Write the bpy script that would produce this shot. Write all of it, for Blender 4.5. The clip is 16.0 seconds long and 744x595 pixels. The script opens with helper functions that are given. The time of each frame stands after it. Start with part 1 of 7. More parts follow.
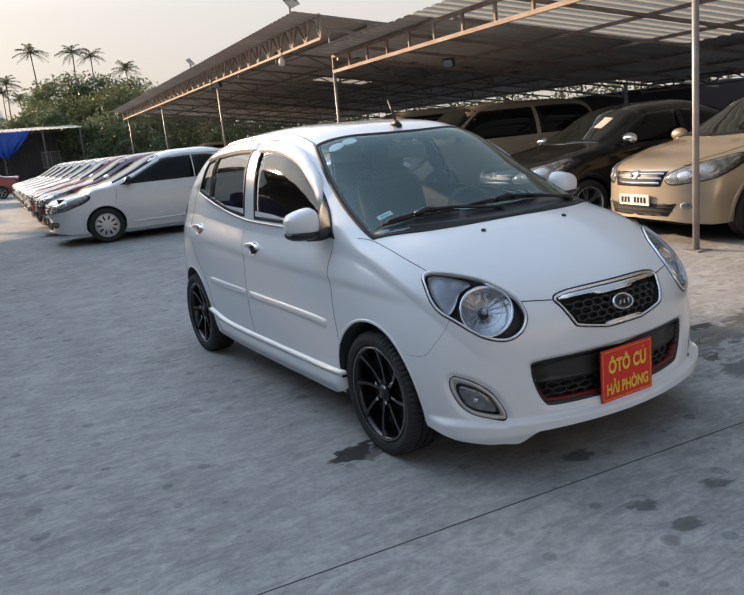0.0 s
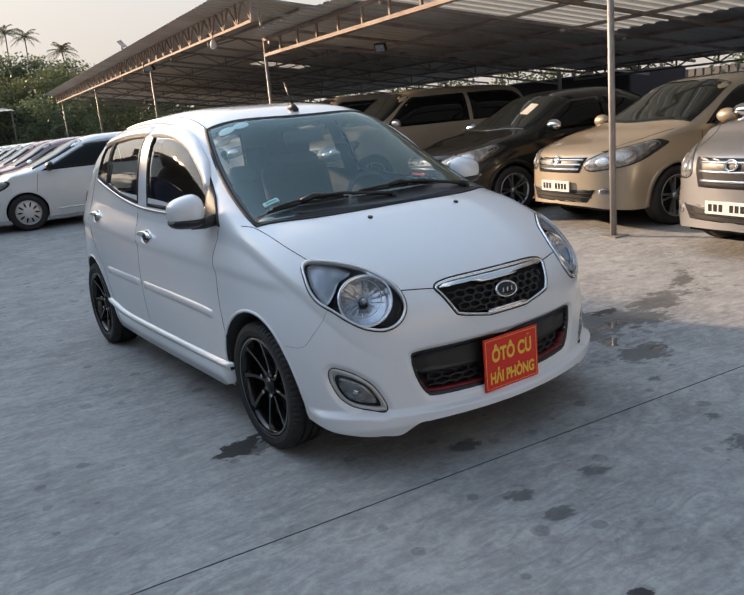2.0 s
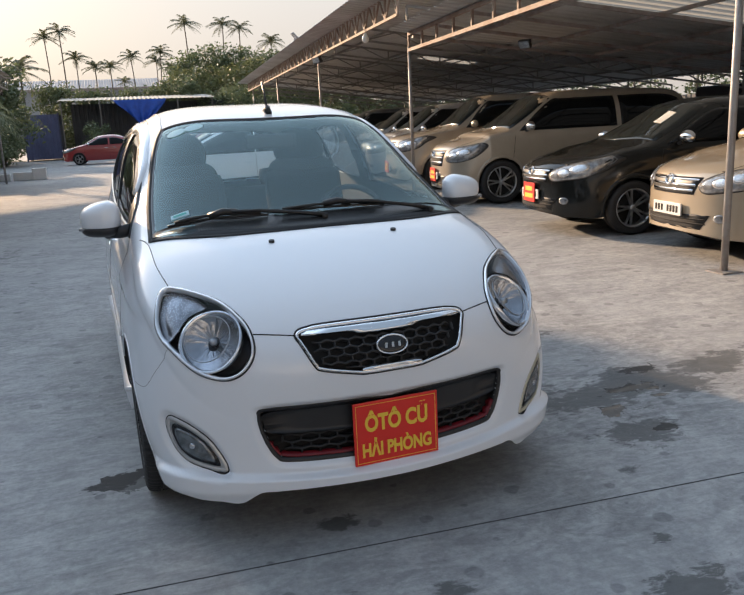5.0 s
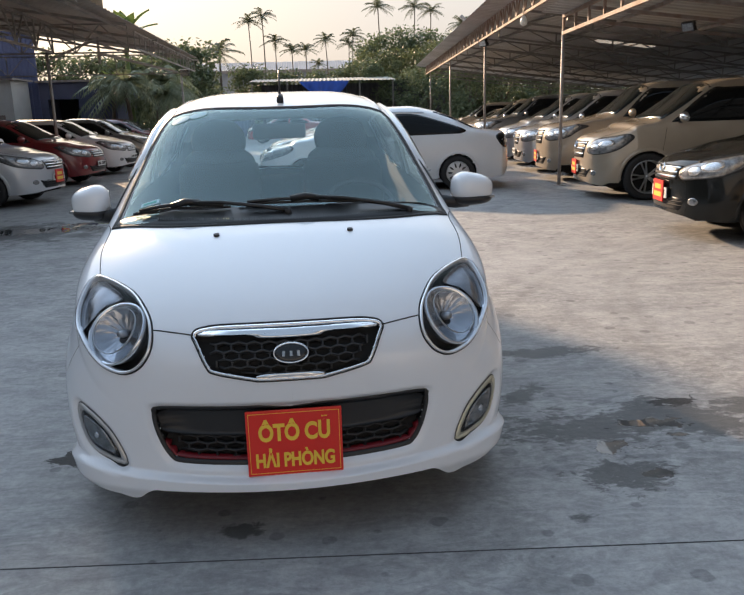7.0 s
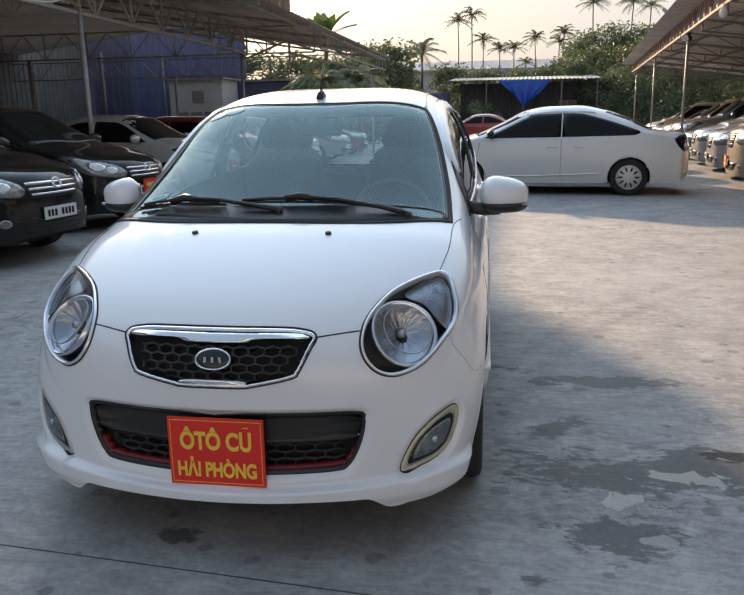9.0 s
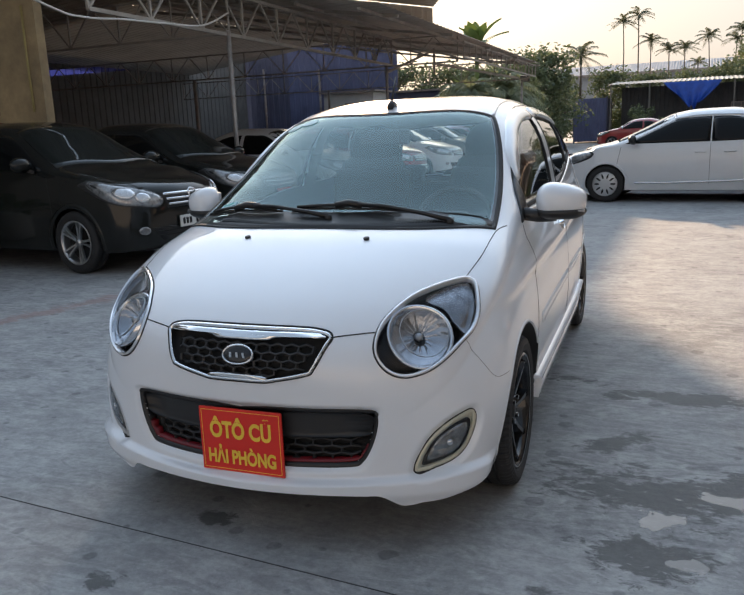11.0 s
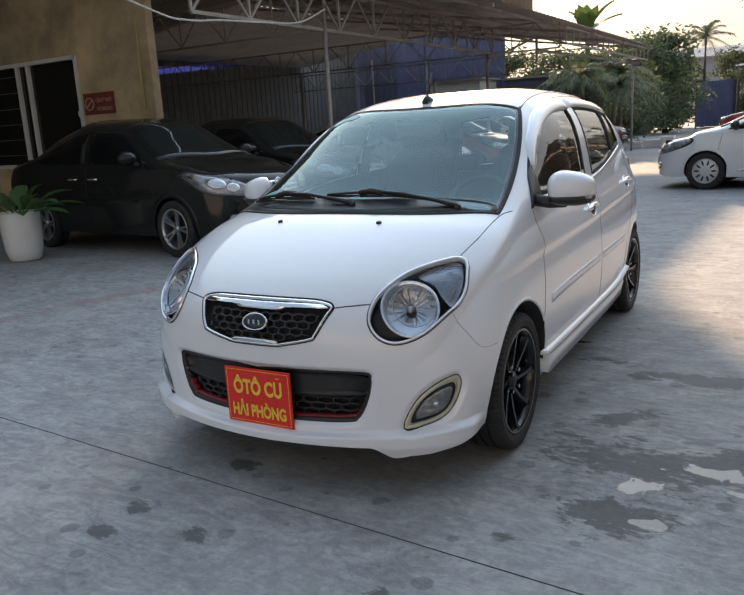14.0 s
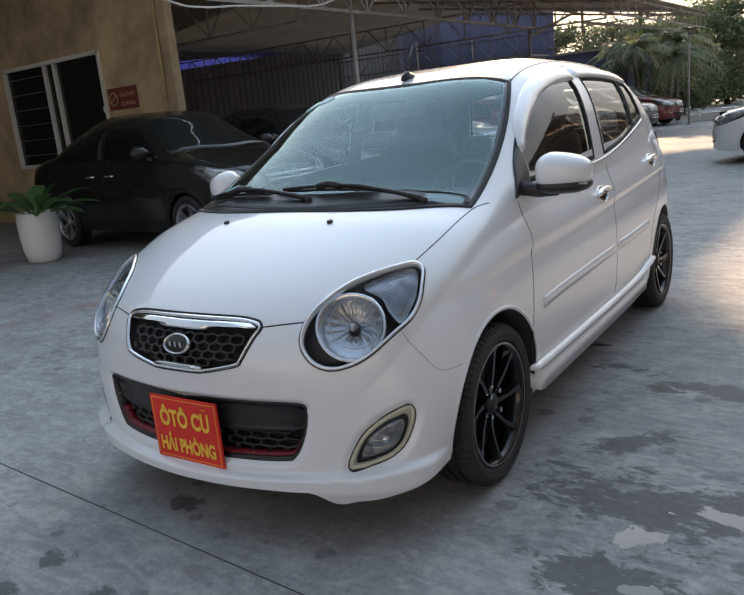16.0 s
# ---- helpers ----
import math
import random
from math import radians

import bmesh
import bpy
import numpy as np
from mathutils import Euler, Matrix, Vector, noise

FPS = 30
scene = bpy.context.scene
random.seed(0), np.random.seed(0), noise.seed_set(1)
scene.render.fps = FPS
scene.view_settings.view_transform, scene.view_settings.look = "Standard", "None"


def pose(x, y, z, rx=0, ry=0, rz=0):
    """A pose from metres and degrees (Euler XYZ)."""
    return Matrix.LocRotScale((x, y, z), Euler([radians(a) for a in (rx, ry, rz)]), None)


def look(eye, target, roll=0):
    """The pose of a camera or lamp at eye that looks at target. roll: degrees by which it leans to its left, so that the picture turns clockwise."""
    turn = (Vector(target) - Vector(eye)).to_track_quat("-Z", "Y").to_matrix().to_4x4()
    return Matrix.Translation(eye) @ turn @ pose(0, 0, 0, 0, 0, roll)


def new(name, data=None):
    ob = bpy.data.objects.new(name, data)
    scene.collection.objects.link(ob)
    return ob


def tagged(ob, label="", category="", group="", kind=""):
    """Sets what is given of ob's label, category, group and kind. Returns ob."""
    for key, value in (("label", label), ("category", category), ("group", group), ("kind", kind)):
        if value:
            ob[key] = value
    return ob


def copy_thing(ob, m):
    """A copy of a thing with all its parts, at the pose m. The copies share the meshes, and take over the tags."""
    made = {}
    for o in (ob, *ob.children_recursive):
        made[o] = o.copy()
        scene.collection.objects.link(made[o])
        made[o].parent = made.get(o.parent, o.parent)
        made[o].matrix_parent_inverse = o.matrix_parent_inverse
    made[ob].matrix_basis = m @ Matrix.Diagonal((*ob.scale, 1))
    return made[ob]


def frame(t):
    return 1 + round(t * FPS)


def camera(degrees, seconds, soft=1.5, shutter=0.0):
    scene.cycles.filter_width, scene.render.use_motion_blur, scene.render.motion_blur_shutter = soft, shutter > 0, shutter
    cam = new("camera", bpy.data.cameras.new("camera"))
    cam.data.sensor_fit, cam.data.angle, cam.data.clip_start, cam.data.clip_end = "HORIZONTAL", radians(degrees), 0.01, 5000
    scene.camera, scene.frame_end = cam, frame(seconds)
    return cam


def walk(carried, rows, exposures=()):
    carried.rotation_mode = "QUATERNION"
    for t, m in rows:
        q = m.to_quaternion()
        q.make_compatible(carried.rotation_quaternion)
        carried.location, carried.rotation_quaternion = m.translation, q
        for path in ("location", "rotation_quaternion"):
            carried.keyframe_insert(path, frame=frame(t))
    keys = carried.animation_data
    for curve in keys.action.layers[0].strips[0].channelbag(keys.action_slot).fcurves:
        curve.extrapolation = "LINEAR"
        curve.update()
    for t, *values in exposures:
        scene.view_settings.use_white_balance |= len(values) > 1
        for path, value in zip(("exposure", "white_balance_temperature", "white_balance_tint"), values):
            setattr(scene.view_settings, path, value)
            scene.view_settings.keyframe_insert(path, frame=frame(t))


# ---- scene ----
from mathutils.bvhtree import BVHTree

cam = camera(52.7, 16.0)
ROWS = [      # time, eye, target, roll
    (0, (-0.048, -0.07, 1.378), (0.87, 1.657, 0.957), -5.5),
    (0.5, (-0.1, -0.035, 1.381), (0.88, 1.652, 0.944), -5.7),
    (1, (-0.065, -0.045, 1.364), (0.953, 1.614, 0.906), -5.9),
    (1.5, (0.103, -0.096, 1.361), (1.131, 1.557, 0.903), -5.4),
    (2, (0.231, -0.132, 1.345), (1.257, 1.52, 0.877), -5.2),
    (2.5, (0.396, -0.112, 1.332), (1.378, 1.566, 0.862), -4.5),
    (3, (0.572, -0.08, 1.341), (1.492, 1.63, 0.864), -4.0),
    (3.5, (0.789, -0.109, 1.338), (1.641, 1.638, 0.865), -4.2),
    (4, (1.009, -0.179, 1.353), (1.791, 1.602, 0.89), -4.0),
    (4.5, (1.214, -0.162, 1.331), (1.912, 1.657, 0.879), -3.6),
    (6.8, (2.235, -0.175, 1.334), (2.418, 1.761, 0.866), -1.2),
    (7, (2.304, -0.164, 1.336), (2.441, 1.775, 0.864), -1.6),
    (7.5, (2.521, -0.154, 1.324), (2.478, 1.789, 0.856), -2.7),
    (8, (2.737, -0.139, 1.324), (2.559, 1.797, 0.854), -2.8),
    (8.5, (2.921, -0.042, 1.295), (2.66, 1.886, 0.832), -1.8),
    (9, (3.072, 0.076, 1.313), (2.695, 1.985, 0.85), -1.0),
    (9.5, (3.22, 0.134, 1.304), (2.616, 1.988, 0.857), -2.6),
    (11.8, (3.666, 0.122, 1.297), (2.809, 1.878, 0.871), -2.2),
    (12, (3.72, 0.149, 1.293), (2.819, 1.882, 0.863), -2.3),
    (12.5, (3.783, 0.19, 1.288), (2.815, 1.883, 0.848), -2.8),
    (13, (3.841, 0.15, 1.292), (2.847, 1.829, 0.851), -3.1),
    (13.5, (3.932, 0.06, 1.293), (2.915, 1.724, 0.849), -3.2),
    (14, (3.982, 0.016, 1.304), (2.948, 1.67, 0.862), -3.3),
    (14.5, (4.008, 0.063, 1.3), (2.971, 1.714, 0.853), -3.8),
    (15, (4.051, 0.224, 1.285), (3.011, 1.87, 0.827), -4.7),
    (15.5, (4.098, 0.39, 1.29), (3.024, 2.01, 0.822), -5.4),
    (16, (4.054, 0.597, 1.265), (2.894, 2.158, 0.798), -5.7),
]
walk(cam, [(t, look(eye, target, roll)) for t, eye, target, roll in ROWS], exposures=[(0.0, 1.54, 6320.0, 10.0), (9.0, 1.59, 6280.0, 10.0), (12.0, 1.64, 6370.0, 10.0), (16.0, 1.70, 6400.0, 10.0)])

# ---- daylight: low hazy evening sun from beyond the yard's far left ----
SUN_EL, SUN_AZ = 17.5, 114.0      # degrees; azimuth of the sun counter-clockwise from +x
world = bpy.data.worlds.new("sky")
scene.world = world
world.use_nodes = True
wn = world.node_tree.nodes
wl = world.node_tree.links
sky = wn.new("ShaderNodeTexSky")
sky.sky_type = "NISHITA"
sky.sun_disc = False
sky.sun_elevation = radians(SUN_EL)
sky.sun_rotation = radians(90 - SUN_AZ)
sky.air_density, sky.dust_density, sky.ozone_density = 1.0, 6.0, 1.0
haze = wn.new("ShaderNodeMix")             # smog over the whole sky: cream near the ground, paler blue overhead
haze.data_type = "RGBA"
haze.inputs[0].default_value = 0.95
wc, sx, rampw = wn.new("ShaderNodeTexCoord"), wn.new("ShaderNodeSeparateXYZ"), wn.new("ShaderNodeValToRGB")
wl.new(wc.outputs["Generated"], sx.inputs[0])
wl.new(sx.outputs["Z"], rampw.inputs[0])
rampw.color_ramp.elements[0].position, rampw.color_ramp.elements[1].position = 0.05, 0.75
rampw.color_ramp.elements[0].color = (2.05, 1.82, 1.62, 1)
rampw.color_ramp.elements[1].color = (1.95, 2.45, 3.10, 1)
mid_ = rampw.color_ramp.elements.new(0.28)
mid_.color = (2.45, 2.40, 2.32, 1)
sundot = wn.new("ShaderNodeVectorMath")    # the smog glows round the sun and is duller away from it, least so at the horizon
sundot.operation = "DOT_PRODUCT"
sundot.inputs[1].default_value = (math.cos(radians(SUN_EL)) * math.cos(radians(SUN_AZ)), math.cos(radians(SUN_EL)) * math.sin(radians(SUN_AZ)), math.sin(radians(SUN_EL)))
wl.new(wc.outputs["Generated"], sundot.inputs[0])


def wmath(op, a, b):
    q = wn.new("ShaderNodeMath")
    q.operation = op
    for k, v in enumerate((a, b)):
        if isinstance(v, (int, float)):
            q.inputs[k].default_value = v
        else:
            wl.new(v, q.inputs[k])
    return q.outputs[0]


glow = wmath("ADD", wmath("ADD", wmath("MULTIPLY", sundot.outputs["Value"], 0.18), 0.52), wmath("MULTIPLY", wmath("POWER", wmath("MAXIMUM", sundot.outputs["Value"], 0.0), 2.2), 1.95))
lift = wn.new("ShaderNodeMapRange")
lift.inputs[1].default_value, lift.inputs[2].default_value = 0.17, 0.45
wl.new(sx.outputs["Z"], lift.inputs[0])
gain = wmath("ADD", wmath("MULTIPLY", wmath("SUBTRACT", glow, 1.0), lift.outputs[0]), 1.0)
scale_ = wn.new("ShaderNodeVectorMath")
scale_.operation = "SCALE"
wl.new(rampw.outputs[0], scale_.inputs[0])
wl.new(gain, scale_.inputs["Scale"])
wl.new(scale_.outputs[0], haze.inputs[7])
wl.new(sky.outputs[0], haze.inputs[6])
wn["Background"].inputs["Strength"].default_value = 0.12
wl.new(haze.outputs[2], wn["Background"].inputs[0])
sun = new("sun", bpy.data.lights.new("sun", "SUN"))
sun.data.energy, sun.data.angle, sun.data.color = 2.9, radians(1.6), (1.0, 0.69, 0.43)
sd = Vector((math.cos(radians(SUN_EL)) * math.cos(radians(SUN_AZ)), math.cos(radians(SUN_EL)) * math.sin(radians(SUN_AZ)), math.sin(radians(SUN_EL))))
sun.matrix_world = look(sd * 50, (0, 0, 0))


# ---- materials ----
def mat(name, col, rough=0.5, metal=0.0, coat=0.0, vary=0.0, scale=5.0, bump=0.0, bscale=60.0, col2=None, spec=0.5, rvary=0.0):
    """Principled surface with two scales of mottling, fine relief and uneven gloss."""
    m = bpy.data.materials.new(name)
    m.use_nodes = True
    n, l = m.node_tree.nodes, m.node_tree.links
    b = n["Principled BSDF"]
    b.inputs["Base Color"].default_value = (*col, 1)
    b.inputs["Roughness"].default_value = rough
    b.inputs["Metallic"].default_value = metal
    b.inputs["Coat Weight"].default_value = coat
    b.inputs["Coat Roughness"].default_value = 0.04
    b.inputs["Specular IOR Level"].default_value = spec
    tc = n.new("ShaderNodeTexCoord")
    if vary or col2 or rvary:
        a = n.new("ShaderNodeTexNoise")
        a.inputs["Scale"].default_value, a.inputs["Detail"].default_value, a.inputs["Roughness"].default_value = scale, 8, 0.65
        l.new(tc.outputs["Object"], a.inputs["Vector"])
        r = n.new("ShaderNodeValToRGB")
        r.color_ramp.elements[0].position, r.color_ramp.elements[1].position = 0.3, 0.72
        c2 = col2 or [c * (1 - vary) for c in col]
        r.color_ramp.elements[0].color, r.color_ramp.elements[1].color = (*c2, 1), (*col, 1)
        l.new(a.outputs["Fac"], r.inputs[0])
        l.new(r.outputs[0], b.inputs["Base Color"])
        if rvary:
            q = n.new("ShaderNodeMapRange")
            q.inputs[3].default_value, q.inputs[4].default_value = rough - rvary, rough + rvary
            l.new(a.outputs["Fac"], q.inputs[0])
            l.new(q.outputs[0], b.inputs["Roughness"])
    if bump:
        f = n.new("ShaderNodeTexNoise")
        f.inputs["Scale"].default_value, f.inputs["Detail"].default_value = bscale, 6
        l.new(tc.outputs["Object"], f.inputs["Vector"])
        u = n.new("ShaderNodeBump")
        u.inputs["Strength"].default_value, u.inputs["Distance"].default_value = bump, 0.01
        l.new(f.outputs["Fac"], u.inputs["Height"])
        l.new(u.outputs[0], b.inputs["Normal"])
    return m


def paint(name, col, metal=0.0, rough=0.35, dust=0.06):
    return mat(name, col, rough, metal, coat=1.0, vary=dust, scale=2.5, rvary=0.06)


def glass(name, tint, ior=1.5, film=0.0, film_col=(0.5, 0.6, 0.6), gloss=(1, 1, 1)):
    """Thin tinted pane: what is behind shows through the tint, gloss by Fresnel."""
    m = bpy.data.materials.new(name)
    m.use_nodes = True
    n, l = m.node_tree.nodes, m.node_tree.links
    n.remove(n["Principled BSDF"])
    t, g, x = n.new("ShaderNodeBsdfTransparent"), n.new("ShaderNodeBsdfGlossy"), n.new("ShaderNodeMixShader")
    lw, pw, f = n.new("ShaderNodeLayerWeight"), n.new("ShaderNodeMath"), n.new("ShaderNodeMath")      # gloss rises at glancing angles, alike on both sides
    lw.inputs["Blend"].default_value = 0.5
    pw.operation, f.operation = "POWER", "MULTIPLY_ADD"
    pw.inputs[1].default_value = 5.0
    f0 = ((ior - 1) / (ior + 1)) ** 2
    f.inputs[1].default_value, f.inputs[2].default_value = 1 - f0, f0
    l.new(lw.outputs["Facing"], pw.inputs[0])
    l.new(pw.outputs[0], f.inputs[0])
    t.inputs[0].default_value = (*tint, 1)
    g.inputs["Roughness"].default_value = 0.02
    g.inputs["Color"].default_value = (*gloss, 1)
    l.new(f.outputs[0], x.inputs[0])
    if film:
        d, y = n.new("ShaderNodeBsdfDiffuse"), n.new("ShaderNodeMixShader")
        d.inputs[0].default_value = (*film_col, 1)
        tc, nz, mr = n.new("ShaderNodeTexCoord"), n.new("ShaderNodeTexNoise"), n.new("ShaderNodeMapRange")
        nz.inputs["Scale"].default_value, nz.inputs["Detail"].default_value = 4.0, 7
        mr.inputs[3].default_value, mr.inputs[4].default_value = film * 0.7, film * 1.3
        l.new(tc.outputs["Object"], nz.inputs["Vector"])
        l.new(nz.outputs["Fac"], mr.inputs[0])
        l.new(mr.outputs[0], y.inputs[0])
        l.new(t.outputs[0], y.inputs[1])
        l.new(d.outputs[0], y.inputs[2])
        l.new(y.outputs[0], x.inputs[1])
    else:
        l.new(t.outputs[0], x.inputs[1])
    l.new(g.outputs[0], x.inputs[2])
    l.new(x.outputs[0], n["Material Output"].inputs[0])
    return m


WHITE = paint("white_paint", (0.77, 0.80, 0.84), dust=0.03)
WHITE2 = paint("white_paint_far", (0.76, 0.77, 0.78))
BLACKP = mat("black_paint", (0.016, 0.017, 0.016), 0.09, 0.0, coat=0.0, vary=0.2, scale=2.5, spec=0.35)
GOLD = paint("gold_paint", (0.44, 0.37, 0.275), 0.35, 0.4)
BROWN = paint("bronze_paint", (0.43, 0.37, 0.29), 0.3, 0.42, dust=0.15)
SILVER = paint("silver_paint", (0.52, 0.53, 0.54), 0.6, 0.38)
DULLSILVER = paint("dull_silver_paint", (0.25, 0.255, 0.265), 0.5, 0.4)
GREY = paint("grey_paint", (0.16, 0.165, 0.17), 0.5, 0.4)
RED = paint("red_paint", (0.30, 0.018, 0.02))
PALESILVER = paint("pale_silver_paint", (0.66, 0.67, 0.69), 0.3, 0.35)
DEEPRED = paint("deep_red_paint", (0.20, 0.014, 0.018))
MAROON = paint("maroon_paint", (0.16, 0.012, 0.018))
BEIGE = paint("beige_paint", (0.50, 0.47, 0.40), 0.4)
RUBBER = mat("tyre_rubber", (0.022, 0.022, 0.023), 0.7, vary=0.3, scale=20, bump=0.15, bscale=150)
BLACK = mat("black_plastic", (0.018, 0.018, 0.019), 0.42, vary=0.2, scale=12)
GLOSSBLACK = mat("black_wheel_lacquer", (0.006, 0.006, 0.007), 0.2, coat=0.3, spec=0.5)
CHROME = mat("chrome", (0.78, 0.79, 0.80), 0.07, 1.0)
ALLOY = mat("alloy", (0.55, 0.56, 0.57), 0.28, 0.9, vary=0.15, scale=9)
STEELWHEEL = mat("hubcap_silver", (0.62, 0.63, 0.64), 0.35, 0.5, vary=0.1, scale=9)
DARK = mat("underbody", (0.01, 0.01, 0.01), 0.8)
TINT = mat("dark_tinted_glass", (0.006, 0.007, 0.008), 0.04, spec=0.25)
SCREEN = mat("smoked_windscreen", (0.014, 0.018, 0.018), 0.05, spec=0.55)
LAMP = mat("lamp_lens", (0.50, 0.51, 0.52), 0.12, 0.4, coat=1.0, vary=0.8, scale=18)
BOWL = mat("lamp_bowl", (0.86, 0.87, 0.88), 0.2, 0.75, coat=1.0, vary=0.35, scale=30, bump=0.5, bscale=45)
TAIL = mat("tail_lens", (0.10, 0.012, 0.012), 0.15, coat=1.0)
CLOTH = mat("seat_fabric", (0.055, 0.058, 0.062), 0.85, vary=0.25, scale=30)
PLATE = mat("plate_white", (0.72, 0.72, 0.70), 0.5, vary=0.08)
SIGNRED = mat("sign_red", (0.76, 0.028, 0.018), 0.42, vary=0.12, scale=8)
SIGNYELLOW = mat("sign_yellow", (0.90, 0.60, 0.06), 0.45, vary=0.08)
STEEL = mat("painted_steel", (0.36, 0.355, 0.35), 0.55, 0.25, col2=(0.22, 0.15, 0.125), scale=5, bump=0.2)
POSTGREY = mat("grey_post_steel", (0.40, 0.40, 0.40), 0.5, 0.35, col2=(0.27, 0.235, 0.215), scale=6, bump=0.15)
RUST = mat("rusty_steel", (0.38, 0.33, 0.29), 0.7, 0.1, col2=(0.20, 0.115, 0.08), scale=2.2, bump=0.2)
DARKSTEEL = mat("dark_steel", (0.24, 0.23, 0.215), 0.6, 0.3, vary=0.4, scale=3)
# paler than the dark steel: sunlight on the trusses is put into the colour
SHEDSTEEL = mat("sun_paled_shed_steel", (0.38, 0.35, 0.31), 0.65, 0.15, vary=0.4, scale=3)
SHEET = mat("roof_sheet", (0.52, 0.52, 0.51), 0.6, 0.1, col2=(0.34, 0.33, 0.31), scale=0.8)
SHEDSHEET = mat("old_shed_sheet", (0.50, 0.45, 0.39), 0.7, 0.0, col2=(0.32, 0.28, 0.235), scale=0.8)
sn_, sl_ = SHEDSHEET.node_tree.nodes, SHEDSHEET.node_tree.links      # slight translucency added to lift the dark underside, in place of veiling glare
st_, sm_ = sn_.new("ShaderNodeBsdfTranslucent"), sn_.new("ShaderNodeMixShader")
st_.inputs[0].default_value = (0.68, 0.65, 0.60, 1)
sm_.inputs[0].default_value = 0.016
sl_.new(sn_["Principled BSDF"].outputs[0], sm_.inputs[1])
sl_.new(st_.outputs[0], sm_.inputs[2])
sl_.new(sm_.outputs[0], sn_["Material Output"].inputs[0])
WINDSCREEN = glass("windscreen_glass", (0.84, 0.94, 0.98), 1.88, 0.012, (0.35, 0.52, 0.60), (0.80, 1.0, 1.0))
SIDEGLASS = glass("side_glass", (0.40, 0.42, 0.42), 1.6)
REARGLASS = glass("rear_glass", (0.90, 0.94, 0.94))


# ---- mesh helpers ----
def mesh_ob(name, bm, material, parent=None, label="", smooth=True):
    me = bpy.data.meshes.new(name)
    if smooth:
        for f in bm.faces:
            f.smooth = True
    bm.to_mesh(me)
    bm.free()
    for m in (material if isinstance(material, (list, tuple)) else [material]):
        me.materials.append(m)
    ob = new(name, me)
    if parent is not None:
        ob.parent = parent
    if label:
        ob["label"] = label
    return ob


def part(name, bm, material, parent, label="", smooth=False):
    return mesh_ob(name, bm, material, parent, label, smooth)


def box_bm(lo, hi, bev=0.0, bm=None):
    bm = bm or bmesh.new()
    c = [(a + b) / 2 for a, b in zip(lo, hi)]
    s = [b - a for a, b in zip(lo, hi)]
    r = bmesh.ops.create_cube(bm, size=1, matrix=Matrix.Translation(c) @ Matrix.Diagonal((*s, 1)))
    if bev:
        es = list({e for v in r["verts"] for e in v.link_edges})
        bmesh.ops.bevel(bm, geom=es, offset=bev, segments=2, profile=0.6, affect="EDGES")
    return bm


def beam_bm(a, b, w, h=None, bm=None):
    """A rectangular bar from a to b."""
    bm = bm or bmesh.new()
    a, b = Vector(a), Vector(b)
    h = h or w
    q = (b - a).to_track_quat("Z", "Y")
    m = Matrix.LocRotScale((a + b) / 2, q, None) @ Matrix.Diagonal((w, h, (b - a).length, 1))
    bmesh.ops.create_cube(bm, size=1, matrix=m)
    return bm


def tube_bm(pts, r, seg=8, bm=None, closed=False, taper=None):
    """A round bar along a line of points."""
    bm = bm or bmesh.new()
    pts = [Vector(p) for p in pts]
    rings = []
    n = len(pts)
    up = Vector((0, 0, 1))
    for i, p in enumerate(pts):
        if closed:
            d = pts[(i + 1) % n] - pts[i - 1]
        else:
            d = pts[min(i + 1, n - 1)] - pts[max(i - 1, 0)]
        d.normalize()
        s = d.cross(up)
        if s.length < 0.05:
            s = d.cross(Vector((1, 0, 0)))
        s.normalize()
        t = s.cross(d)
        rr = r if taper is None else r + (taper - r) * i / (n - 1)
        rings.append([bm.verts.new(p + rr * (math.cos(a) * s + math.sin(a) * t)) for a in [2 * math.pi * k / seg for k in range(seg)]])
    for i in range(n if closed else n - 1):
        A, B = rings[i], rings[(i + 1) % n]
        for k in range(seg):
            bm.faces.new((A[k], A[(k + 1) % seg], B[(k + 1) % seg], B[k]))
    if not closed:
        bm.faces.new(rings[0][::-1])
        bm.faces.new(rings[-1])
    return bm


def lathe_bm(profile, seg=32, axis="Y", bm=None, closed=False):
    """Turns (radius, offset) pairs about the axis."""
    bm = bm or bmesh.new()
    rings = []
    for r, o in profile:
        ring = []
        for k in range(seg):
            a = 2 * math.pi * k / seg
            c, s = r * math.cos(a), r * math.sin(a)
            ring.append(bm.verts.new((c, o, s) if axis == "Y" else (c, s, o)))
        rings.append(ring)
    m = len(rings)
    for i in range(m if closed else m - 1):
        A, B = rings[i], rings[(i + 1) % m]
        for k in range(seg):
            bm.faces.new((A[k], B[k], B[(k + 1) % seg], A[(k + 1) % seg]))
    return bm


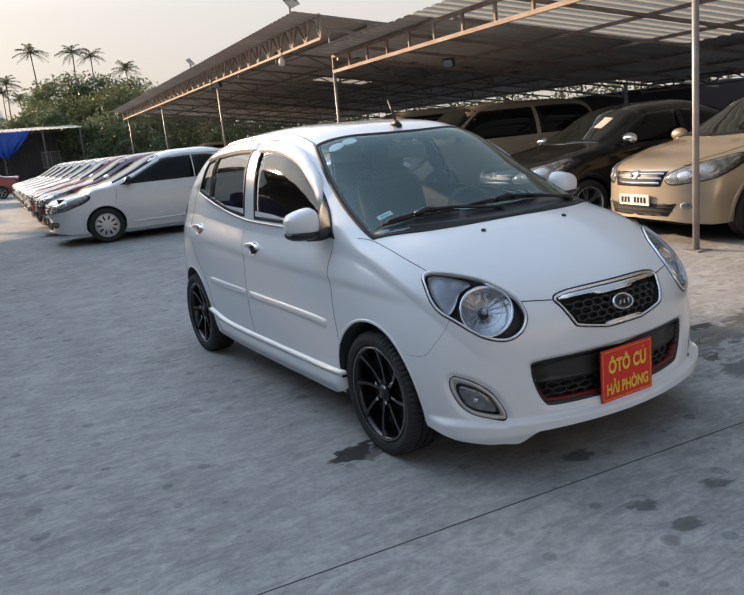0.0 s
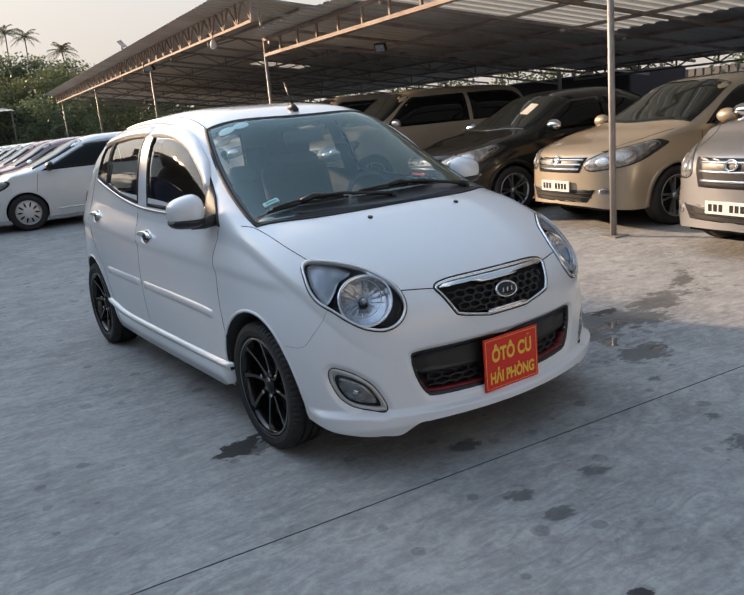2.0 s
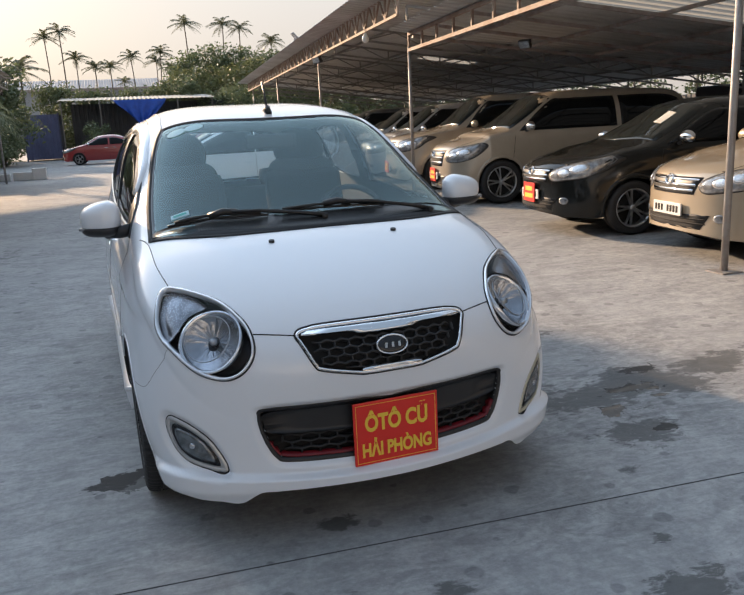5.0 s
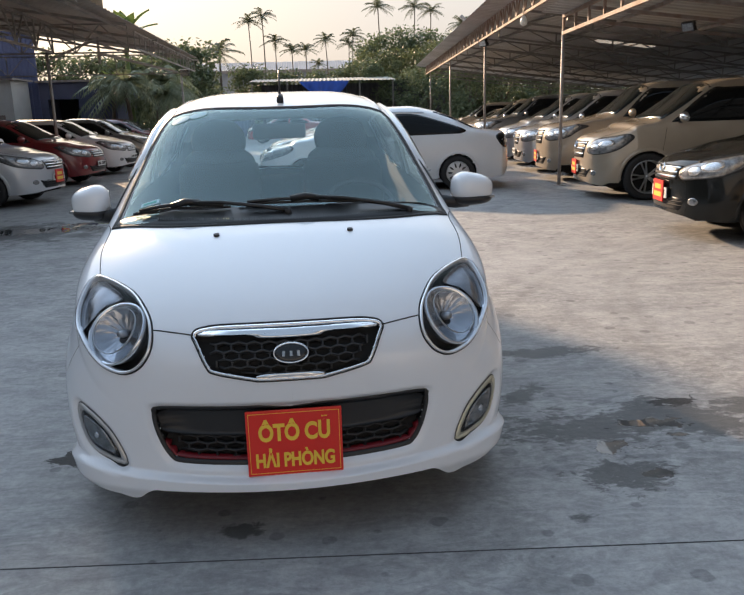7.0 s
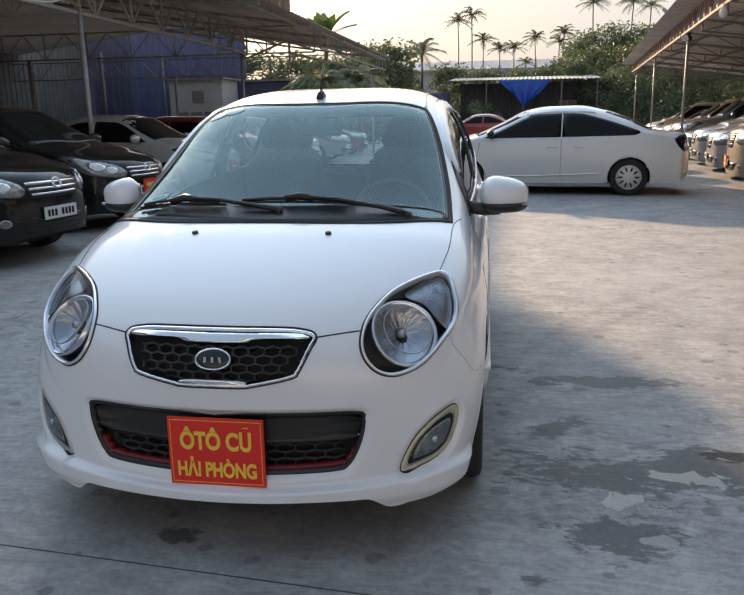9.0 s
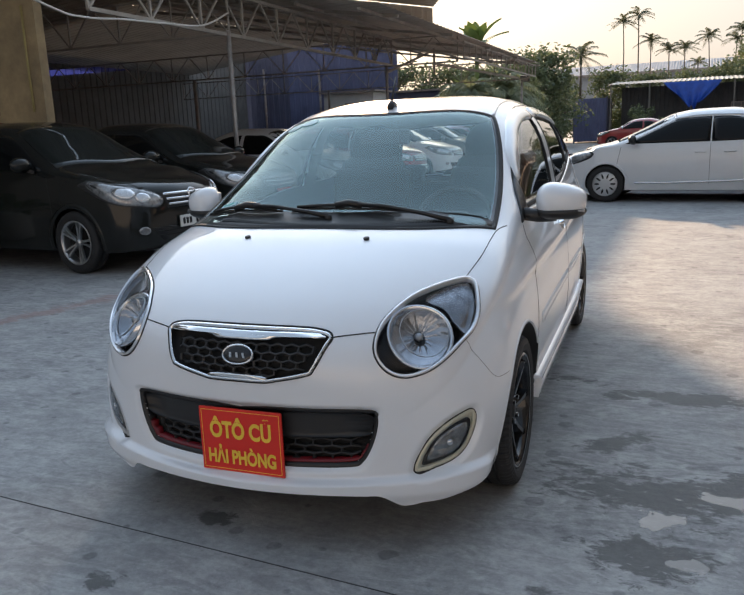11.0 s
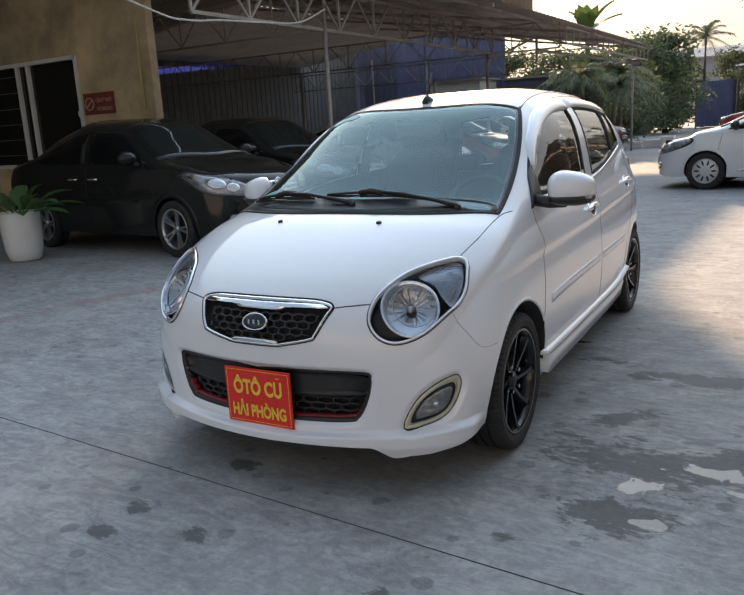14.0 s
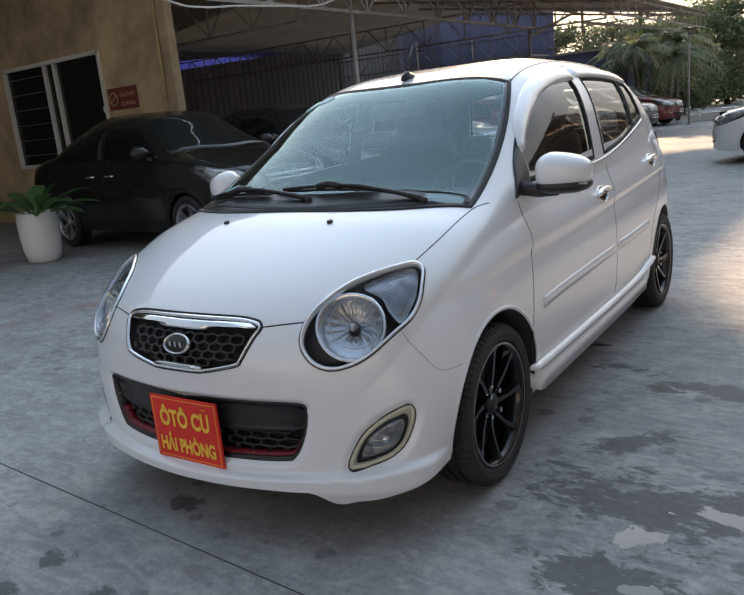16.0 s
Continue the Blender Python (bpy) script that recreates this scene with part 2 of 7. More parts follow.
def spline(pts, n, closed=True):
    """n points along a smooth curve through pts; a point given twice makes a corner."""
    P = [np.array(p, float) for p in pts]
    m = len(P)
    out = []
    segs = m if closed else m - 1
    per = max(2, n // segs)
    for i in range(segs):
        p0, p1, p2, p3 = (P[(i - 1) % m], P[i], P[(i + 1) % m], P[(i + 2) % m]) if closed else (P[max(i - 1, 0)], P[i], P[i + 1], P[min(i + 2, m - 1)])
        if np.allclose(p1, p2):
            continue
        if np.allclose(p0, p1):
            p0 = p1 - (p2 - p1) * 0.3
        if np.allclose(p2, p3):
            p3 = p2 + (p2 - p1) * 0.3
        for k in range(per):
            t = k / per
            out.append(0.5 * (2 * p1 + (p2 - p0) * t + (2 * p0 - 5 * p1 + 4 * p2 - p3) * t * t + (3 * p1 - p0 - 3 * p2 + p3) * t ** 3))
    if not closed:
        out.append(P[-1])
    return out


def pchip(xs, ys, q):
    """Shape-keeping cubic through (xs, ys)."""
    xs, ys, q = np.array(xs, float), np.array(ys, float), np.array(q, float)
    h, d = np.diff(xs), np.diff(ys) / np.diff(xs)
    m = np.zeros(len(xs))
    m[0], m[-1] = d[0], d[-1]
    for i in range(1, len(xs) - 1):
        if d[i - 1] * d[i] > 0:
            w1, w2 = 2 * h[i] + h[i - 1], h[i] + 2 * h[i - 1]
            m[i] = (w1 + w2) / (w1 / d[i - 1] + w2 / d[i])
    k = np.clip(np.searchsorted(xs, q) - 1, 0, len(xs) - 2)
    t = (q - xs[k]) / h[k]
    return (ys[k] * (1 + 2 * t) * (1 - t) ** 2 + m[k] * h[k] * t * (1 - t) ** 2 + ys[k + 1] * t * t * (3 - 2 * t) + m[k + 1] * h[k] * t * t * (t - 1))


def inside(poly, u, v):
    """Even-odd test of arrays u, v against a polygon."""
    r = np.zeros(len(u), bool)
    n = len(poly)
    for i in range(n):
        (x1, y1), (x2, y2) = poly[i][:2], poly[i - 1][:2]
        c = (y1 > v) != (y2 > v)
        with np.errstate(divide="ignore", invalid="ignore"):
            r ^= c & (u < (x2 - x1) * (v - y1) / (y2 - y1 + 1e-12) + x1)
    return r


# ---- car bodies: a skin lofted from cross-sections; +x is ahead, +y the car's left, origin under the front axle ----
class Skin:
    def __init__(self, rows, per=10, nlow=22, nup=40, inset=0.035, shape=None):
        R = np.array(rows, float)
        s = np.arange(len(R))
        q = np.linspace(0, len(R) - 1, (len(R) - 1) * per + 1)
        x, zb, zs, zt, w, tum, n, c = [pchip(s, R[:, k], q) for k in range(8)]
        k = np.linspace(0, 1, nlow)
        low = 1 - 0.045 * (2.2 * np.clip(0.45 - k, 0, 1)) ** 2 - inset * (np.clip(k - 0.45, 0, 1) / 0.55) ** 2.2
        ph = np.linspace(0, math.pi / 2, nup)[1:]
        Y, Z = [], []
        for i in range(len(q)):
            yl, zl = w[i] * low, zb[i] + (zs[i] - zb[i]) * k
            e = 2 / n[i]
            fz = np.sin(ph) ** e
            yu = yl[-1] * (1 - tum[i] * fz) * np.clip(np.cos(ph), 0, 1) ** e
            Y.append(np.concatenate([yl, yu]))
            Z.append(np.concatenate([zl, zs[i] + (zt[i] - zs[i]) * fz]))
        Y, Z = np.array(Y), np.array(Z)
        wm = R[:, 4].max()
        X = x[:, None] - c[:, None] * (Y / wm) ** 2
        Y = np.concatenate([Y, -Y[:, -2::-1]], 1)
        Z = np.concatenate([Z, Z[:, -2::-1]], 1)
        X = np.concatenate([X, X[:, -2::-1]], 1)
        self.shape = X.shape
        self.V = np.stack([X, Y, Z], 2).reshape(-1, 3)
        if shape is not None:
            self.V = shape(self.V)
        a, b = self.shape
        idx = np.arange(a * b).reshape(a, b)
        self.F = np.stack([idx[:-1, :-1], idx[:-1, 1:], idx[1:, 1:], idx[1:, :-1]], 2).reshape(-1, 4)
        P = self.V[self.F]
        nrm = np.cross(P[:, 2] - P[:, 0], P[:, 3] - P[:, 1])
        ln = np.linalg.norm(nrm, axis=1)
        keep = ln > 1e-9
        self.F, nrm, P, ln = self.F[keep], nrm[keep], P[keep], ln[keep]
        self.N = nrm / ln[:, None]
        self.C = P.mean(1)
        out = self.C - np.array([R[:, 0].mean(), 0, 0.7])
        if (np.sum(self.N * out, 1) > 0).mean() < 0.5:
            self.F = self.F[:, ::-1]
            self.N = -self.N
        VN = np.zeros_like(self.V)
        for j in range(4):
            np.add.at(VN, self.F[:, j], nrm * (1 if np.sum(nrm[0] * self.N[0]) > 0 else -1))
        VN[:b, 1] *= 0.0      # the tip of the nose is one line
        self.VN = VN / np.maximum(np.linalg.norm(VN, axis=1), 1e-12)[:, None]
        self.alive = np.ones(len(self.F), bool)
        self.tag = np.zeros(len(self.F), int)
        self.bvh = BVHTree.FromPolygons([tuple(v) for v in self.V], [tuple(int(i) for i in f) for f in self.F])

    def local(self, M):
        """Face centres in a view frame M, and which faces look towards it."""
        Mi = np.array(M.inverted())
        c = self.C @ Mi[:3, :3].T + Mi[:3, 3]
        return c[:, 0], c[:, 1], (self.N @ np.array(M.to_3x3().col[2])) > 0.05

    def pick(self, poly, M):
        u, v, f = self.local(M)
        return inside(poly, u, v) & f

    def hit(self, u, v, M):
        o = M @ Vector((u, v, 4.0))
        d = -M.to_3x3().col[2]
        loc, nrm, i, dist = self.bvh.ray_cast(o, d)
        if loc is None:
            loc, nrm, i, dist = self.bvh.find_nearest(M @ Vector((u, v, 0.5)))
        if nrm.dot(d) > 0:
            nrm = -nrm
        return loc, nrm

    def patch(self, pts, M, off=0.002, rings=8, dome=0.0, rim=0.0):
        """A skin over a star-shaped outline that follows the body at a small height, its edge turned down to it."""
        n = len(pts)
        c = np.mean(pts, 0)
        bm = bmesh.new()
        grid = []
        for r in range(rings):
            k = 1 - r / rings
            ring = []
            for p in pts:
                q = c + (np.array(p) - c) * k
                loc, nrm = self.hit(q[0], q[1], M)
                ring.append(bm.verts.new(loc + nrm * (off + dome * (1 - k * k))))
            grid.append(ring)
        loc, nrm = self.hit(c[0], c[1], M)
        mid = bm.verts.new(loc + nrm * (off + dome))
        for r in range(rings - 1):
            for i in range(n):
                j = (i + 1) % n
                bm.faces.new((grid[r][i], grid[r][j], grid[r + 1][j], grid[r + 1][i]))
        for i in range(n):
            bm.faces.new((grid[-1][i], grid[-1][(i + 1) % n], mid))
        edge = []
        for p in pts:
            loc, nrm = self.hit(p[0], p[1], M)
            edge.append(bm.verts.new(loc - nrm * (0.004 + rim)))
        for i in range(n):
            j = (i + 1) % n
            bm.faces.new((edge[i], edge[j], grid[0][j], grid[0][i]))
        bmesh.ops.recalc_face_normals(bm, faces=bm.faces)
        return bm

    def band(self, pts, M, inner, outer, high, closed=True, base=-0.004, taper=None):
        """A raised strip along an outline: from `inner` inside it to `outer` outside, `high` proud."""
        n = len(pts)
        c = np.mean(pts, 0)
        bm = bmesh.new()
        rows = []
        for i, p in enumerate(pts):
            a = np.array(pts[i - 1] if closed or i else p)
            b = np.array(pts[(i + 1) % n] if closed or i < n - 1 else p)
            d = (b - a) / max(np.linalg.norm(b - a), 1e-9)
            nn = np.array([d[1], -d[0]])
            if closed and np.dot(nn, np.array(p) - c) < 0:
                nn = -nn
            row = []
            k = 1.0 if taper is None else taper(i / max(n - 1, 1))
            top_ = high if closed or 0 < i < n - 1 or n < 4 else base
            for off, hgt in ((-inner, base), (-inner * 0.8, top_), (outer * 0.8, top_), (outer, base)):
                q = np.array(p) + nn * off * k
                loc, nrm = self.hit(q[0], q[1], M)
                row.append(bm.verts.new(loc + nrm * hgt))
            rows.append(row)
        for i in range(n if closed else n - 1):
            A, B = rows[i], rows[(i + 1) % n]
            for k in range(3):
                bm.faces.new((A[k], A[k + 1], B[k + 1], B[k]))
        bmesh.ops.recalc_face_normals(bm, faces=bm.faces)
        return bm

    def mesh(self, name, mask, material, parent, label=""):
        """The faces in mask as a part, with the whole skin's smooth normals."""
        F = self.F[mask]
        if not len(F):
            return None
        used, inv = np.unique(F, return_inverse=True)
        me = bpy.data.meshes.new(name)
        me.from_pydata([tuple(v) for v in self.V[used]], [], [tuple(int(k) for k in f) for f in inv.reshape(F.shape)])
        me.polygons.foreach_set("use_smooth", [True] * len(me.polygons))
        me.materials.append(material)
        me.normals_split_custom_set_from_vertices([tuple(v) for v in self.VN[used]])
        ob = new(name, me)
        ob.parent = parent
        if label:
            ob["label"] = label
        return ob


def mirrored(bm):
    b = bm.copy()
    for v in b.verts:
        v.co.y = -v.co.y
    bmesh.ops.reverse_faces(b, faces=b.faces)
    return b


def both(name, bm, material, parent, label="", smooth=True):
    """A part on the car's left and its mirror image on the right."""
    m = mirrored(bm)
    a = part(name, bm, material, parent, label, smooth)
    b = part(name, m, material, parent, label, smooth)
    return a, b


SIDE = Matrix(((-1, 0, 0, 0), (0, 0, 1, 0), (0, 1, 0, 0), (0, 0, 0, 1)))      # u = -x, v = z, from the left
FRONT = Matrix(((0, 0, 1, 0), (1, 0, 0, 0), (0, 1, 0, 0), (0, 0, 0, 1)))      # u = y, v = z, from ahead
REAR = Matrix(((0, 0, -1, -2), (-1, 0, 0, 0), (0, 1, 0, 0), (0, 0, 0, 1)))    # u = -y, v = z, from behind
TOP = Matrix(((1, 0, 0, 0), (0, 1, 0, 0), (0, 0, 1, 0), (0, 0, 0, 1)))        # u = x, v = y, from above


RIGHT = Matrix(((-1, 0, 0, 0), (0, 0, -1, 0), (0, 1, 0, 0), (0, 0, 0, 1)))    # u = -x, v = z, from the right


def wheel(parent, pos, side, r, width, style, rim_mat, name="wheel"):
    """Tyre, rim, spokes; side +1 for the left of the car."""
    w = new(name)
    w.parent = parent
    w.location = pos
    h = width / 2
    rr = r * {"cap": 0.66, "multi": 0.762}.get(style, 0.70)
    prof = [(rr, -h * 0.8), (r * 0.86, -h), (r * 0.97, -h * 0.86), (r, -h * 0.6), (r, -h * 0.08), (r - 0.008, -h * 0.05), (r - 0.008, h * 0.05), (r, h * 0.08), (r, h * 0.6), (r * 0.97, h * 0.86), (r * 0.86, h), (rr, h * 0.8)]
    if style == "multi":      # three grooves round the tread, fine ribs across its shoulders
        prof = [(rr, -h * 0.78), (r * 0.80, -h * 0.95), (r * 0.88, -h), (r * 0.955, -h * 0.93), (r * 0.985, -h * 0.80)]
        for g in (-0.42, 0.0, 0.42):
            prof += [(r, h * (g - 0.14 if g > -0.4 else -0.60)), (r, h * (g - 0.06)), (r - 0.008, h * (g - 0.05)), (r - 0.008, h * (g + 0.05)), (r, h * (g + 0.06))]
        prof += [(r, h * 0.60), (r * 0.985, h * 0.80), (r * 0.955, h * 0.93), (r * 0.88, h), (r * 0.80, h * 0.95), (rr, h * 0.78)]
    bm = lathe_bm(prof, 216 if style == "multi" else 48)
    for v in bm.verts:
        rad = math.hypot(v.co.x, v.co.z)
        if style == "multi" and rad > r * 0.95 and abs(v.co.y) > h * 0.47 and int(round(math.atan2(v.co.z, v.co.x) / (2 * math.pi) * 216)) % 3 == 0:
            v.co.x *= 1 - 0.006 / rad
            v.co.z *= 1 - 0.006 / rad
    part("tyre", bm, RUBBER, w, smooth=style != "multi")
    f = side * h
    bm = lathe_bm([(rr, f * 0.8), (rr * 1.02, f * 0.9), (rr * 0.97, f * 0.92), (rr * 0.92, f * 0.62), (rr * 0.9, -f * 0.6)], 40)
    part("rim", bm, rim_mat, w, smooth=True)
    bm = lathe_bm([(rr * 0.92, -f * 0.1), (0.001, -f * 0.1)], 24)
    part("brake_disc", bm, DARK, w)
    if style == "cap":
        bm = lathe_bm([(rr * 0.95, f * 0.72), (rr * 0.8, f * 0.88), (rr * 0.3, f * 0.8), (0.001, f * 0.84)], 40)
        part("hubcap", bm, STEELWHEEL, w, smooth=True)
        for k in range(10):
            a = 2 * math.pi * k / 10
            bm = bmesh.new()
            m = Matrix.Rotation(-a, 4, "Y") @ Matrix.Translation((rr * 0.66, f * 0.87, 0)) @ Matrix.Diagonal((rr * 0.23, 0.012, rr * 0.075, 1))
            bmesh.ops.create_uvsphere(bm, u_segments=10, v_segments=6, radius=1, matrix=m)
            part("vent_hole", bm, DARK, w, smooth=True)
        return w
    n = {"multi": 8, "five": 10, "six": 6}[style]
    for k in range(n):
        a = 2 * math.pi * k / n
        if style == "five":
            a = 2 * math.pi * (k // 2) / 5 + (0.16 if k % 2 else -0.16)
        bm = bmesh.new()
        m = Matrix.Rotation(-a, 4, "Y")
        v = []
        for (x, hw, o) in ((0.02, 0.020, 0.46), (rr * 0.3, 0.013, 0.52), (rr * 0.55, 0.011, 0.60), (rr * 0.8, 0.013, 0.70), (rr * 0.97, 0.021, 0.78)) if style == "multi" else ((0.02, 0.018, 0.50), (rr * 0.3, 0.014, 0.58), (rr * 0.55, 0.012, 0.68), (rr * 0.8, 0.013, 0.78), (rr * 0.97, 0.019, 0.84)):
            bow = 0.014 * math.sin(math.pi * x / rr) * side if style == "multi" else 0.0
            v.append([bm.verts.new(m @ Vector((x, f * o + dy * side, dz * hw + bow))) for dz, dy in ((-1, -0.02), (-0.6, 0.004), (0.6, 0.004), (1, -0.02))])
        for A, B in zip(v, v[1:]):
            for j in range(3):
                bm.faces.new((A[j], A[j + 1], B[j + 1], B[j]))
        bmesh.ops.recalc_face_normals(bm, faces=bm.faces)
        part("spoke", bm, rim_mat, w)
    part("hub_cap", lathe_bm([(0.034, f * 0.5), (0.032, f * 0.64), (0.001, f * 0.66)], 16), BLACK if rim_mat is GLOSSBLACK else rim_mat, w, smooth=True)
    if style == "multi":
        part("rim_edge", lathe_bm([(rr * 1.0, f * 0.90), (rr * 0.985, f * 0.935), (rr * 0.965, f * 0.92)], 48), GREY, w, "thin dark metallic rim edge", smooth=True)
        for k in range(4):
            a = 2 * math.pi * (k + 0.5) / 4
            c, z = 0.05 * math.cos(a), 0.05 * math.sin(a)
            part("wheel_nut", tube_bm([(c, f * 0.5, z), (c, f * 0.74, z)], 0.009, 6), CHROME, w)
    return w


def text_ob(name, body, width, height, material, parent, m, extrude=0.002, bold=0.03):
    """Lettering in the built-in font, made into a mesh and fitted to a box."""
    cu = bpy.data.curves.new(name, "FONT")
    cu.body, cu.size, cu.extrude, cu.offset = body, 1.0, 0.0, bold
    tmp = bpy.data.objects.new(name, cu)
    scene.collection.objects.link(tmp)
    me = bpy.data.meshes.new_from_object(tmp.evaluated_get(bpy.context.evaluated_depsgraph_get()))
    bpy.data.objects.remove(tmp)
    co = np.empty(len(me.vertices) * 3)
    me.vertices.foreach_get("co", co)
    co = co.reshape(-1, 3)
    lo, hi = co.min(0), co.max(0)
    for v in me.vertices:
        v.co.x = (v.co.x - (lo[0] + hi[0]) / 2) * width / (hi[0] - lo[0])
        v.co.y = (v.co.y - (lo[1] + hi[1]) / 2) * height / (hi[1] - lo[1])
        v.co.z += extrude
    me.materials.clear()
    me.materials.append(material)
    ob = new(name, me)
    ob.parent = parent
    ob.matrix_basis = m
    return ob


# ---- the lot: concrete yard ----
def ground_material():
    m = bpy.data.materials.new("yard_concrete")
    m.use_nodes = True
    n, l = m.node_tree.nodes, m.node_tree.links
    b = n["Principled BSDF"]
    geo = n.new("ShaderNodeNewGeometry")

    def noise_tex(scale, detail=6, rough=0.6, stretch=None, dist=0.0):
        t = n.new("ShaderNodeTexNoise")
        t.inputs["Scale"].default_value, t.inputs["Detail"].default_value, t.inputs["Roughness"].default_value, t.inputs["Distortion"].default_value = scale, detail, rough, dist
        if stretch:
            mp = n.new("ShaderNodeMapping")
            mp.inputs["Scale"].default_value = stretch
            mp.inputs["Rotation"].default_value = (0, 0, 0.35)
            l.new(geo.outputs["Position"], mp.inputs["Vector"])
            l.new(mp.outputs[0], t.inputs["Vector"])
        else:
            l.new(geo.outputs["Position"], t.inputs["Vector"])
        return t.outputs["Fac"]

    def ramp(src, a, bpos, c0, c1):
        r = n.new("ShaderNodeValToRGB")
        r.color_ramp.elements[0].position, r.color_ramp.elements[1].position = a, bpos
        r.color_ramp.elements[0].color, r.color_ramp.elements[1].color = c0, c1
        l.new(src, r.inputs[0])
        return r.outputs[0]

    def mix(kind, fac, a, bb):
        x = n.new("ShaderNodeMix")
        x.data_type, x.blend_type = "RGBA", kind
        if isinstance(fac, float):
            x.inputs[0].default_value = fac
        else:
            l.new(fac, x.inputs[0])
        l.new(a, x.inputs[6])
        if isinstance(bb, tuple):
            x.inputs[7].default_value = bb
        else:
            l.new(bb, x.inputs[7])
        return x.outputs[2]

    base = ramp(noise_tex(0.35, 5), 0.35, 0.7, (0.360, 0.360, 0.355, 1), (0.435, 0.435, 0.428, 1))
    sweep = ramp(noise_tex(1.5, 10, 0.76, (1.5, 3.2, 1), 0.35), 0.36, 0.60, (0.90, 0.90, 0.91, 1), (1.04, 1.04, 1.03, 1))
    fine = ramp(noise_tex(34, 7, 0.8), 0.34, 0.66, (0.80, 0.80, 0.80, 1), (1.11, 1.11, 1.11, 1))
    blot = ramp(noise_tex(2.6, 9, 0.78, None, 0.25), 0.40, 0.58, (0.70, 0.70, 0.71, 1), (1.05, 1.05, 1.05, 1))
    scuff = ramp(noise_tex(6.0, 7, 0.68, (0.8, 2.3, 1), 1.6), 0.40, 0.60, (0.68, 0.68, 0.69, 1), (1.13, 1.13, 1.12, 1))
    grime = ramp(noise_tex(13, 6, 0.75, None, 0.8), 0.36, 0.55, (0.82, 0.82, 0.83, 1), (1.03, 1.03, 1.03, 1))
    where = ramp(noise_tex(0.55, 4, 0.6), 0.36, 0.60, (0.25, 0.25, 0.25, 1), (0.75, 0.75, 0.75, 1))
    where2 = ramp(noise_tex(0.9, 4, 0.6, (1.3, 0.8, 1)), 0.40, 0.62, (0.1, 0.1, 0.1, 1), (0.8, 0.8, 0.8, 1))
    vor = n.new("ShaderNodeTexVoronoi")
    vor.voronoi_dimensions = "2D"
    vor.inputs["Scale"].default_value = 5.6
    l.new(geo.outputs["Position"], vor.inputs["Vector"])
    drop = n.new("ShaderNodeMath")          # drips: only some cells carry one, each of its own size
    drop.operation = "MULTIPLY"
    sepc = n.new("ShaderNodeSeparateColor")
    l.new(vor.outputs["Color"], sepc.inputs[0])
    size = n.new("ShaderNodeMapRange")
    size.inputs[1].default_value, size.inputs[2].default_value, size.inputs[3].default_value, size.inputs[4].default_value = 0.66, 1.0, 0.0, 0.20
    l.new(sepc.outputs[0], size.inputs[0])
    diff = n.new("ShaderNodeMath")
    diff.operation = "SUBTRACT"
    l.new(vor.outputs["Distance"], diff.inputs[0])
    l.new(size.outputs[0], diff.inputs[1])
    wobble = n.new("ShaderNodeMath")
    wobble.operation = "MULTIPLY_ADD"
    l.new(noise_tex(20, 3), wobble.inputs[0])
    wobble.inputs[1].default_value = 0.12
    l.new(diff.outputs[0], wobble.inputs[2])
    spots = ramp(wobble.outputs[0], 0.045, 0.085, (0.66, 0.66, 0.67, 1), (1, 1, 1, 1))
    c = mix("MULTIPLY", 1.0, base, sweep)
    c = mix("MULTIPLY", 0.62, c, blot)
    c = mix("MULTIPLY", where, c, scuff)
    c = mix("MULTIPLY", where2, c, grime)
    c = mix("MULTIPLY", 1.0, c, fine)
    trowel = ramp(noise_tex(4.2, 9, 0.74, (1.0, 1.5, 1), 3.2), 0.44, 0.53, (0.80, 0.80, 0.81, 1), (1.05, 1.05, 1.05, 1))     # swirled trowel marks in places
    where3 = ramp(noise_tex(0.8, 3, 0.5, (0.9, 1.2, 1)), 0.48, 0.62, (0.0, 0.0, 0.0, 1), (0.85, 0.85, 0.85, 1))
    c = mix("MULTIPLY", where3, c, trowel)
    c = mix("MULTIPLY", 0.9, c, spots)
    # damp patches, drips and tyre arcs, each with its own ragged outline

    def math_node(op, a, bb=0.0):
        x = n.new("ShaderNodeMath")
        x.operation = op
        for k, s in enumerate((a, bb)):
            if isinstance(s, (int, float)):
                x.inputs[k].default_value = s
            else:
                l.new(s, x.inputs[k])
        return x.outputs[0]

    wob = math_node("ADD", math_node("MULTIPLY", math_node("SUBTRACT", noise_tex(3.2, 6, 0.6), 0.5), 3.4), math_node("MULTIPLY", math_node("SUBTRACT", noise_tex(14, 6, 0.7, (1, 1.8, 1), 0.6), 0.5), 3.0))
    total = None
    for x, y, rx, ry, turn, edge in PATCHES:
        mp = n.new("ShaderNodeMapping")
        mp.vector_type = "TEXTURE"
        mp.inputs["Location"].default_value = (x, y, 0)
        mp.inputs["Rotation"].default_value = (0, 0, turn)
        mp.inputs["Scale"].default_value = (rx, ry, 1)
        l.new(geo.outputs["Position"], mp.inputs["Vector"])
        ln = n.new("ShaderNodeVectorMath")
        ln.operation = "LENGTH"
        l.new(mp.outputs[0], ln.inputs[0])
        q = n.new("ShaderNodeMapRange")
        q.inputs[1].default_value, q.inputs[2].default_value, q.inputs[3].default_value, q.inputs[4].default_value = 1.0 - edge, 1.0, 1.0, 0.0
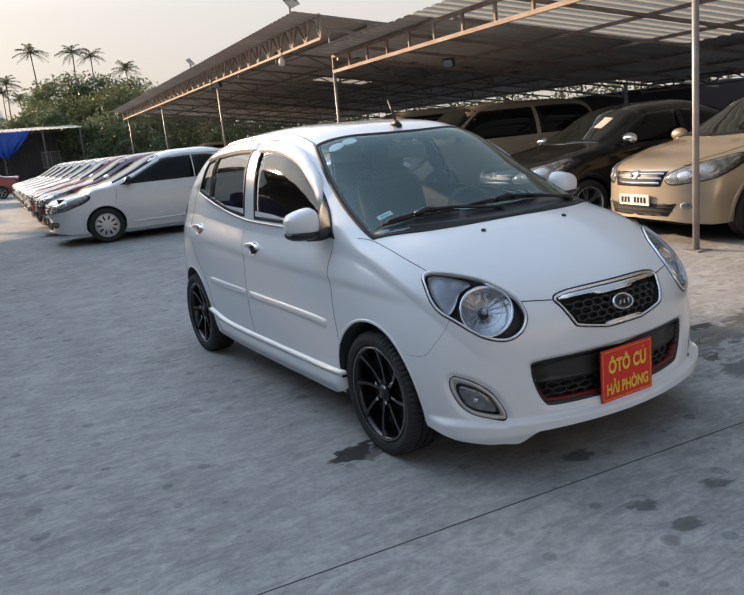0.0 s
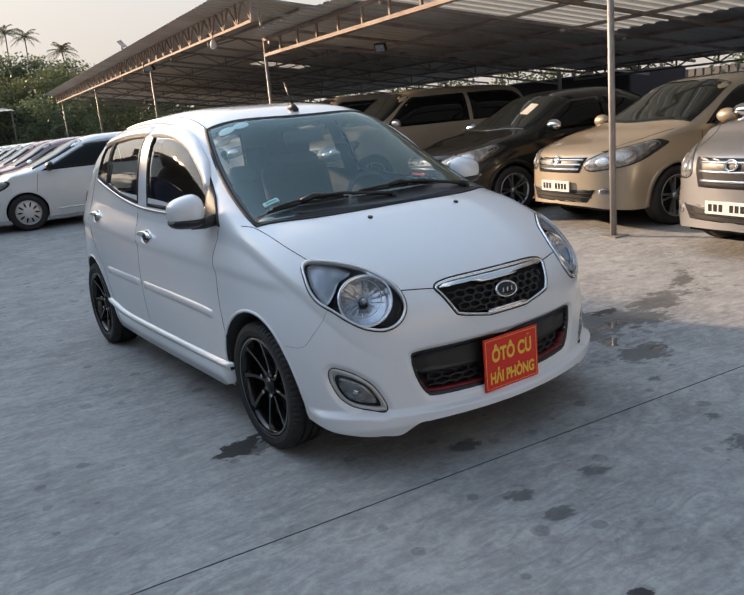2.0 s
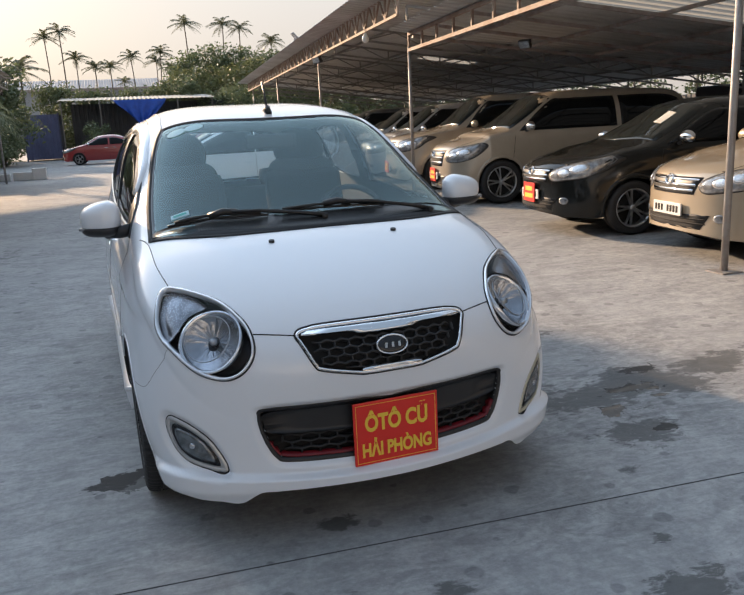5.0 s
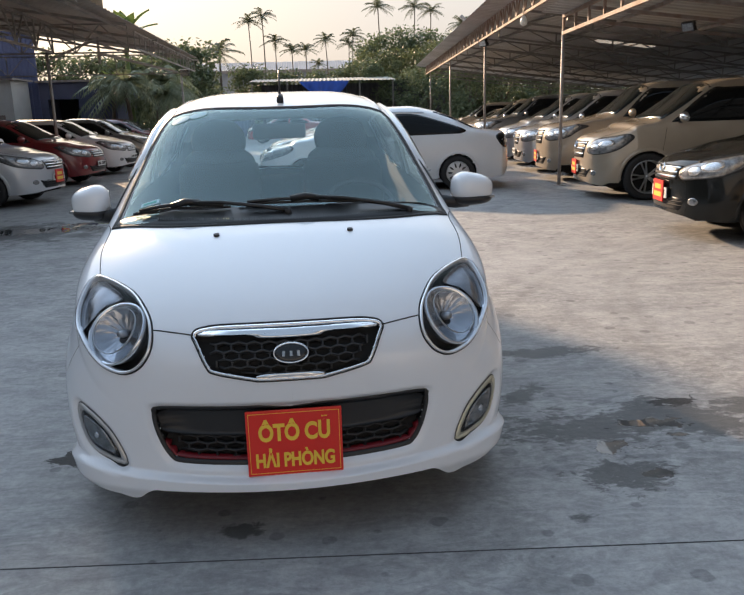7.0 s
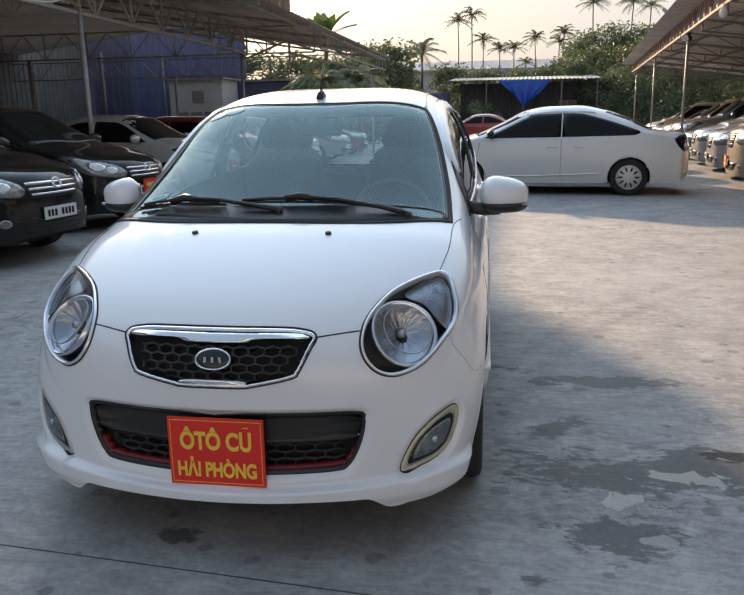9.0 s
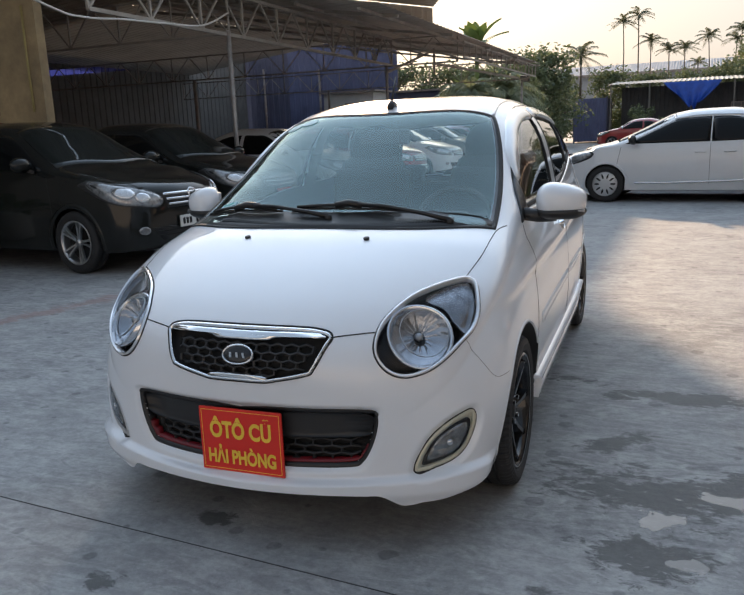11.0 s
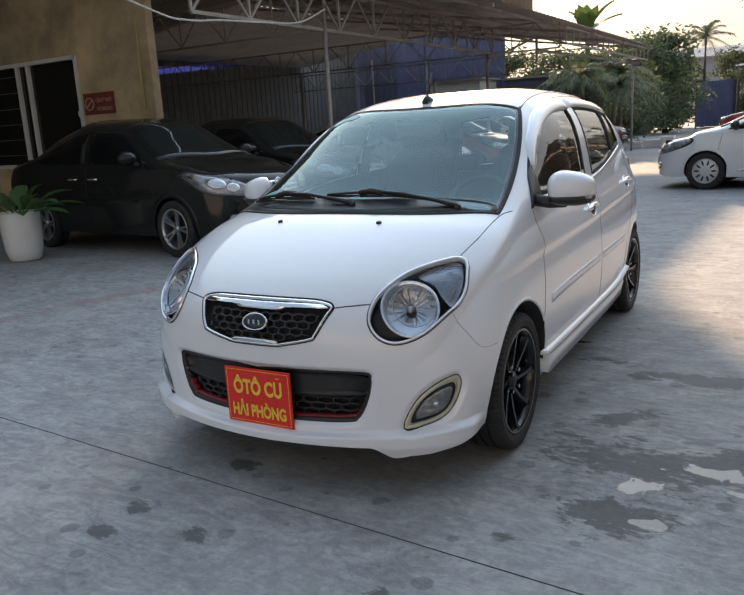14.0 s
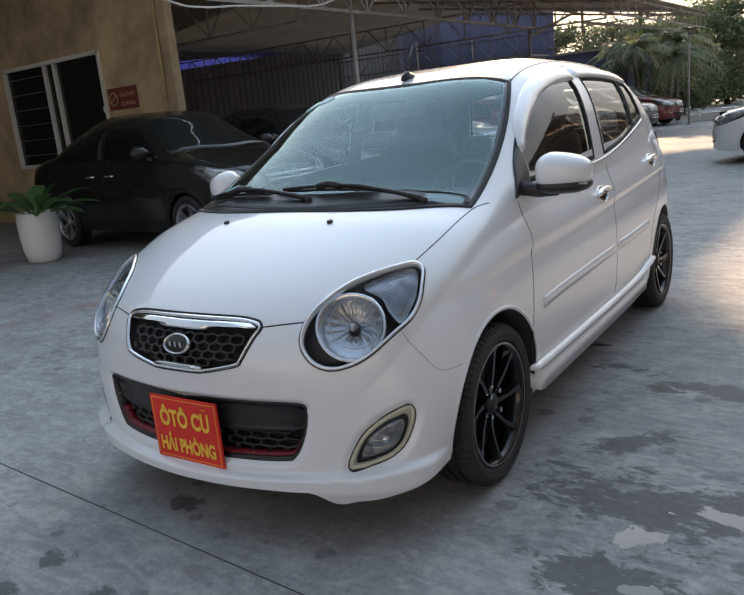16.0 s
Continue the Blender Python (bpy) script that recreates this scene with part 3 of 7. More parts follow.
        l.new(math_node("ADD", ln.outputs["Value"], wob), q.inputs[0])
        total = q.outputs[0] if total is None else math_node("MAXIMUM", total, q.outputs[0])
    c = mix("MIX", math_node("MULTIPLY", total, 0.80), c, (0.085, 0.086, 0.084, 1))
    oil = None
    for x, y, rx, ry, turn in OILS:
        mp = n.new("ShaderNodeMapping")
        mp.vector_type = "TEXTURE"
        mp.inputs["Location"].default_value = (x, y, 0)
        mp.inputs["Rotation"].default_value = (0, 0, turn)
        mp.inputs["Scale"].default_value = (rx, ry, 1)
        l.new(geo.outputs["Position"], mp.inputs["Vector"])
        ln = n.new("ShaderNodeVectorMath")
        ln.operation = "LENGTH"
        l.new(mp.outputs[0], ln.inputs[0])
        q = n.new("ShaderNodeMapRange")
        q.inputs[1].default_value, q.inputs[2].default_value, q.inputs[3].default_value, q.inputs[4].default_value = 0.85, 1.0, 1.0, 0.0
        l.new(math_node("ADD", ln.outputs["Value"], wob), q.inputs[0])
        oil = q.outputs[0] if oil is None else math_node("MAXIMUM", oil, q.outputs[0])
    c = mix("MIX", math_node("MULTIPLY", oil, 0.9), c, (0.028, 0.028, 0.028, 1))
    wob2 = math_node("MULTIPLY", math_node("SUBTRACT", noise_tex(13, 4, 0.6), 0.5), 4.2)
    pool = None
    for x, y, rx, ry, turn in PUDDLES:
        mp = n.new("ShaderNodeMapping")
        mp.vector_type = "TEXTURE"
        mp.inputs["Location"].default_value = (x, y, 0)
        mp.inputs["Rotation"].default_value = (0, 0, turn)
        mp.inputs["Scale"].default_value = (rx, ry, 1)
        l.new(geo.outputs["Position"], mp.inputs["Vector"])
        ln = n.new("ShaderNodeVectorMath")
        ln.operation = "LENGTH"
        l.new(mp.outputs[0], ln.inputs[0])
        q = n.new("ShaderNodeMapRange")
        q.inputs[1].default_value, q.inputs[2].default_value, q.inputs[3].default_value, q.inputs[4].default_value = 0.93, 1.0, 1.0, 0.0
        l.new(math_node("ADD", ln.outputs["Value"], wob2), q.inputs[0])
        pool = q.outputs[0] if pool is None else math_node("MAXIMUM", pool, q.outputs[0])
    c = mix("MIX", math_node("MULTIPLY", pool, 0.8), c, (0.07, 0.072, 0.072, 1))
    arcs = None
    for x, y, rad in ((8.2, 3.6, 3.9), (8.2, 3.6, 4.05), (7.6, 8.9, 3.1), (9.0, 2.0, 6.1), (9.0, 2.0, 6.3)):
        vd = n.new("ShaderNodeVectorMath")
        vd.operation = "DISTANCE"
        l.new(geo.outputs["Position"], vd.inputs[0])
        vd.inputs[1].default_value = (x, y, 0)
        q = n.new("ShaderNodeMapRange")
        q.inputs[1].default_value, q.inputs[2].default_value, q.inputs[3].default_value, q.inputs[4].default_value = 0.0, 0.09, 1.0, 0.0
        l.new(math_node("ABSOLUTE", math_node("SUBTRACT", vd.outputs["Value"], rad)), q.inputs[0])
        arcs = q.outputs[0] if arcs is None else math_node("MAXIMUM", arcs, q.outputs[0])
    c = mix("MULTIPLY", math_node("MULTIPLY", arcs, math_node("MULTIPLY", noise_tex(2.0, 4), 0.5)), c, (0.6, 0.59, 0.58, 1))
    dust = None                # a faint band of reddish dust
    for k, (px_, py_, qx_, qy_) in enumerate(((-2.6, 1.6, -1.45, 3.5), (-1.5, 3.4, -1.0, 5.3))):
        mp = n.new("ShaderNodeMapping")
        mp.vector_type = "TEXTURE"
        mp.inputs["Location"].default_value = ((px_ + qx_) / 2, (py_ + qy_) / 2, 0)
        mp.inputs["Rotation"].default_value = (0, 0, math.atan2(qy_ - py_, qx_ - px_))
        mp.inputs["Scale"].default_value = (1.25, 0.14, 1)
        l.new(geo.outputs["Position"], mp.inputs["Vector"])
        ln = n.new("ShaderNodeVectorMath")
        ln.operation = "LENGTH"
        l.new(mp.outputs[0], ln.inputs[0])
        q = n.new("ShaderNodeMapRange")
        q.inputs[1].default_value, q.inputs[2].default_value, q.inputs[3].default_value, q.inputs[4].default_value = 0.3, 1.0, 1.0, 0.0
        l.new(math_node("ADD", ln.outputs["Value"], wob), q.inputs[0])
        dust = q.outputs[0] if dust is None else math_node("MAXIMUM", dust, q.outputs[0])
    c = mix("MIX", math_node("MULTIPLY", dust, 0.45), c, (0.30, 0.15, 0.12, 1))
    l.new(c, b.inputs["Base Color"])
    l.new(math_node("ADD", math_node("MULTIPLY", pool, 0.24), 0.24), b.inputs["Specular IOR Level"])
    r = n.new("ShaderNodeMapRange")
    r.inputs[3].default_value, r.inputs[4].default_value = 0.62, 0.9
    l.new(noise_tex(1.3), r.inputs[0])
    l.new(math_node("MULTIPLY", math_node("SUBTRACT", r.outputs[0], math_node("MULTIPLY", total, 0.12)), math_node("SUBTRACT", 1.0, math_node("MULTIPLY", pool, 0.97))), b.inputs["Roughness"])
    bp = n.new("ShaderNodeBump")
    bp.inputs["Distance"].default_value = 0.006
    l.new(math_node("MULTIPLY", math_node("SUBTRACT", 1.0, pool), 0.32), bp.inputs["Strength"])
    l.new(noise_tex(60, 6, 0.7), bp.inputs["Height"])
    bp2 = n.new("ShaderNodeBump")          # trowel and brush marks
    bp2.inputs["Distance"].default_value = 0.02
    bp2.inputs["Strength"].default_value = 0.24
    l.new(math_node("MULTIPLY", math_node("SUBTRACT", 1.0, pool), noise_tex(9.0, 8, 0.72, (1.0, 1.9, 1), 1.2)), bp2.inputs["Height"])
    l.new(bp2.outputs[0], bp.inputs["Normal"])
    l.new(bp.outputs[0], b.inputs["Normal"])
    return m


PATCHES = [   # x, y, half-lengths, turn, softness of the edge
    (3.42, 2.77, 0.40, 0.18, 0.05, 0.35), (3.82, 2.84, 0.45, 0.20, 0.1, 0.35), (4.35, 2.92, 0.55, 0.14, 0.15, 0.35), (3.42, 2.33, 0.17, 0.13, -0.2, 0.3), (3.50, 3.81, 0.38, 0.085, 0.05, 0.4),
    (3.03, 3.97, 0.17, 0.06, -0.2, 0.3), (2.76, 4.26, 0.10, 0.05, 0.2, 0.2), (1.31, 2.79, 0.12, 0.07, 0.3, 0.10), (1.36, 2.74, 0.07, 0.055, 0.3, 0.10), (-1.5, 9.6, 1.4, 0.9, 0.1, 0.3), (1.90, 1.49, 0.06, 0.042, 0, 0.4), (1.89, 1.67, 0.06, 0.042, 0, 0.4),
    (2.20, 1.63, 0.07, 0.04, 0, 0.4), (2.01, 2.12, 0.06, 0.042, 0, 0.4), (2.95, 1.62, 0.06, 0.04, 0.3, 0.3), (2.86, 1.37, 0.15, 0.075, 0.3, 0.3), (3.15, 2.05, 0.06, 0.04, 0, 0.5), (3.25, 3.20, 0.2, 0.07, 0.7, 0.5), (4.9, 3.15, 0.3, 0.09, 0.5, 0.3)]
OILS = [(1.30, 2.79, 0.12, 0.07, 0.3), (1.22, 2.76, 0.05, 0.04, 0.0), (2.76, 4.26, 0.10, 0.045, 0.2), (3.95, 3.02, 0.12, 0.05, 0.2), (1.75, 1.05, 0.035, 0.025, 0.0)]
PUDDLES = [(3.45, 2.58, 0.085, 0.048, 0.2), (3.72, 2.79, 0.14, 0.05, 0.0), (3.78, 2.66, 0.06, 0.02, -0.2), (3.55, 2.33, 0.055, 0.033, 0.2), (-1.45, 9.75, 0.75, 0.28, 0.1), (-0.75, 10.3, 0.35, 0.12, 0.1)]
GROUND = ground_material()
bm = bmesh.new()
bmesh.ops.create_grid(bm, x_segments=8, y_segments=8, size=400)
tagged(mesh_ob("ground", bm, GROUND, smooth=False), "grey swept concrete yard with stains and tyre marks", "ground", kind="structure")

JOINT = mat("joint_shadow", (0.05, 0.05, 0.05), 0.9)
bm = bmesh.new()
beam_bm((-14, 2.745, 0.0), (22, 0.945, 0.0), 0.0035, 0.004, bm)
tagged(mesh_ob("trim", bm, JOINT), "thin dark saw-cut joint in the concrete", "joint", kind="structure")


# ---- generic parked cars ----
def body_rows(fo, wb, ro, W, H, nose, cx, cz, tx, rx, dx, dz, cl=0.21, tum=0.2, tail=None):
    b, t = -wb - ro, H
    bz = cz - 0.07
    drop = 0.0 if dz > 1.09 or tail is None else tail
    return [
        (fo, 0.27, 0.48, 0.50, 0.0002, 0, 2.4, 0.24), (fo - 0.006, 0.25, 0.5, nose - 0.13, 0.55 * W, 0, 2.6, 0.24),
        (fo - 0.03, 0.23, 0.54, nose - 0.06, 0.74 * W, 0, 2.8, 0.24), (fo - 0.09, 0.22, 0.58, nose, 0.86 * W, 0, 3, 0.22),
        (fo - 0.22, cl, 0.68, nose + 0.05, 0.94 * W, 0, 3.2, 0.18), (0.35, cl, cz - 0.16, nose * 0.45 + cz * 0.55, 0.985 * W, 0, 3.4, 0.12),
        (cx + 0.25, cl, cz - 0.12, cz - 0.03, W, 0, 3.6, 0.09), (cx, cl, bz - 0.02, cz + 0.02, W, 0.03, 3.6, 0.10),
        ((cx + tx) / 2, cl, bz, (cz + H - 0.06) / 2, W, tum * 0.6, 4.0, 0.13), (tx, cl, bz, H - 0.06, W, tum, 4.2, 0.12),
        (tx - 0.35, cl, bz + 0.01, H - 0.008, W, tum, 4.2, 0.05), ((tx + rx) / 2 - 0.2, cl, bz + 0.02, H, W, tum, 4.2, 0),
        (rx, cl, bz + 0.04, H - 0.07, W, tum, 4.2, -0.08), ((rx + dx) / 2, cl, bz + 0.06, (H + dz) / 2, W, tum * 0.7, 4.0, -0.10),
        (dx, cl, min(bz + 0.08, dz - 0.06), dz + 0.01, W * 0.99, tum * 0.25, 3.6, -0.08), (b + 0.10, cl + 0.02, 0.75, dz - 0.02 - drop * 0.5, W * 0.94, 0.05, 3.2, -0.12),
        (b + 0.03, cl + 0.06, 0.62, dz - 0.14 - drop, W * 0.82, 0, 2.8, -0.16), (b + 0.005, 0.36, 0.55, 0.74, W * 0.55, 0, 2.5, -0.16), (b, 0.5, 0.54, 0.58, 0.02, 0, 2.4, -0.16)]


SPECS = {
    "sedan": dict(fo=0.86, wb=2.55, ro=0.98, W=0.85, H=1.475, nose=0.80, cx=-0.12, cz=0.99, tx=-0.95, rx=-2.15, dx=-2.85, dz=1.08),
    "long_sedan": dict(fo=0.90, wb=2.65, ro=0.97, W=0.885, H=1.48, nose=0.76, cx=-0.02, cz=0.97, tx=-0.98, rx=-2.2, dx=-3.05, dz=1.05, tail=0.07, cl=0.2),
    "van": dict(fo=0.88, wb=2.75, ro=0.95, W=0.88, H=1.74, nose=0.92, cx=-0.02, cz=1.14, tx=-0.85, rx=-3.2, dx=-3.52, dz=1.12, cl=0.26, tum=0.19),
    "suv": dict(fo=0.90, wb=2.75, ro=1.05, W=0.92, H=1.82, nose=1.02, cx=-0.25, cz=1.20, tx=-0.98, rx=-3.2, dx=-3.62, dz=1.15, cl=0.32, tum=0.18),
    "hatch": dict(fo=0.80, wb=2.57, ro=0.68, W=0.86, H=1.46, nose=0.80, cx=-0.10, cz=0.98, tx=-0.92, rx=-2.55, dx=-3.05, dz=1.0),
}


def lerp_roof(S, x):
    return S.hit(x, 0.0, TOP)[0].z


PAPERS = {}


def generic_car(name, kind, wheel_style="five", grille="bars", detail=True):
    """A parked car: skin, tinted windows, lamps, grille, wheels, mirrors, handles, plate."""
    p = SPECS[kind]
    W, H, wb, fo, nose, cz, cx, tx, rx, dx = (p[k] for k in ("W", "H", "wb", "fo", "nose", "cz", "cx", "tx", "rx", "dx"))
    r = 0.30 if kind in ("sedan", "hatch", "long_sedan") else 0.345
    S = Skin(body_rows(**p), per=7, nlow=16, nup=24)
    car = new(name)
    bz = cz - 0.07
    for ax in (0, -wb):
        arch = [(-ax + (r + 0.045) * math.cos(a), r + (r + 0.045) * math.sin(a)) for a in np.linspace(0, 2 * math.pi, 40)]
        for M in (SIDE, RIGHT):
            S.alive &= ~S.pick(arch, M)
        lip = [(-ax + (r + 0.05) * math.cos(a), r + (r + 0.05) * math.sin(a)) for a in np.linspace(-0.25, math.pi + 0.25, 26)]
        both("arch_lip", S.band(lip, SIDE, 0.022, 0.03, 0.006, closed=False), None, car)
    body = S.mesh("body", S.alive, None, car)
    # cabin glass
    ws = [(cx - 0.03, 0), (cx - 0.10, 0.5 * W), (cx - 0.16, 0.84 * W), (cx - 0.16, 0.84 * W), (tx - 0.06, 0.66 * W), (tx - 0.06, 0.66 * W), (tx - 0.01, 0.3 * W), (tx, 0)]
    ws = ws + [(a, -b) for a, b in ws[::-1]][1:-1]
    part("windscreen", S.patch(spline(ws, 60), TOP, 0.004, 6), SCREEN, car, "dark glossy windscreen", smooth=True)
    mid = (tx + rx) / 2 + 0.02
    pw = 0.010 if kind == "long_sedan" else 0.04
    f = [(-(cx - 0.28), bz + 0.05), (-(cx - 0.28), bz + 0.05), (-(tx - 0.02), H - 0.185), (-(tx - 0.30), H - 0.145), (-(mid + pw), H - 0.135), (-(mid + pw), H - 0.135), (-(mid + pw), bz + 0.06), (-(mid + pw), bz + 0.06)]
    both("side_window", S.patch(spline(f, 56), SIDE, 0.004, 5), TINT, car, "dark tinted glass")
    q = [(-(mid - pw), bz + 0.06), (-(mid - pw), bz + 0.06), (-(mid - pw), H - 0.135), (-(mid - pw), H - 0.135), (-(rx + 0.2), H - 0.17), (-(dx + 0.30), bz + 0.16), (-(dx + 0.34), bz + 0.08), (-(dx + 0.34), bz + 0.08)]
    both("side_window", S.patch(spline(q, 56), SIDE, 0.004, 5), TINT, car, "dark tinted glass")
    if kind in ("sedan", "long_sedan"):
        e = wb + p["ro"]
        tl = [(e - 0.30, 0.93), (e - 0.16, 0.97), (e - 0.06, 0.90), (e - 0.075, 0.74), (e - 0.16, 0.72), (e - 0.26, 0.82)]
        both("tail_lamp", S.patch(spline(tl, 36), SIDE, 0.005, 3), TAIL if kind == "sedan" else TINT, car)
        rw = [(rx - 0.06, 0), (rx - 0.05, 0.6 * W), (rx - 0.05, 0.6 * W), (dx + 0.12, 0.74 * W), (dx + 0.12, 0.74 * W), (dx + 0.06, 0)]
        rw = rw + [(a, -b) for a, b in rw[::-1]][1:-1]
        part("rear_window", S.patch(spline(rw, 48), TOP, 0.004, 5), TINT, car, smooth=True)
    # nose
    hl = [(0.46 * W, nose - 0.11), (0.60 * W, nose - 0.03), (0.80 * W, nose + 0.03), (0.93 * W, nose + 0.07), (0.955 * W, nose - 0.0), (0.90 * W, nose - 0.13), (0.70 * W, nose - 0.17), (0.52 * W, nose - 0.18)]
    if kind in ("van", "suv"):
        hl = [(0.52 * W, nose - 0.16), (0.60 * W, nose - 0.04), (0.80 * W, nose + 0.01), (0.93 * W, nose + 0.04), (0.955 * W, nose - 0.04), (0.90 * W, nose - 0.20), (0.72 * W, nose - 0.24), (0.56 * W, nose - 0.22)]
    lamps_ = both("headlight", S.patch(spline(hl, 48), FRONT, 0.005, 5, dome=0.012), LAMP, car, "clear headlight")
    hc = np.mean(hl, 0)
    for fu, fv, ru, rv in ((-0.055, -0.035, 0.062, 0.045), (0.062, 0.012, 0.072, 0.050)):
        bowl = [(hc[0] + fu + ru * math.cos(a), hc[1] + fv + rv * math.sin(a)) for a in np.linspace(0, 2 * math.pi, 21)[:-1]]
        bm = S.patch(bowl, FRONT, 0.018, 3, dome=0.004)
        bm2 = mirrored(bm)
        part("reflector", bm, BOWL, lamps_[0], "bright lamp bowl", True)
        part("reflector", bm2, BOWL, lamps_[1], "bright lamp bowl", True)
    sheet_ = S.patch(spline([(cx - 0.42, 0.30 * W), (cx - 0.42, 0.30 * W), (cx - 0.42, 0.48 * W), (cx - 0.42, 0.48 * W), (cx - 0.62, 0.46 * W), (cx - 0.62, 0.46 * W), (cx - 0.62, 0.28 * W), (cx - 0.62, 0.28 * W)], 24), TOP, 0.010, 2)
    PAPERS[kind] = bpy.data.meshes.new("price_sheet")
    sheet_.to_mesh(PAPERS[kind])
    sheet_.free()
    PAPERS[kind].materials.append(PLATE)
    both("headlight_surround", S.band(spline(hl, 48), FRONT, 0.006, 0.012, 0.004), BLACK, car)
    gw, gh = (0.40, 0.075) if kind not in ("van", "suv") else (0.42, 0.125)
    gz = nose - 0.13 if kind not in ("van", "suv") else nose - 0.18
    gr = [(-gw, gz + gh), (-gw, gz + gh), (gw, gz + gh), (gw, gz + gh), (gw * 0.84, gz - gh), (gw * 0.84, gz - gh), (-gw * 0.84, gz - gh), (-gw * 0.84, gz - gh)]
    part("grille", S.patch(spline(gr, 40), FRONT, 0.004, 4), BLACK, car, smooth=True)
    if detail:
        for k in range(3):
            z = gz + gh * (0.72 - 0.62 * k)
            part("grille_bar", S.band([(y, z) for y in np.linspace(-gw * (0.95 - 0.05 * k), gw * (0.95 - 0.05 * k), 18)], FRONT, 0.011, 0.011, 0.014, closed=False), CHROME, car, "chrome bar", smooth=True)
        bd = [(0.055 * math.cos(a), gz + gh * 0.55 + 0.04 * math.sin(a)) for a in np.linspace(0, 2 * math.pi, 24)[:-1]]
        part("emblem", S.band(bd, FRONT, 0.006, 0.006, 0.022), CHROME, car, "chrome badge", smooth=True)
    it = [(-0.56, 0.46), (-0.56, 0.46), (0.56, 0.46), (0.56, 0.46), (0.46, 0.33), (0.46, 0.33), (-0.46, 0.33), (-0.46, 0.33)]
    if kind in ("sedan", "hatch", "long_sedan"):
        it = [(a * 0.92, b - 0.035) for a, b in it]
    part("lower_intake", S.patch(spline(it, 40), FRONT, 0.003, 4), BLACK, car, smooth=True)
    if detail:
        for z in (0.345, 0.385):
            part("intake_slat", S.band([(y, z) for y in np.linspace(-0.5, 0.5, 14)], FRONT, 0.006, 0.006, 0.012, closed=False), DARK, car, smooth=True)
        fl = [(0.70 * W + 0.05 * math.cos(a), 0.40 + 0.038 * math.sin(a)) for a in np.linspace(0, 2 * math.pi, 20)[:-1]]
        both("fog_lamp", S.patch(fl, FRONT, 0.006, 3), LAMP, car)
        gap = [(-(cx - 0.14), 0.30), (-(cx - 0.16), 0.6), (-(cx - 0.22), bz + 0.02)]
        both("door_gap", S.band(spline(gap, 16, False), SIDE, 0.003, 0.003, 0.002, closed=False), DARK, car)
        gap = [(-mid, 0.28), (-mid, 0.6), (-mid, bz + 0.05)]
        both("door_gap", S.band(spline(gap, 16, False), SIDE, 0.003, 0.003, 0.002, closed=False), DARK, car)
        for hx in (mid + 0.14, rx + 0.35):
            h = [(-hx - 0.085, bz - 0.10), (-hx + 0.085, bz - 0.10)]
            both("door_handle", S.band(spline(h, 8, False), SIDE, 0.011, 0.011, 0.025, closed=False), CHROME if kind != "long_sedan" else None, car)
        if kind == "long_sedan":
            strip = [(0.45, 0.315), (1.2, 0.325), (wb - 0.45, 0.36)]
            both("sill_strip", S.band(spline(strip, 20, False), SIDE, 0.012, 0.012, 0.012, False), CHROME, car, "chrome sill strip")
            guard = [(-(tx - 0.02), H - 0.150), (-(tx - 0.45), H - 0.105), (-(rx + 0.1), H - 0.120)]
            both("rain_guard", S.band(spline(guard, 20, False), SIDE, 0.022, 0.022, 0.012, False), ALLOY, car, "silver rain guard")
            pocket = [(0.62 * W + 0.11 * math.cos(a), 0.38 + 0.055 * math.sin(a)) for a in np.linspace(0, 2 * math.pi, 24)[:-1]]
            both("fog_pocket", S.patch(pocket, FRONT, 0.004, 3), BLACK, car)
        bh = [(fo - 0.2, 0.62 * W), (0.2, 0.80 * W), (cx + 0.05, 0.86 * W)]
        both("bonnet_gap", S.band(spline(bh, 20, False), TOP, 0.003, 0.003, 0.002, closed=False), DARK, car)
    pl = part("number_plate", box_bm((fo + 0.002, -0.235, 0.40), (fo + 0.016, 0.235, 0.51), 0.003), PLATE, car)
    for k in range(8):
        if k != 3:
            part("plate_mark", box_bm((fo + 0.016, -0.20 + 0.051 * k, 0.425), (fo + 0.018, -0.165 + 0.051 * k, 0.485)), DARK, pl)
    for sgn in (1, -1):
        mirror = new("mirror")
        mirror.parent = car
        mirror.location = (cx - 0.42, sgn * (W + 0.09), bz + 0.12)
        bm = bmesh.new()
        bmesh.ops.create_uvsphere(bm, u_segments=14, v_segments=9, radius=1, matrix=Matrix.Diagonal((0.075, 0.125, 0.075, 1)))
        for v in bm.verts:
            if v.co.x < -0.03:
                v.co.x = -0.03
        part("mirror_shell", bm, BLACK if kind == "long_sedan" else None if kind == "hatch" else CHROME if kind != "suv" else None, mirror, smooth=True)
        part("mirror_arm", beam_bm((0, -sgn * 0.07, -0.05), (0.02, -sgn * 0.13, -0.07), 0.05, 0.03), BLACK, mirror)
        for ax in (0, -wb):
            wheel(car, (ax, sgn * (W - 0.10), r), sgn, r, 0.20, wheel_style, ALLOY)
    part("underbody", box_bm((-wb - 0.75, -W + 0.30, 0.2), (fo - 0.2, W - 0.30, 0.8)), DARK, car)
    part("underbody", box_bm((-wb + 0.42, -W + 0.06, 0.21), (-0.42, W - 0.06, 0.5)), DARK, car)
    return car


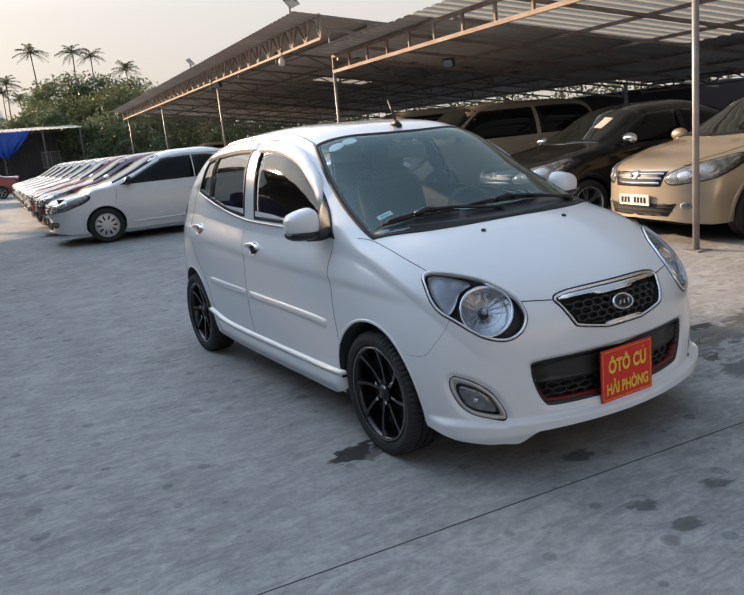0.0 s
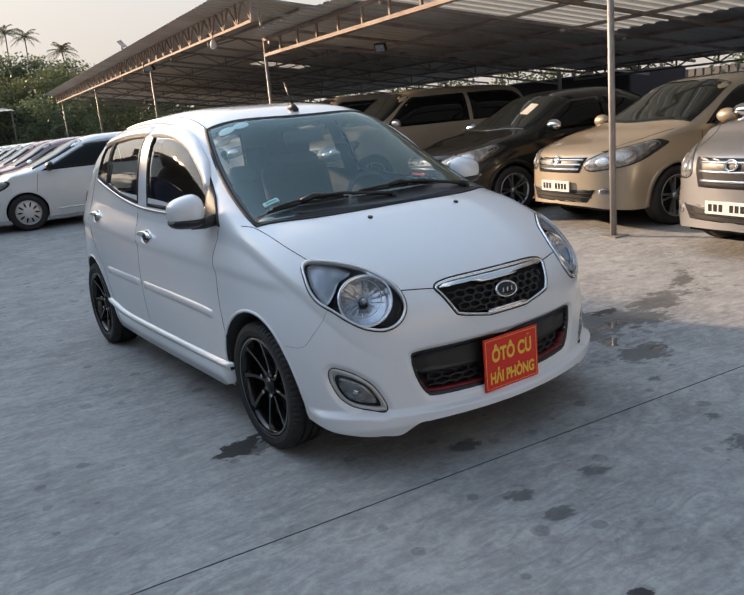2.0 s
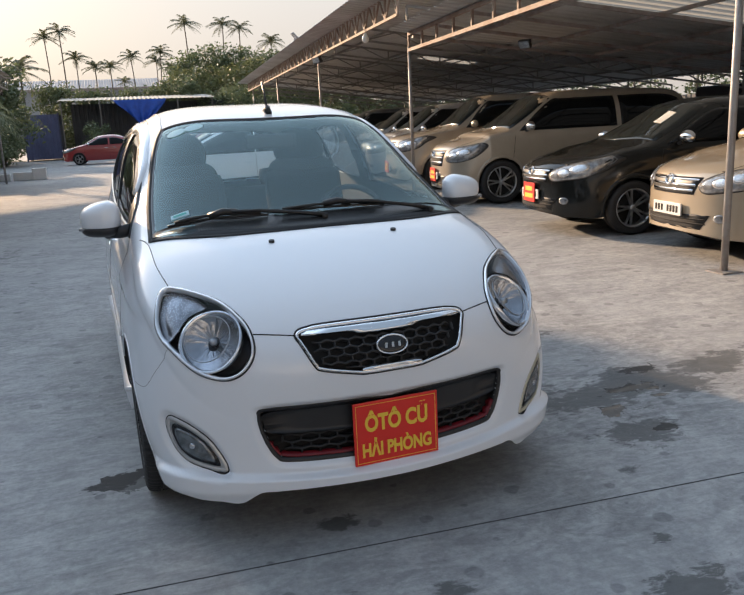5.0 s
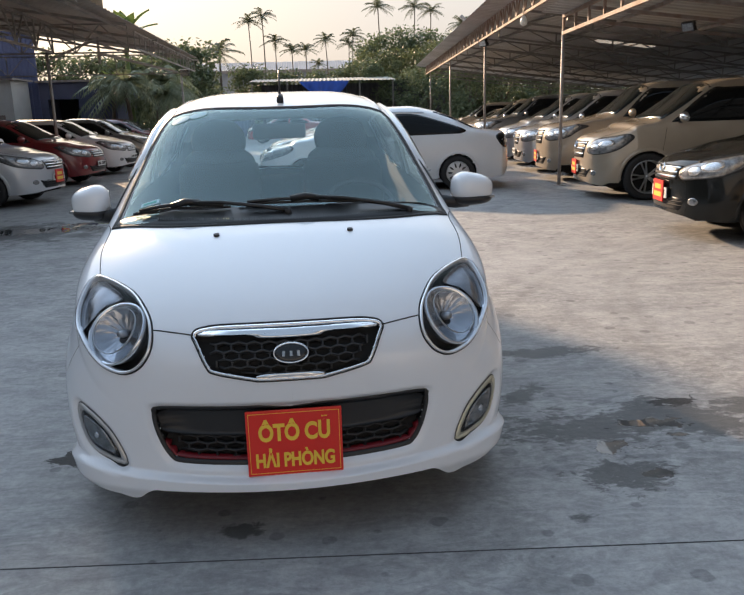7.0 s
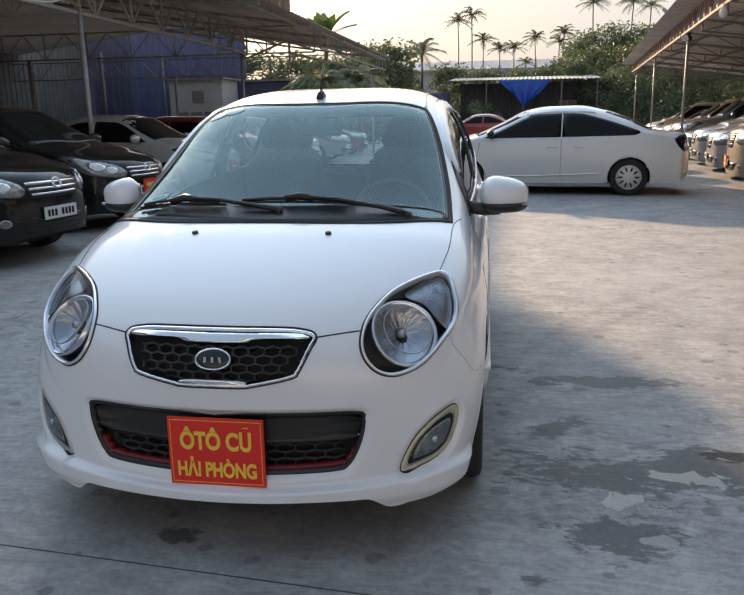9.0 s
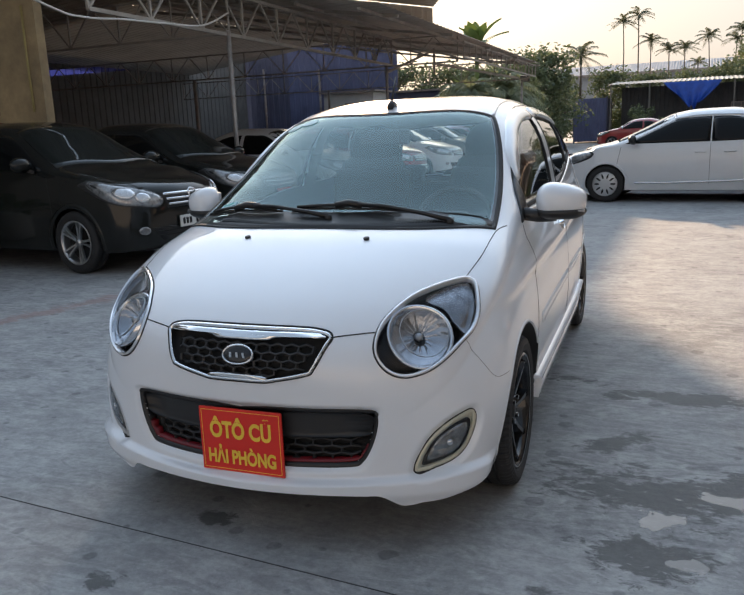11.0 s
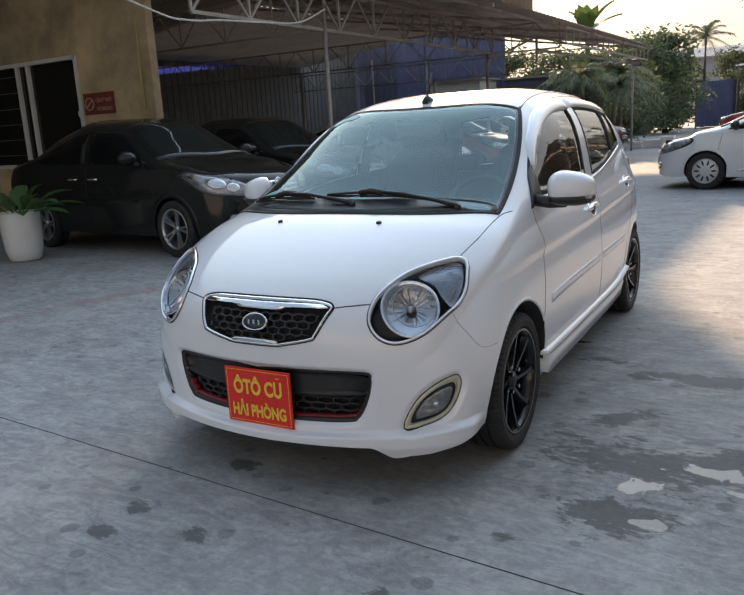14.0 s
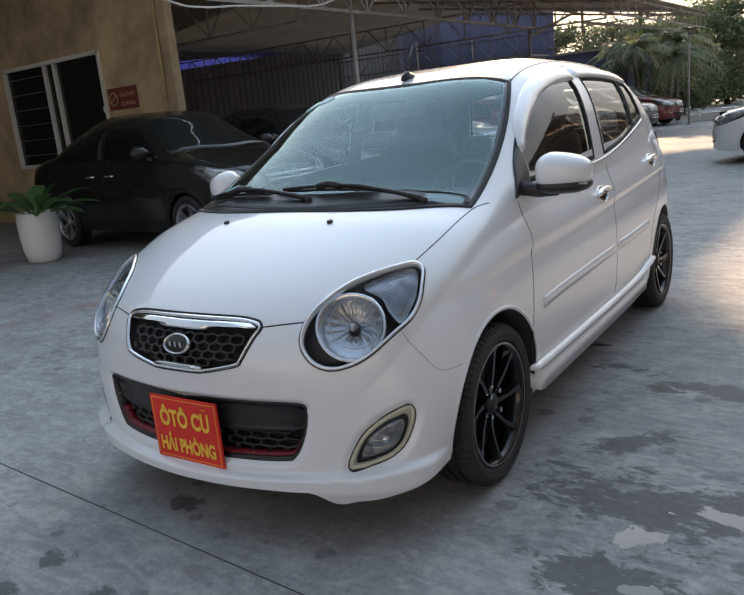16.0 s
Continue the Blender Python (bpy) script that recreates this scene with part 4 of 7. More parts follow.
def parked(proto, m, col, label, sign=False, group="", paper="", plain=False):
    """A copy of a prototype in its own paint."""
    c = copy_thing(proto, m)
    for o in c.children_recursive:
        if o.type == "MESH" and len(o.material_slots) and o.material_slots[0].link == "OBJECT":
            o.material_slots[0].material = col
        if plain and o.type == "MESH" and o.name.startswith("mirror_shell"):
            o.material_slots[0].link = "OBJECT"
            o.material_slots[0].material = col
    if sign:
        front_sign(c)
    if paper:
        sheet_ = new("price_sheet", PAPERS[paper])
        sheet_.parent = c
        sheet_["label"] = "white paper sheet inside the windscreen"
    return tagged(c, label, "car", group)


def front_sign(c):
    """A small red dealer's board over the number plate."""
    pl = next(o for o in c.children if o.name.startswith("number_plate"))
    x = max(v.co.x for v in pl.data.vertices)
    part("dealer_board", box_bm((x, -0.16, 0.36), (x + 0.012, 0.16, 0.58)), SIGNRED, c, "small red board with yellow lettering")
    for z, w in ((0.51, 0.10), (0.43, 0.12)):
        part("lettering", box_bm((x + 0.012, -w, z - 0.025), (x + 0.015, w, z + 0.025)), SIGNYELLOW, c, "yellow lettering")


def make_proto(name, kind, style, detail=True):
    c = generic_car(name, kind, style, detail=detail)
    for o in c.children_recursive:
        if o.type == "MESH" and len(o.data.materials) and o.data.materials[0] is None:
            o.material_slots[0].link = "OBJECT"
    return c


P_SEDAN = make_proto("sedan", "sedan", "five")
P_AVANTE = make_proto("saloon_car", "long_sedan", "cap")
P_VAN = make_proto("people_carrier", "van", "five")
P_SUV = make_proto("off_road_car", "suv", "six")
P_HATCH = make_proto("hatchback", "hatch", "five")


def spot(x, y, heading, kind):
    """Pose of a car whose nose centre stands at x, y and which faces `heading` degrees."""
    fo = SPECS[kind]["fo"]
    a = radians(heading)
    return pose(x - fo * math.cos(a), y - fo * math.sin(a), 0, 0, 0, heading)


RH = 172.0     # heading of the cars under the right-hand canopy
parked(P_VAN, spot(5.55, 3.22, RH, "van"), DULLSILVER, "silver people carrier with a barred chrome grille", group="right row").scale = (0.96, 0.96, 0.92)
parked(P_SEDAN, spot(6.20, 5.58, 170.0, "sedan"), GOLD, "gold saloon car with a chrome barred grille", group="right row", plain=True)
parked(P_SEDAN, spot(6.02, 7.74, RH, "sedan"), BLACKP, "black saloon car with a red dealer board", True, group="right row", paper="sedan")
parked(P_VAN, spot(6.42, 11.6, RH, "van"), BROWN, "dusty bronze people carrier with chrome grille", True, group="right row")
for k, (proto, kind, col, lab, board) in enumerate((
        (P_SUV, "suv", BROWN, "dusty grey-brown off-road car with a red board", True), (P_VAN, "van", SILVER, "silver people carrier beside the off-road car", False),
        (P_VAN, "van", SILVER, "silver people carrier under the canopy", False), (P_SEDAN, "sedan", GREY, "dark grey saloon car under the canopy", False),
        (P_SUV, "suv", GREY, "dark grey off-road car under the canopy", False), (P_VAN, "van", BROWN, "dusty bronze people carrier", False),
        (P_SEDAN, "sedan", BEIGE, "dusty beige saloon car", False), (P_SEDAN, "sedan", BROWN, "dusty bronze saloon car", False),
        (P_VAN, "van", BROWN, "dusty bronze people carrier", False), (P_SEDAN, "sedan", GREY, "dark grey saloon car under the canopy", False))):
    parked(proto, spot(6.72 + 0.19 * k, 14.75 + 2.42 * k, RH, kind), col, lab, board, group="right row")
# middle row, noses to the left shed
parked(P_AVANTE, pose(2.22, 14.27, 0, 0, 0, 175.0), WHITE2, "white saloon car with silver hubcaps", group="middle row").scale = (1.02, 1.0, 1.0)
for k, (proto, kind, col, lab) in enumerate((
        (P_SEDAN, "sedan", MAROON, "maroon saloon car"), (P_SEDAN, "sedan", RED, "red saloon car"), (P_SEDAN, "sedan", WHITE2, "white saloon car"), (P_SEDAN, "sedan", BEIGE, "pale beige saloon car"),
        (P_SEDAN, "sedan", WHITE2, "white saloon car"), (P_SEDAN, "sedan", WHITE2, "white saloon car"), (P_SEDAN, "sedan", WHITE2, "white saloon car"), (P_SEDAN, "sedan", SILVER, "silver saloon car"))):
    parked(proto, spot(1.35 + 0.10 * k, 16.75 + 2.45 * k, 175.0, kind), col, lab + " in the middle row", group="middle row")
parked(P_SEDAN, spot(-1.30, 43.0, 177.0, "sedan"), RED, "red saloon car before the far lean-to")
# left row under the shed
LH = -4.0
parked(P_SEDAN, spot(-1.34, 6.72, LH, "sedan"), BLACKP, "black saloon car beside the potted plant", group="left row", plain=True).scale = (1.0, 1.0, 1.07)
parked(P_SEDAN, spot(-1.66, 9.2, LH, "sedan"), BLACKP, "black saloon car with a red dealer board", True, group="left row", plain=True).scale = (1.0, 1.0, 1.06)
parked(P_SEDAN, spot(-2.14, 13.4, LH, "sedan"), PALESILVER, "silver saloon car with a red dealer board", True, group="left row", plain=True)
parked(P_HATCH, spot(-2.5, 17.5, LH, "hatch"), DEEPRED, "dark red hatchback with chrome grille bars", group="left row", plain=True)
parked(P_HATCH, spot(-2.5, 20.7, LH, "hatch"), WHITE2, "white hatchback parked under the shed", group="left row", plain=True)
parked(P_SEDAN, spot(-2.4, 24.3, LH, "sedan"), GREY, "dark grey saloon car by the shed's end", group="left row", plain=True)
parked(P_HATCH, spot(-2.6, 28.2, LH, "hatch"), MAROON, "maroon hatchback near the far steel post", group="left row", plain=True)
for proto in (P_SEDAN, P_AVANTE, P_VAN, P_SUV, P_HATCH):
    for o in list(proto.children_recursive) + [proto]:
        bpy.data.objects.remove(o)


# ---- roofs, posts and walls ----
def sheet_bm(a, b, c, d, pitch=0.25, amp=0.018):
    """Corrugated sheet over the quad a-b (eave) to d-c (ridge); ribs run from eave to ridge."""
    a, b, c, d = (Vector(p) for p in (a, b, c, d))
    n = max(2, int((b - a).length / pitch))
    up = (b - a).cross(d - a).normalized()
    bm = bmesh.new()
    lo, hi = [], []
    for i in range(n):
        for f, h in ((0.0, 0), (0.55, 0), (0.65, 1), (0.9, 1)):
            t = (i + f) / n
            lo.append(bm.verts.new(a.lerp(b, t) + up * amp * h))
            hi.append(bm.verts.new(d.lerp(c, t) + up * amp * h))
    for i in range(len(lo) - 1):
        bm.faces.new((lo[i], lo[i + 1], hi[i + 1], hi[i]))
    return bm


def lattice(parent, a, b, depth, n, material, t=0.05, zig=True):
    """A flat truss from a to b (its lower chord), `depth` high."""
    a, b = Vector(a), Vector(b)
    up = Vector((0, 0, depth))
    part("chord", beam_bm(a, b, t), material, parent)
    part("chord", beam_bm(a + up, b + up, t), material, parent)
    for i in range(n + 1):
        p = a.lerp(b, i / n)
        part("strut", beam_bm(p, p + up, t * 0.7), material, parent)
        if zig and i < n:
            q = a.lerp(b, (i + 1) / n)
            h = a.lerp(b, (i + 0.5) / n)
            part("strut", beam_bm(p, h + up, t * 0.6), material, parent)
            part("strut", beam_bm(h + up, q, t * 0.6), material, parent)


RA = Vector((6.09, 4.74, 0))
RV = Vector((0.0745, 1, 0)).normalized()
RU = Vector((RV.y, -RV.x, 0))


def rp(u, v, z):
    p = RA + RU * u + RV * v
    return (p.x, p.y, z)


def post_at(p, h, r, material, label):
    ob = mesh_ob("canopy_post", tube_bm([(0, 0, 0), (0, 0, h * 0.5), (0, 0, h)], r, 12), material)
    ob.location = p
    part("base_plate", box_bm((-0.1, -0.1, 0), (0.1, 0.1, 0.012)), material, ob)
    return tagged(ob, label, "post", "canopy posts")


for v, h in ((0, 2.6), (8.62, 2.68), (-8.6, 2.6)):
    post_at(rp(0, v, 0), h, 0.031, POSTGREY, "rust-flecked round steel canopy post")
for v in (17.8, 27.6, 38.2):
    post_at(rp(0, v, 0), 3.34 + 0.0076 * (v - 8.6), 0.036, POSTGREY, "grey steel canopy post")
for u, hh in ((7.6, 2.0), (10.2, 2.2)):
    for v in ((-9, 0, 9) if u < 8 else (17.6, 26.6, 36)):
        post_at(rp(u, v, 0), hh, 0.05, DARKSTEEL, "dark steel post under the canopy")

PALE = bpy.data.materials.new("pale_translucent_sheet")
PALE.use_nodes = True
pn, pl_ = PALE.node_tree.nodes, PALE.node_tree.links
pn.remove(pn["Principled BSDF"])
tr_, df_, mx_ = pn.new("ShaderNodeBsdfTranslucent"), pn.new("ShaderNodeBsdfDiffuse"), pn.new("ShaderNodeMixShader")
tr_.inputs[0].default_value, df_.inputs[0].default_value = (0.24, 0.235, 0.215, 1), (0.42, 0.41, 0.38, 1)
mx_.inputs[0].default_value = 0.25
pl_.new(tr_.outputs[0], mx_.inputs[1])
pl_.new(df_.outputs[0], mx_.inputs[2])
pl_.new(mx_.outputs[0], pn["Material Output"].inputs[0])

near = tagged(new("near_canopy"), "low corrugated metal canopy with a rusty studded eave beam", "canopy")
lattice(near, rp(0, -8.6, 2.56), rp(0, 8.62, 2.63), 0.28, 22, RUST, 0.055, zig=False)


def near_z(u):
    return 2.95 - 0.122 * u


def near_sheet(u0, u1, v0, v1, material):
    part("roof_sheet", sheet_bm(rp(u0, v0, near_z(u0)), rp(u0, v1, near_z(u0)), rp(u1, v1, near_z(u1)), rp(u1, v0, near_z(u1))), material, near)


near_sheet(-0.4, 8.2, 4.7, 8.6, SHEET)
for k in range(4):
    near_sheet(-0.4, 4.6, -9.0 + 3.42 * k, -9.0 + 3.42 * (k + 1) - 0.02, PALE)
    near_sheet(4.6, 8.2, -9.0 + 3.42 * k, -9.0 + 3.42 * (k + 1) - 0.02, SHEET)
for v in np.linspace(-8.6, 8.4, 13):
    part("rafter", beam_bm(rp(0, v, near_z(0) - 0.11), rp(8.1, v, near_z(8.1) - 0.11), 0.05), STEEL, near)
for u in np.linspace(0.9, 8.0, 6):
    part("purlin", beam_bm(rp(u, -8.9, near_z(u) - 0.05), rp(u, 8.5, near_z(u) - 0.05), 0.05), STEEL, near)
lattice(near, rp(7.6, -8.9, 1.75), rp(7.6, 8.5, 1.75), 0.22, 18, DARKSTEEL, 0.04)

far = tagged(new("far_canopy"), "long corrugated metal canopy with a rusty lattice eave truss", "canopy")
def far_z(v):
    return 3.25 + 0.0076 * (v - 8.6)


lattice(far, rp(-0.2, 8.6, far_z(8.6)), rp(-0.2, 38.6, far_z(38.6)), 0.42, 36, RUST, 0.05)
def far_roof(name, u0, u1, v0, v1, material):
    """One stretch of the far roof, sloping down away from the yard."""
    drop = lambda u, v: far_z(v) + 0.48 - 0.1316 * (u + 0.75)
    part(name, sheet_bm(rp(u0, v0, drop(u0, v0)), rp(u0, v1, drop(u0, v1)), rp(u1, v1, drop(u1, v1)), rp(u1, v0, drop(u1, v0))), material, far)


LU0, LU1, LV0, LV1 = 3.2, 4.9, 17.2, 18.2      # light panels
far_roof("roof_sheet", -0.75, 10.5, 8.5, LV0, SHEET)
far_roof("roof_sheet", -0.75, LU0, LV0, LV1, SHEET)
far_roof("skylight", LU0, LU0 + 0.47 * (LU1 - LU0), LV0, LV1, PALE)
far_roof("roof_sheet", LU0 + 0.47 * (LU1 - LU0), LU0 + 0.53 * (LU1 - LU0), LV0, LV1, SHEET)
far_roof("skylight", LU0 + 0.53 * (LU1 - LU0), LU1, LV0, LV1, PALE)
far_roof("roof_sheet", LU1, 10.5, LV0, LV1, SHEET)
far_roof("roof_sheet", -0.75, 10.5, LV1, 39.0, SHEET)
for v in np.linspace(8.7, 38.5, 10):
    lattice(far, rp(0, v, far_z(v) - 0.10), rp(10.3, v, far_z(v) - 1.50), 0.26, 7, DARKSTEEL, 0.045)
for u in np.linspace(0.8, 10, 7):
    part("purlin", beam_bm(rp(u, 8.6, far_z(8.6) + 0.30 - 0.128 * u), rp(u, 38.8, far_z(38.8) + 0.30 - 0.128 * u), 0.05), DARKSTEEL, far)

# left shed
SX = -1.55
shed = tagged(new("shed_roof"), "large dark corrugated shed roof on steel trusses", "roof")


def shed_sheet(a, b, eave, ridge, sheet=SHEDSHEET):
    part("roof_sheet", sheet_bm((*a, eave), (*b, eave), (-10, b[1], ridge), (-10, a[1], ridge)), sheet, shed)


shed_sheet((SX + 0.05, 12.4), (SX - 0.05, 27.7), 3.42, 4.75)
# raised near roof is added above view; its slanted eave shapes the yard's shade
shed_sheet((-0.83, 14.5), (-1.89, 16.65), 3.9, 5.4)
shed_sheet((-3.2, 9.0), (-0.83, 14.52), 3.9, 5.4)
shed_sheet((-3.2, 2.4), (-3.2, 9.0), 3.9, 5.4)
part("roof_sheet", sheet_bm((-17, 2.4, 4.3), (-17, 16.7, 4.3), (-9.9, 16.7, 5.38), (-9.9, 2.4, 5.38)), SHEDSHEET, shed)
part("roof_sheet", sheet_bm((-17, 12.4, 3.9), (-17, 27.7, 3.9), (-9.9, 27.7, 4.73), (-9.9, 12.4, 4.73)), SHEDSHEET, shed)
lattice(shed, (SX - 0.15, 18.4, 2.98), (SX - 0.15, 27.4, 2.98), 0.36, 16, SHEDSTEEL, 0.04, zig=False)
lattice(shed, (-3.25, 7.6, 2.88), (-3.55, 18.4, 2.92), 0.62, 9, SHEDSTEEL, 0.05)
for y in (10.7, 18.4, 27.0):
    lattice(shed, (SX - 0.3 if y > 16 else -3.3, y, 2.9), (-16.2, y, 2.95), 0.62, 12, SHEDSTEEL, 0.035)
for y in (13.6, 17.0, 20.4, 23.8, 27.4):
    part("rafter", beam_bm((SX, y, 3.34), (-10, y, 4.62), 0.06), SHEDSTEEL, shed)
for k in range(6):
    part("purlin", beam_bm((SX - 1.2 * k - 0.3, 12.5, 3.36 + 0.189 * k), (SX - 1.2 * k - 0.3, 27.6, 3.36 + 0.189 * k), 0.05), SHEDSTEEL, shed)
# unseen sheets added between the two roofs to stop sun leaking onto the yard
part("gable_sheet", sheet_bm((-1.89, 16.65, 3.49), (-10, 16.65, 4.76), (-10, 16.65, 5.4), (-1.89, 16.65, 3.9)), SHEDSHEET, shed)
part("gable_sheet", sheet_bm((-10, 16.65, 4.76), (-17, 16.65, 3.9), (-17, 16.65, 4.3), (-10, 16.65, 5.4)), SHEDSHEET, shed)
part("brace", beam_bm((-2.87, 19.7, 3.0), (-2.25, 27.2, 2.95), 0.06), SHEDSTEEL, shed)
part("brace", beam_bm((-2.87, 19.7, 2.75), (-2.87, 19.7, 3.38), 0.05), SHEDSTEEL, shed)
part("brace", beam_bm((-2.87, 19.7, 3.34), (-3.7, 18.4, 2.75), 0.05), SHEDSTEEL, shed)
for x, y in ((-3.31, 10.7), (-3.7, 18.4), (-2.13, 27.2)):
    post_at((x, y, 0), 2.95, 0.036, POSTGREY, "grey steel shed post")
for y in (10.7, 18.4, 27.0):
    post_at((-9.5, y, 0), 2.92, 0.05, SHEDSTEEL, "dark steel shed post")

YELLOW = mat("yellow_render", (0.62, 0.49, 0.29), 0.85, col2=(0.20, 0.165, 0.115), scale=1.1, bump=0.5, bscale=14)
yb = tagged(new("wall_yellow"), "stained yellow rendered wall of the office", "wall", kind="structure")
# wall with a real opening for the sliding window
X0, X1, Y0, Y1 = -14.0, -4.52, 8.0, 8.14
WX0, WX1, WZ0, WZ1 = -8.85, -6.11, 0.95, 2.64
for lo, hi in (((X0, Y0, 0), (WX0, Y1, 4.6)), ((WX1, Y0, 0), (X1, Y1, 4.6)), ((WX0, Y0, 0), (WX1, Y1, WZ0)), ((WX0, Y0, WZ1), (WX1, Y1, 4.6))):
    part("wall_section", box_bm(lo, hi), YELLOW, yb)

DARKWALL = mat("dark_cladding", (0.19, 0.19, 0.19), 0.7, vary=0.3, scale=2)
BLUEWALL = mat("blue_cladding", (0.13, 0.15, 0.28), 0.6, vary=0.3, scale=1.5)
BLUEDARK = mat("dull_blue_cladding", (0.10, 0.108, 0.18), 0.6, vary=0.3, scale=1.5)
VIOLET = glass("blue_light_strip", (0.30, 0.34, 0.80), 1.2, 0.4, (0.20, 0.22, 0.50))


def clad(name, a, b, z0, z1, material, label):
    a3, b3 = Vector((*a, z0)), Vector((*b, z0))
    bm = sheet_bm(a3, b3, Vector((*b, z1)), Vector((*a, z1)), 0.3, 0.03)
    ob = mesh_ob(name, bm, material, smooth=False)
    md = ob.modifiers.new("thick", "SOLIDIFY")
    md.thickness = 0.04
    return tagged(ob, label, "wall", kind="structure")


def clad_slope(name, a, b, za, zb, material, label, kind="wall"):
    """Upright corrugated sheet from a to b with its own lower and upper height at each end."""
    bm = sheet_bm(Vector((*a, za[0])), Vector((*b, zb[0])), Vector((*b, zb[1])), Vector((*a, za[1])), 0.3, 0.03)
    ob = mesh_ob(name, bm, material, smooth=False)
    ob.modifiers.new("thick", "SOLIDIFY").thickness = 0.03
    return tagged(ob, label, kind, kind="structure")


WX = -16.3
clad_slope("wall_shed", (WX, 32.0), (WX, 24.4), (0, 4.9), (0, 4.9), DARKWALL, "dark corrugated shed wall")
clad_slope("wall_shed_low", (WX, 24.4), (WX, 18.0), (0, 4.02), (0, 3.34), DARKWALL, "dark corrugated shed wall under the light strip")
clad_slope("wall_shed_top", (WX, 24.4), (WX, 18.0), (4.16, 4.9), (3.62, 4.9), DARKWALL, "dark upper cladding of the shed wall")
clad_slope("wall_shed_near", (WX, 18.0), (WX, 2.4), (0, 4.5), (0, 4.5), DARKWALL, "dark corrugated shed wall")
for k in range(6):
    y1, y0 = 24.35 - 1.05 * k, 24.35 - 1.05 * k - 1.044
    lo = lambda y: 3.34 + 0.106 * (y - 18.0)
    hi = lambda y: 3.62 + 0.084 * (y - 18.0)
    clad_slope("light_strip_%d" % (k + 1), (WX, y1), (WX, y0), (lo(y1), hi(y1)), (lo(y0), hi(y0)), VIOLET, "bluish translucent sheet at the top of the shed wall", "skylight")
clad("wall_blue", (-24, 32.3), (-14.05, 32.3), 0, 6.2, BLUEDARK, "dull blue corrugated workshop wall")
clad("wall_blue_bright", (-14.05, 32.2), (-8.6, 32.2), 0, 5.3, BLUEWALL, "bright blue corrugated workshop wall")
annex = tagged(new("blue_annex"), "low dull blue workshop annex with a dark doorway", "building")
for lo, hi in (((-8.6, 32.1, 0), (-8.3, 36, 2.95)), ((-7.1, 32.1, 0), (-5.6, 36, 2.95)), ((-8.3, 32.1, 2.3), (-7.1, 36, 2.95))):
    part("wall_section", box_bm(lo, hi), BLUEDARK, annex)
# near-black sheet puts the unlit inside of the doorway into colour
part("doorway_back", box_bm((-8.3, 33.5, 0), (-7.1, 33.6, 2.3)), DARK, annex)
part("roof_edge", box_bm((-8.7, 31.95, 2.95), (-5.5, 36, 3.03)), STEEL, annex)
cable = mesh_ob("overhead_cable", tube_bm(spline([(-3.10, 4.6, 3.35), (-3.05, 6.7, 2.80), (-3.05, 7.3, 2.73), (-3.05, 7.95, 2.78), (-3.05, 8.75, 2.82), (-3.08, 9.7, 2.90), (-3.25, 10.65, 3.2)], 42, False), 0.014, 6), mat("pale_cable", (0.62, 0.61, 0.58), 0.5, vary=0.2))
tagged(cable, "pale sagging cable strung along the shed truss", "cable")


def far_off(ob):
    ob.matrix_basis = Matrix.Translation((0.106, -0.06, 0)) @ Matrix.Diagonal((0.93, 1.21, 1.10, 1)) @ ob.matrix_basis


DARKFAR = mat("dark_far_wall", (0.085, 0.085, 0.09), 0.7, vary=0.3, scale=2)
far_off(clad("wall_far", (-1.5, 47), (13, 47), 0, 3.3, DARKFAR, "dark low wall at the far end of the yard"))
# ---- far end of the yard ----
far_off(tagged(mesh_ob("far_shed_roof", sheet_bm((-2.2, 44.6, 3.42), (8.7, 44.6, 3.36), (8.7, 48.6, 3.75), (-2.2, 48.6, 3.75), 0.3, 0.03), mat("weathered_sheet", (0.42, 0.42, 0.38), 0.6, 0.1, vary=0.3, scale=2)), "pale weathered metal lean-to roof", "roof"))
FARROOF = mat("far_roof", (0.36, 0.38, 0.41), 0.7, vary=0.15, scale=0.3)
fb = tagged(new("far_building"), "long pale grey industrial building beyond the trees", "building")
part("wall", box_bm((-30, 190, 0), (12, 205, 12.4)), FARROOF, fb)
part("roof", sheet_bm((-31, 189, 12.4), (13, 189, 12.4), (13, 199, 15.0), (-31, 199, 15.0), 0.6, 0.05), FARROOF, fb)
part("fascia", box_bm((-31, 188.8, 11.9), (13, 189.2, 12.5)), STEEL, fb)

TARP = mat("blue_tarpaulin", (0.02, 0.10, 0.55), 0.45, vary=0.35, scale=3, bump=0.4, bscale=6)
bm = bmesh.new()
rows = []
for j in range(15):
    v = j / 14
    row = []
    for i in range(25):
        u = i / 24 * 2 - 1
        half = 1.85 * (1 - v ** 1.25 * 0.80)
        sag = 1.5 * v * (1 - 0.22 * u * u) + 0.12 * v * math.sin(7 * u)
        row.append(bm.verts.new((3.35 + u * half + 0.1 * v, 44.45 - 0.10 * math.sin(11 * u + 2 * v) * (0.3 + v) - 0.25 * v, 3.36 - sag)))
    rows.append(row)
for A, B in zip(rows, rows[1:]):
    for i in range(24):
        bm.faces.new((A[i], A[i + 1], B[i + 1], B[i]))
tarp = mesh_ob("tarpaulin", bm, TARP)
tarp.modifiers.new("thick", "SOLIDIFY").thickness = 0.01
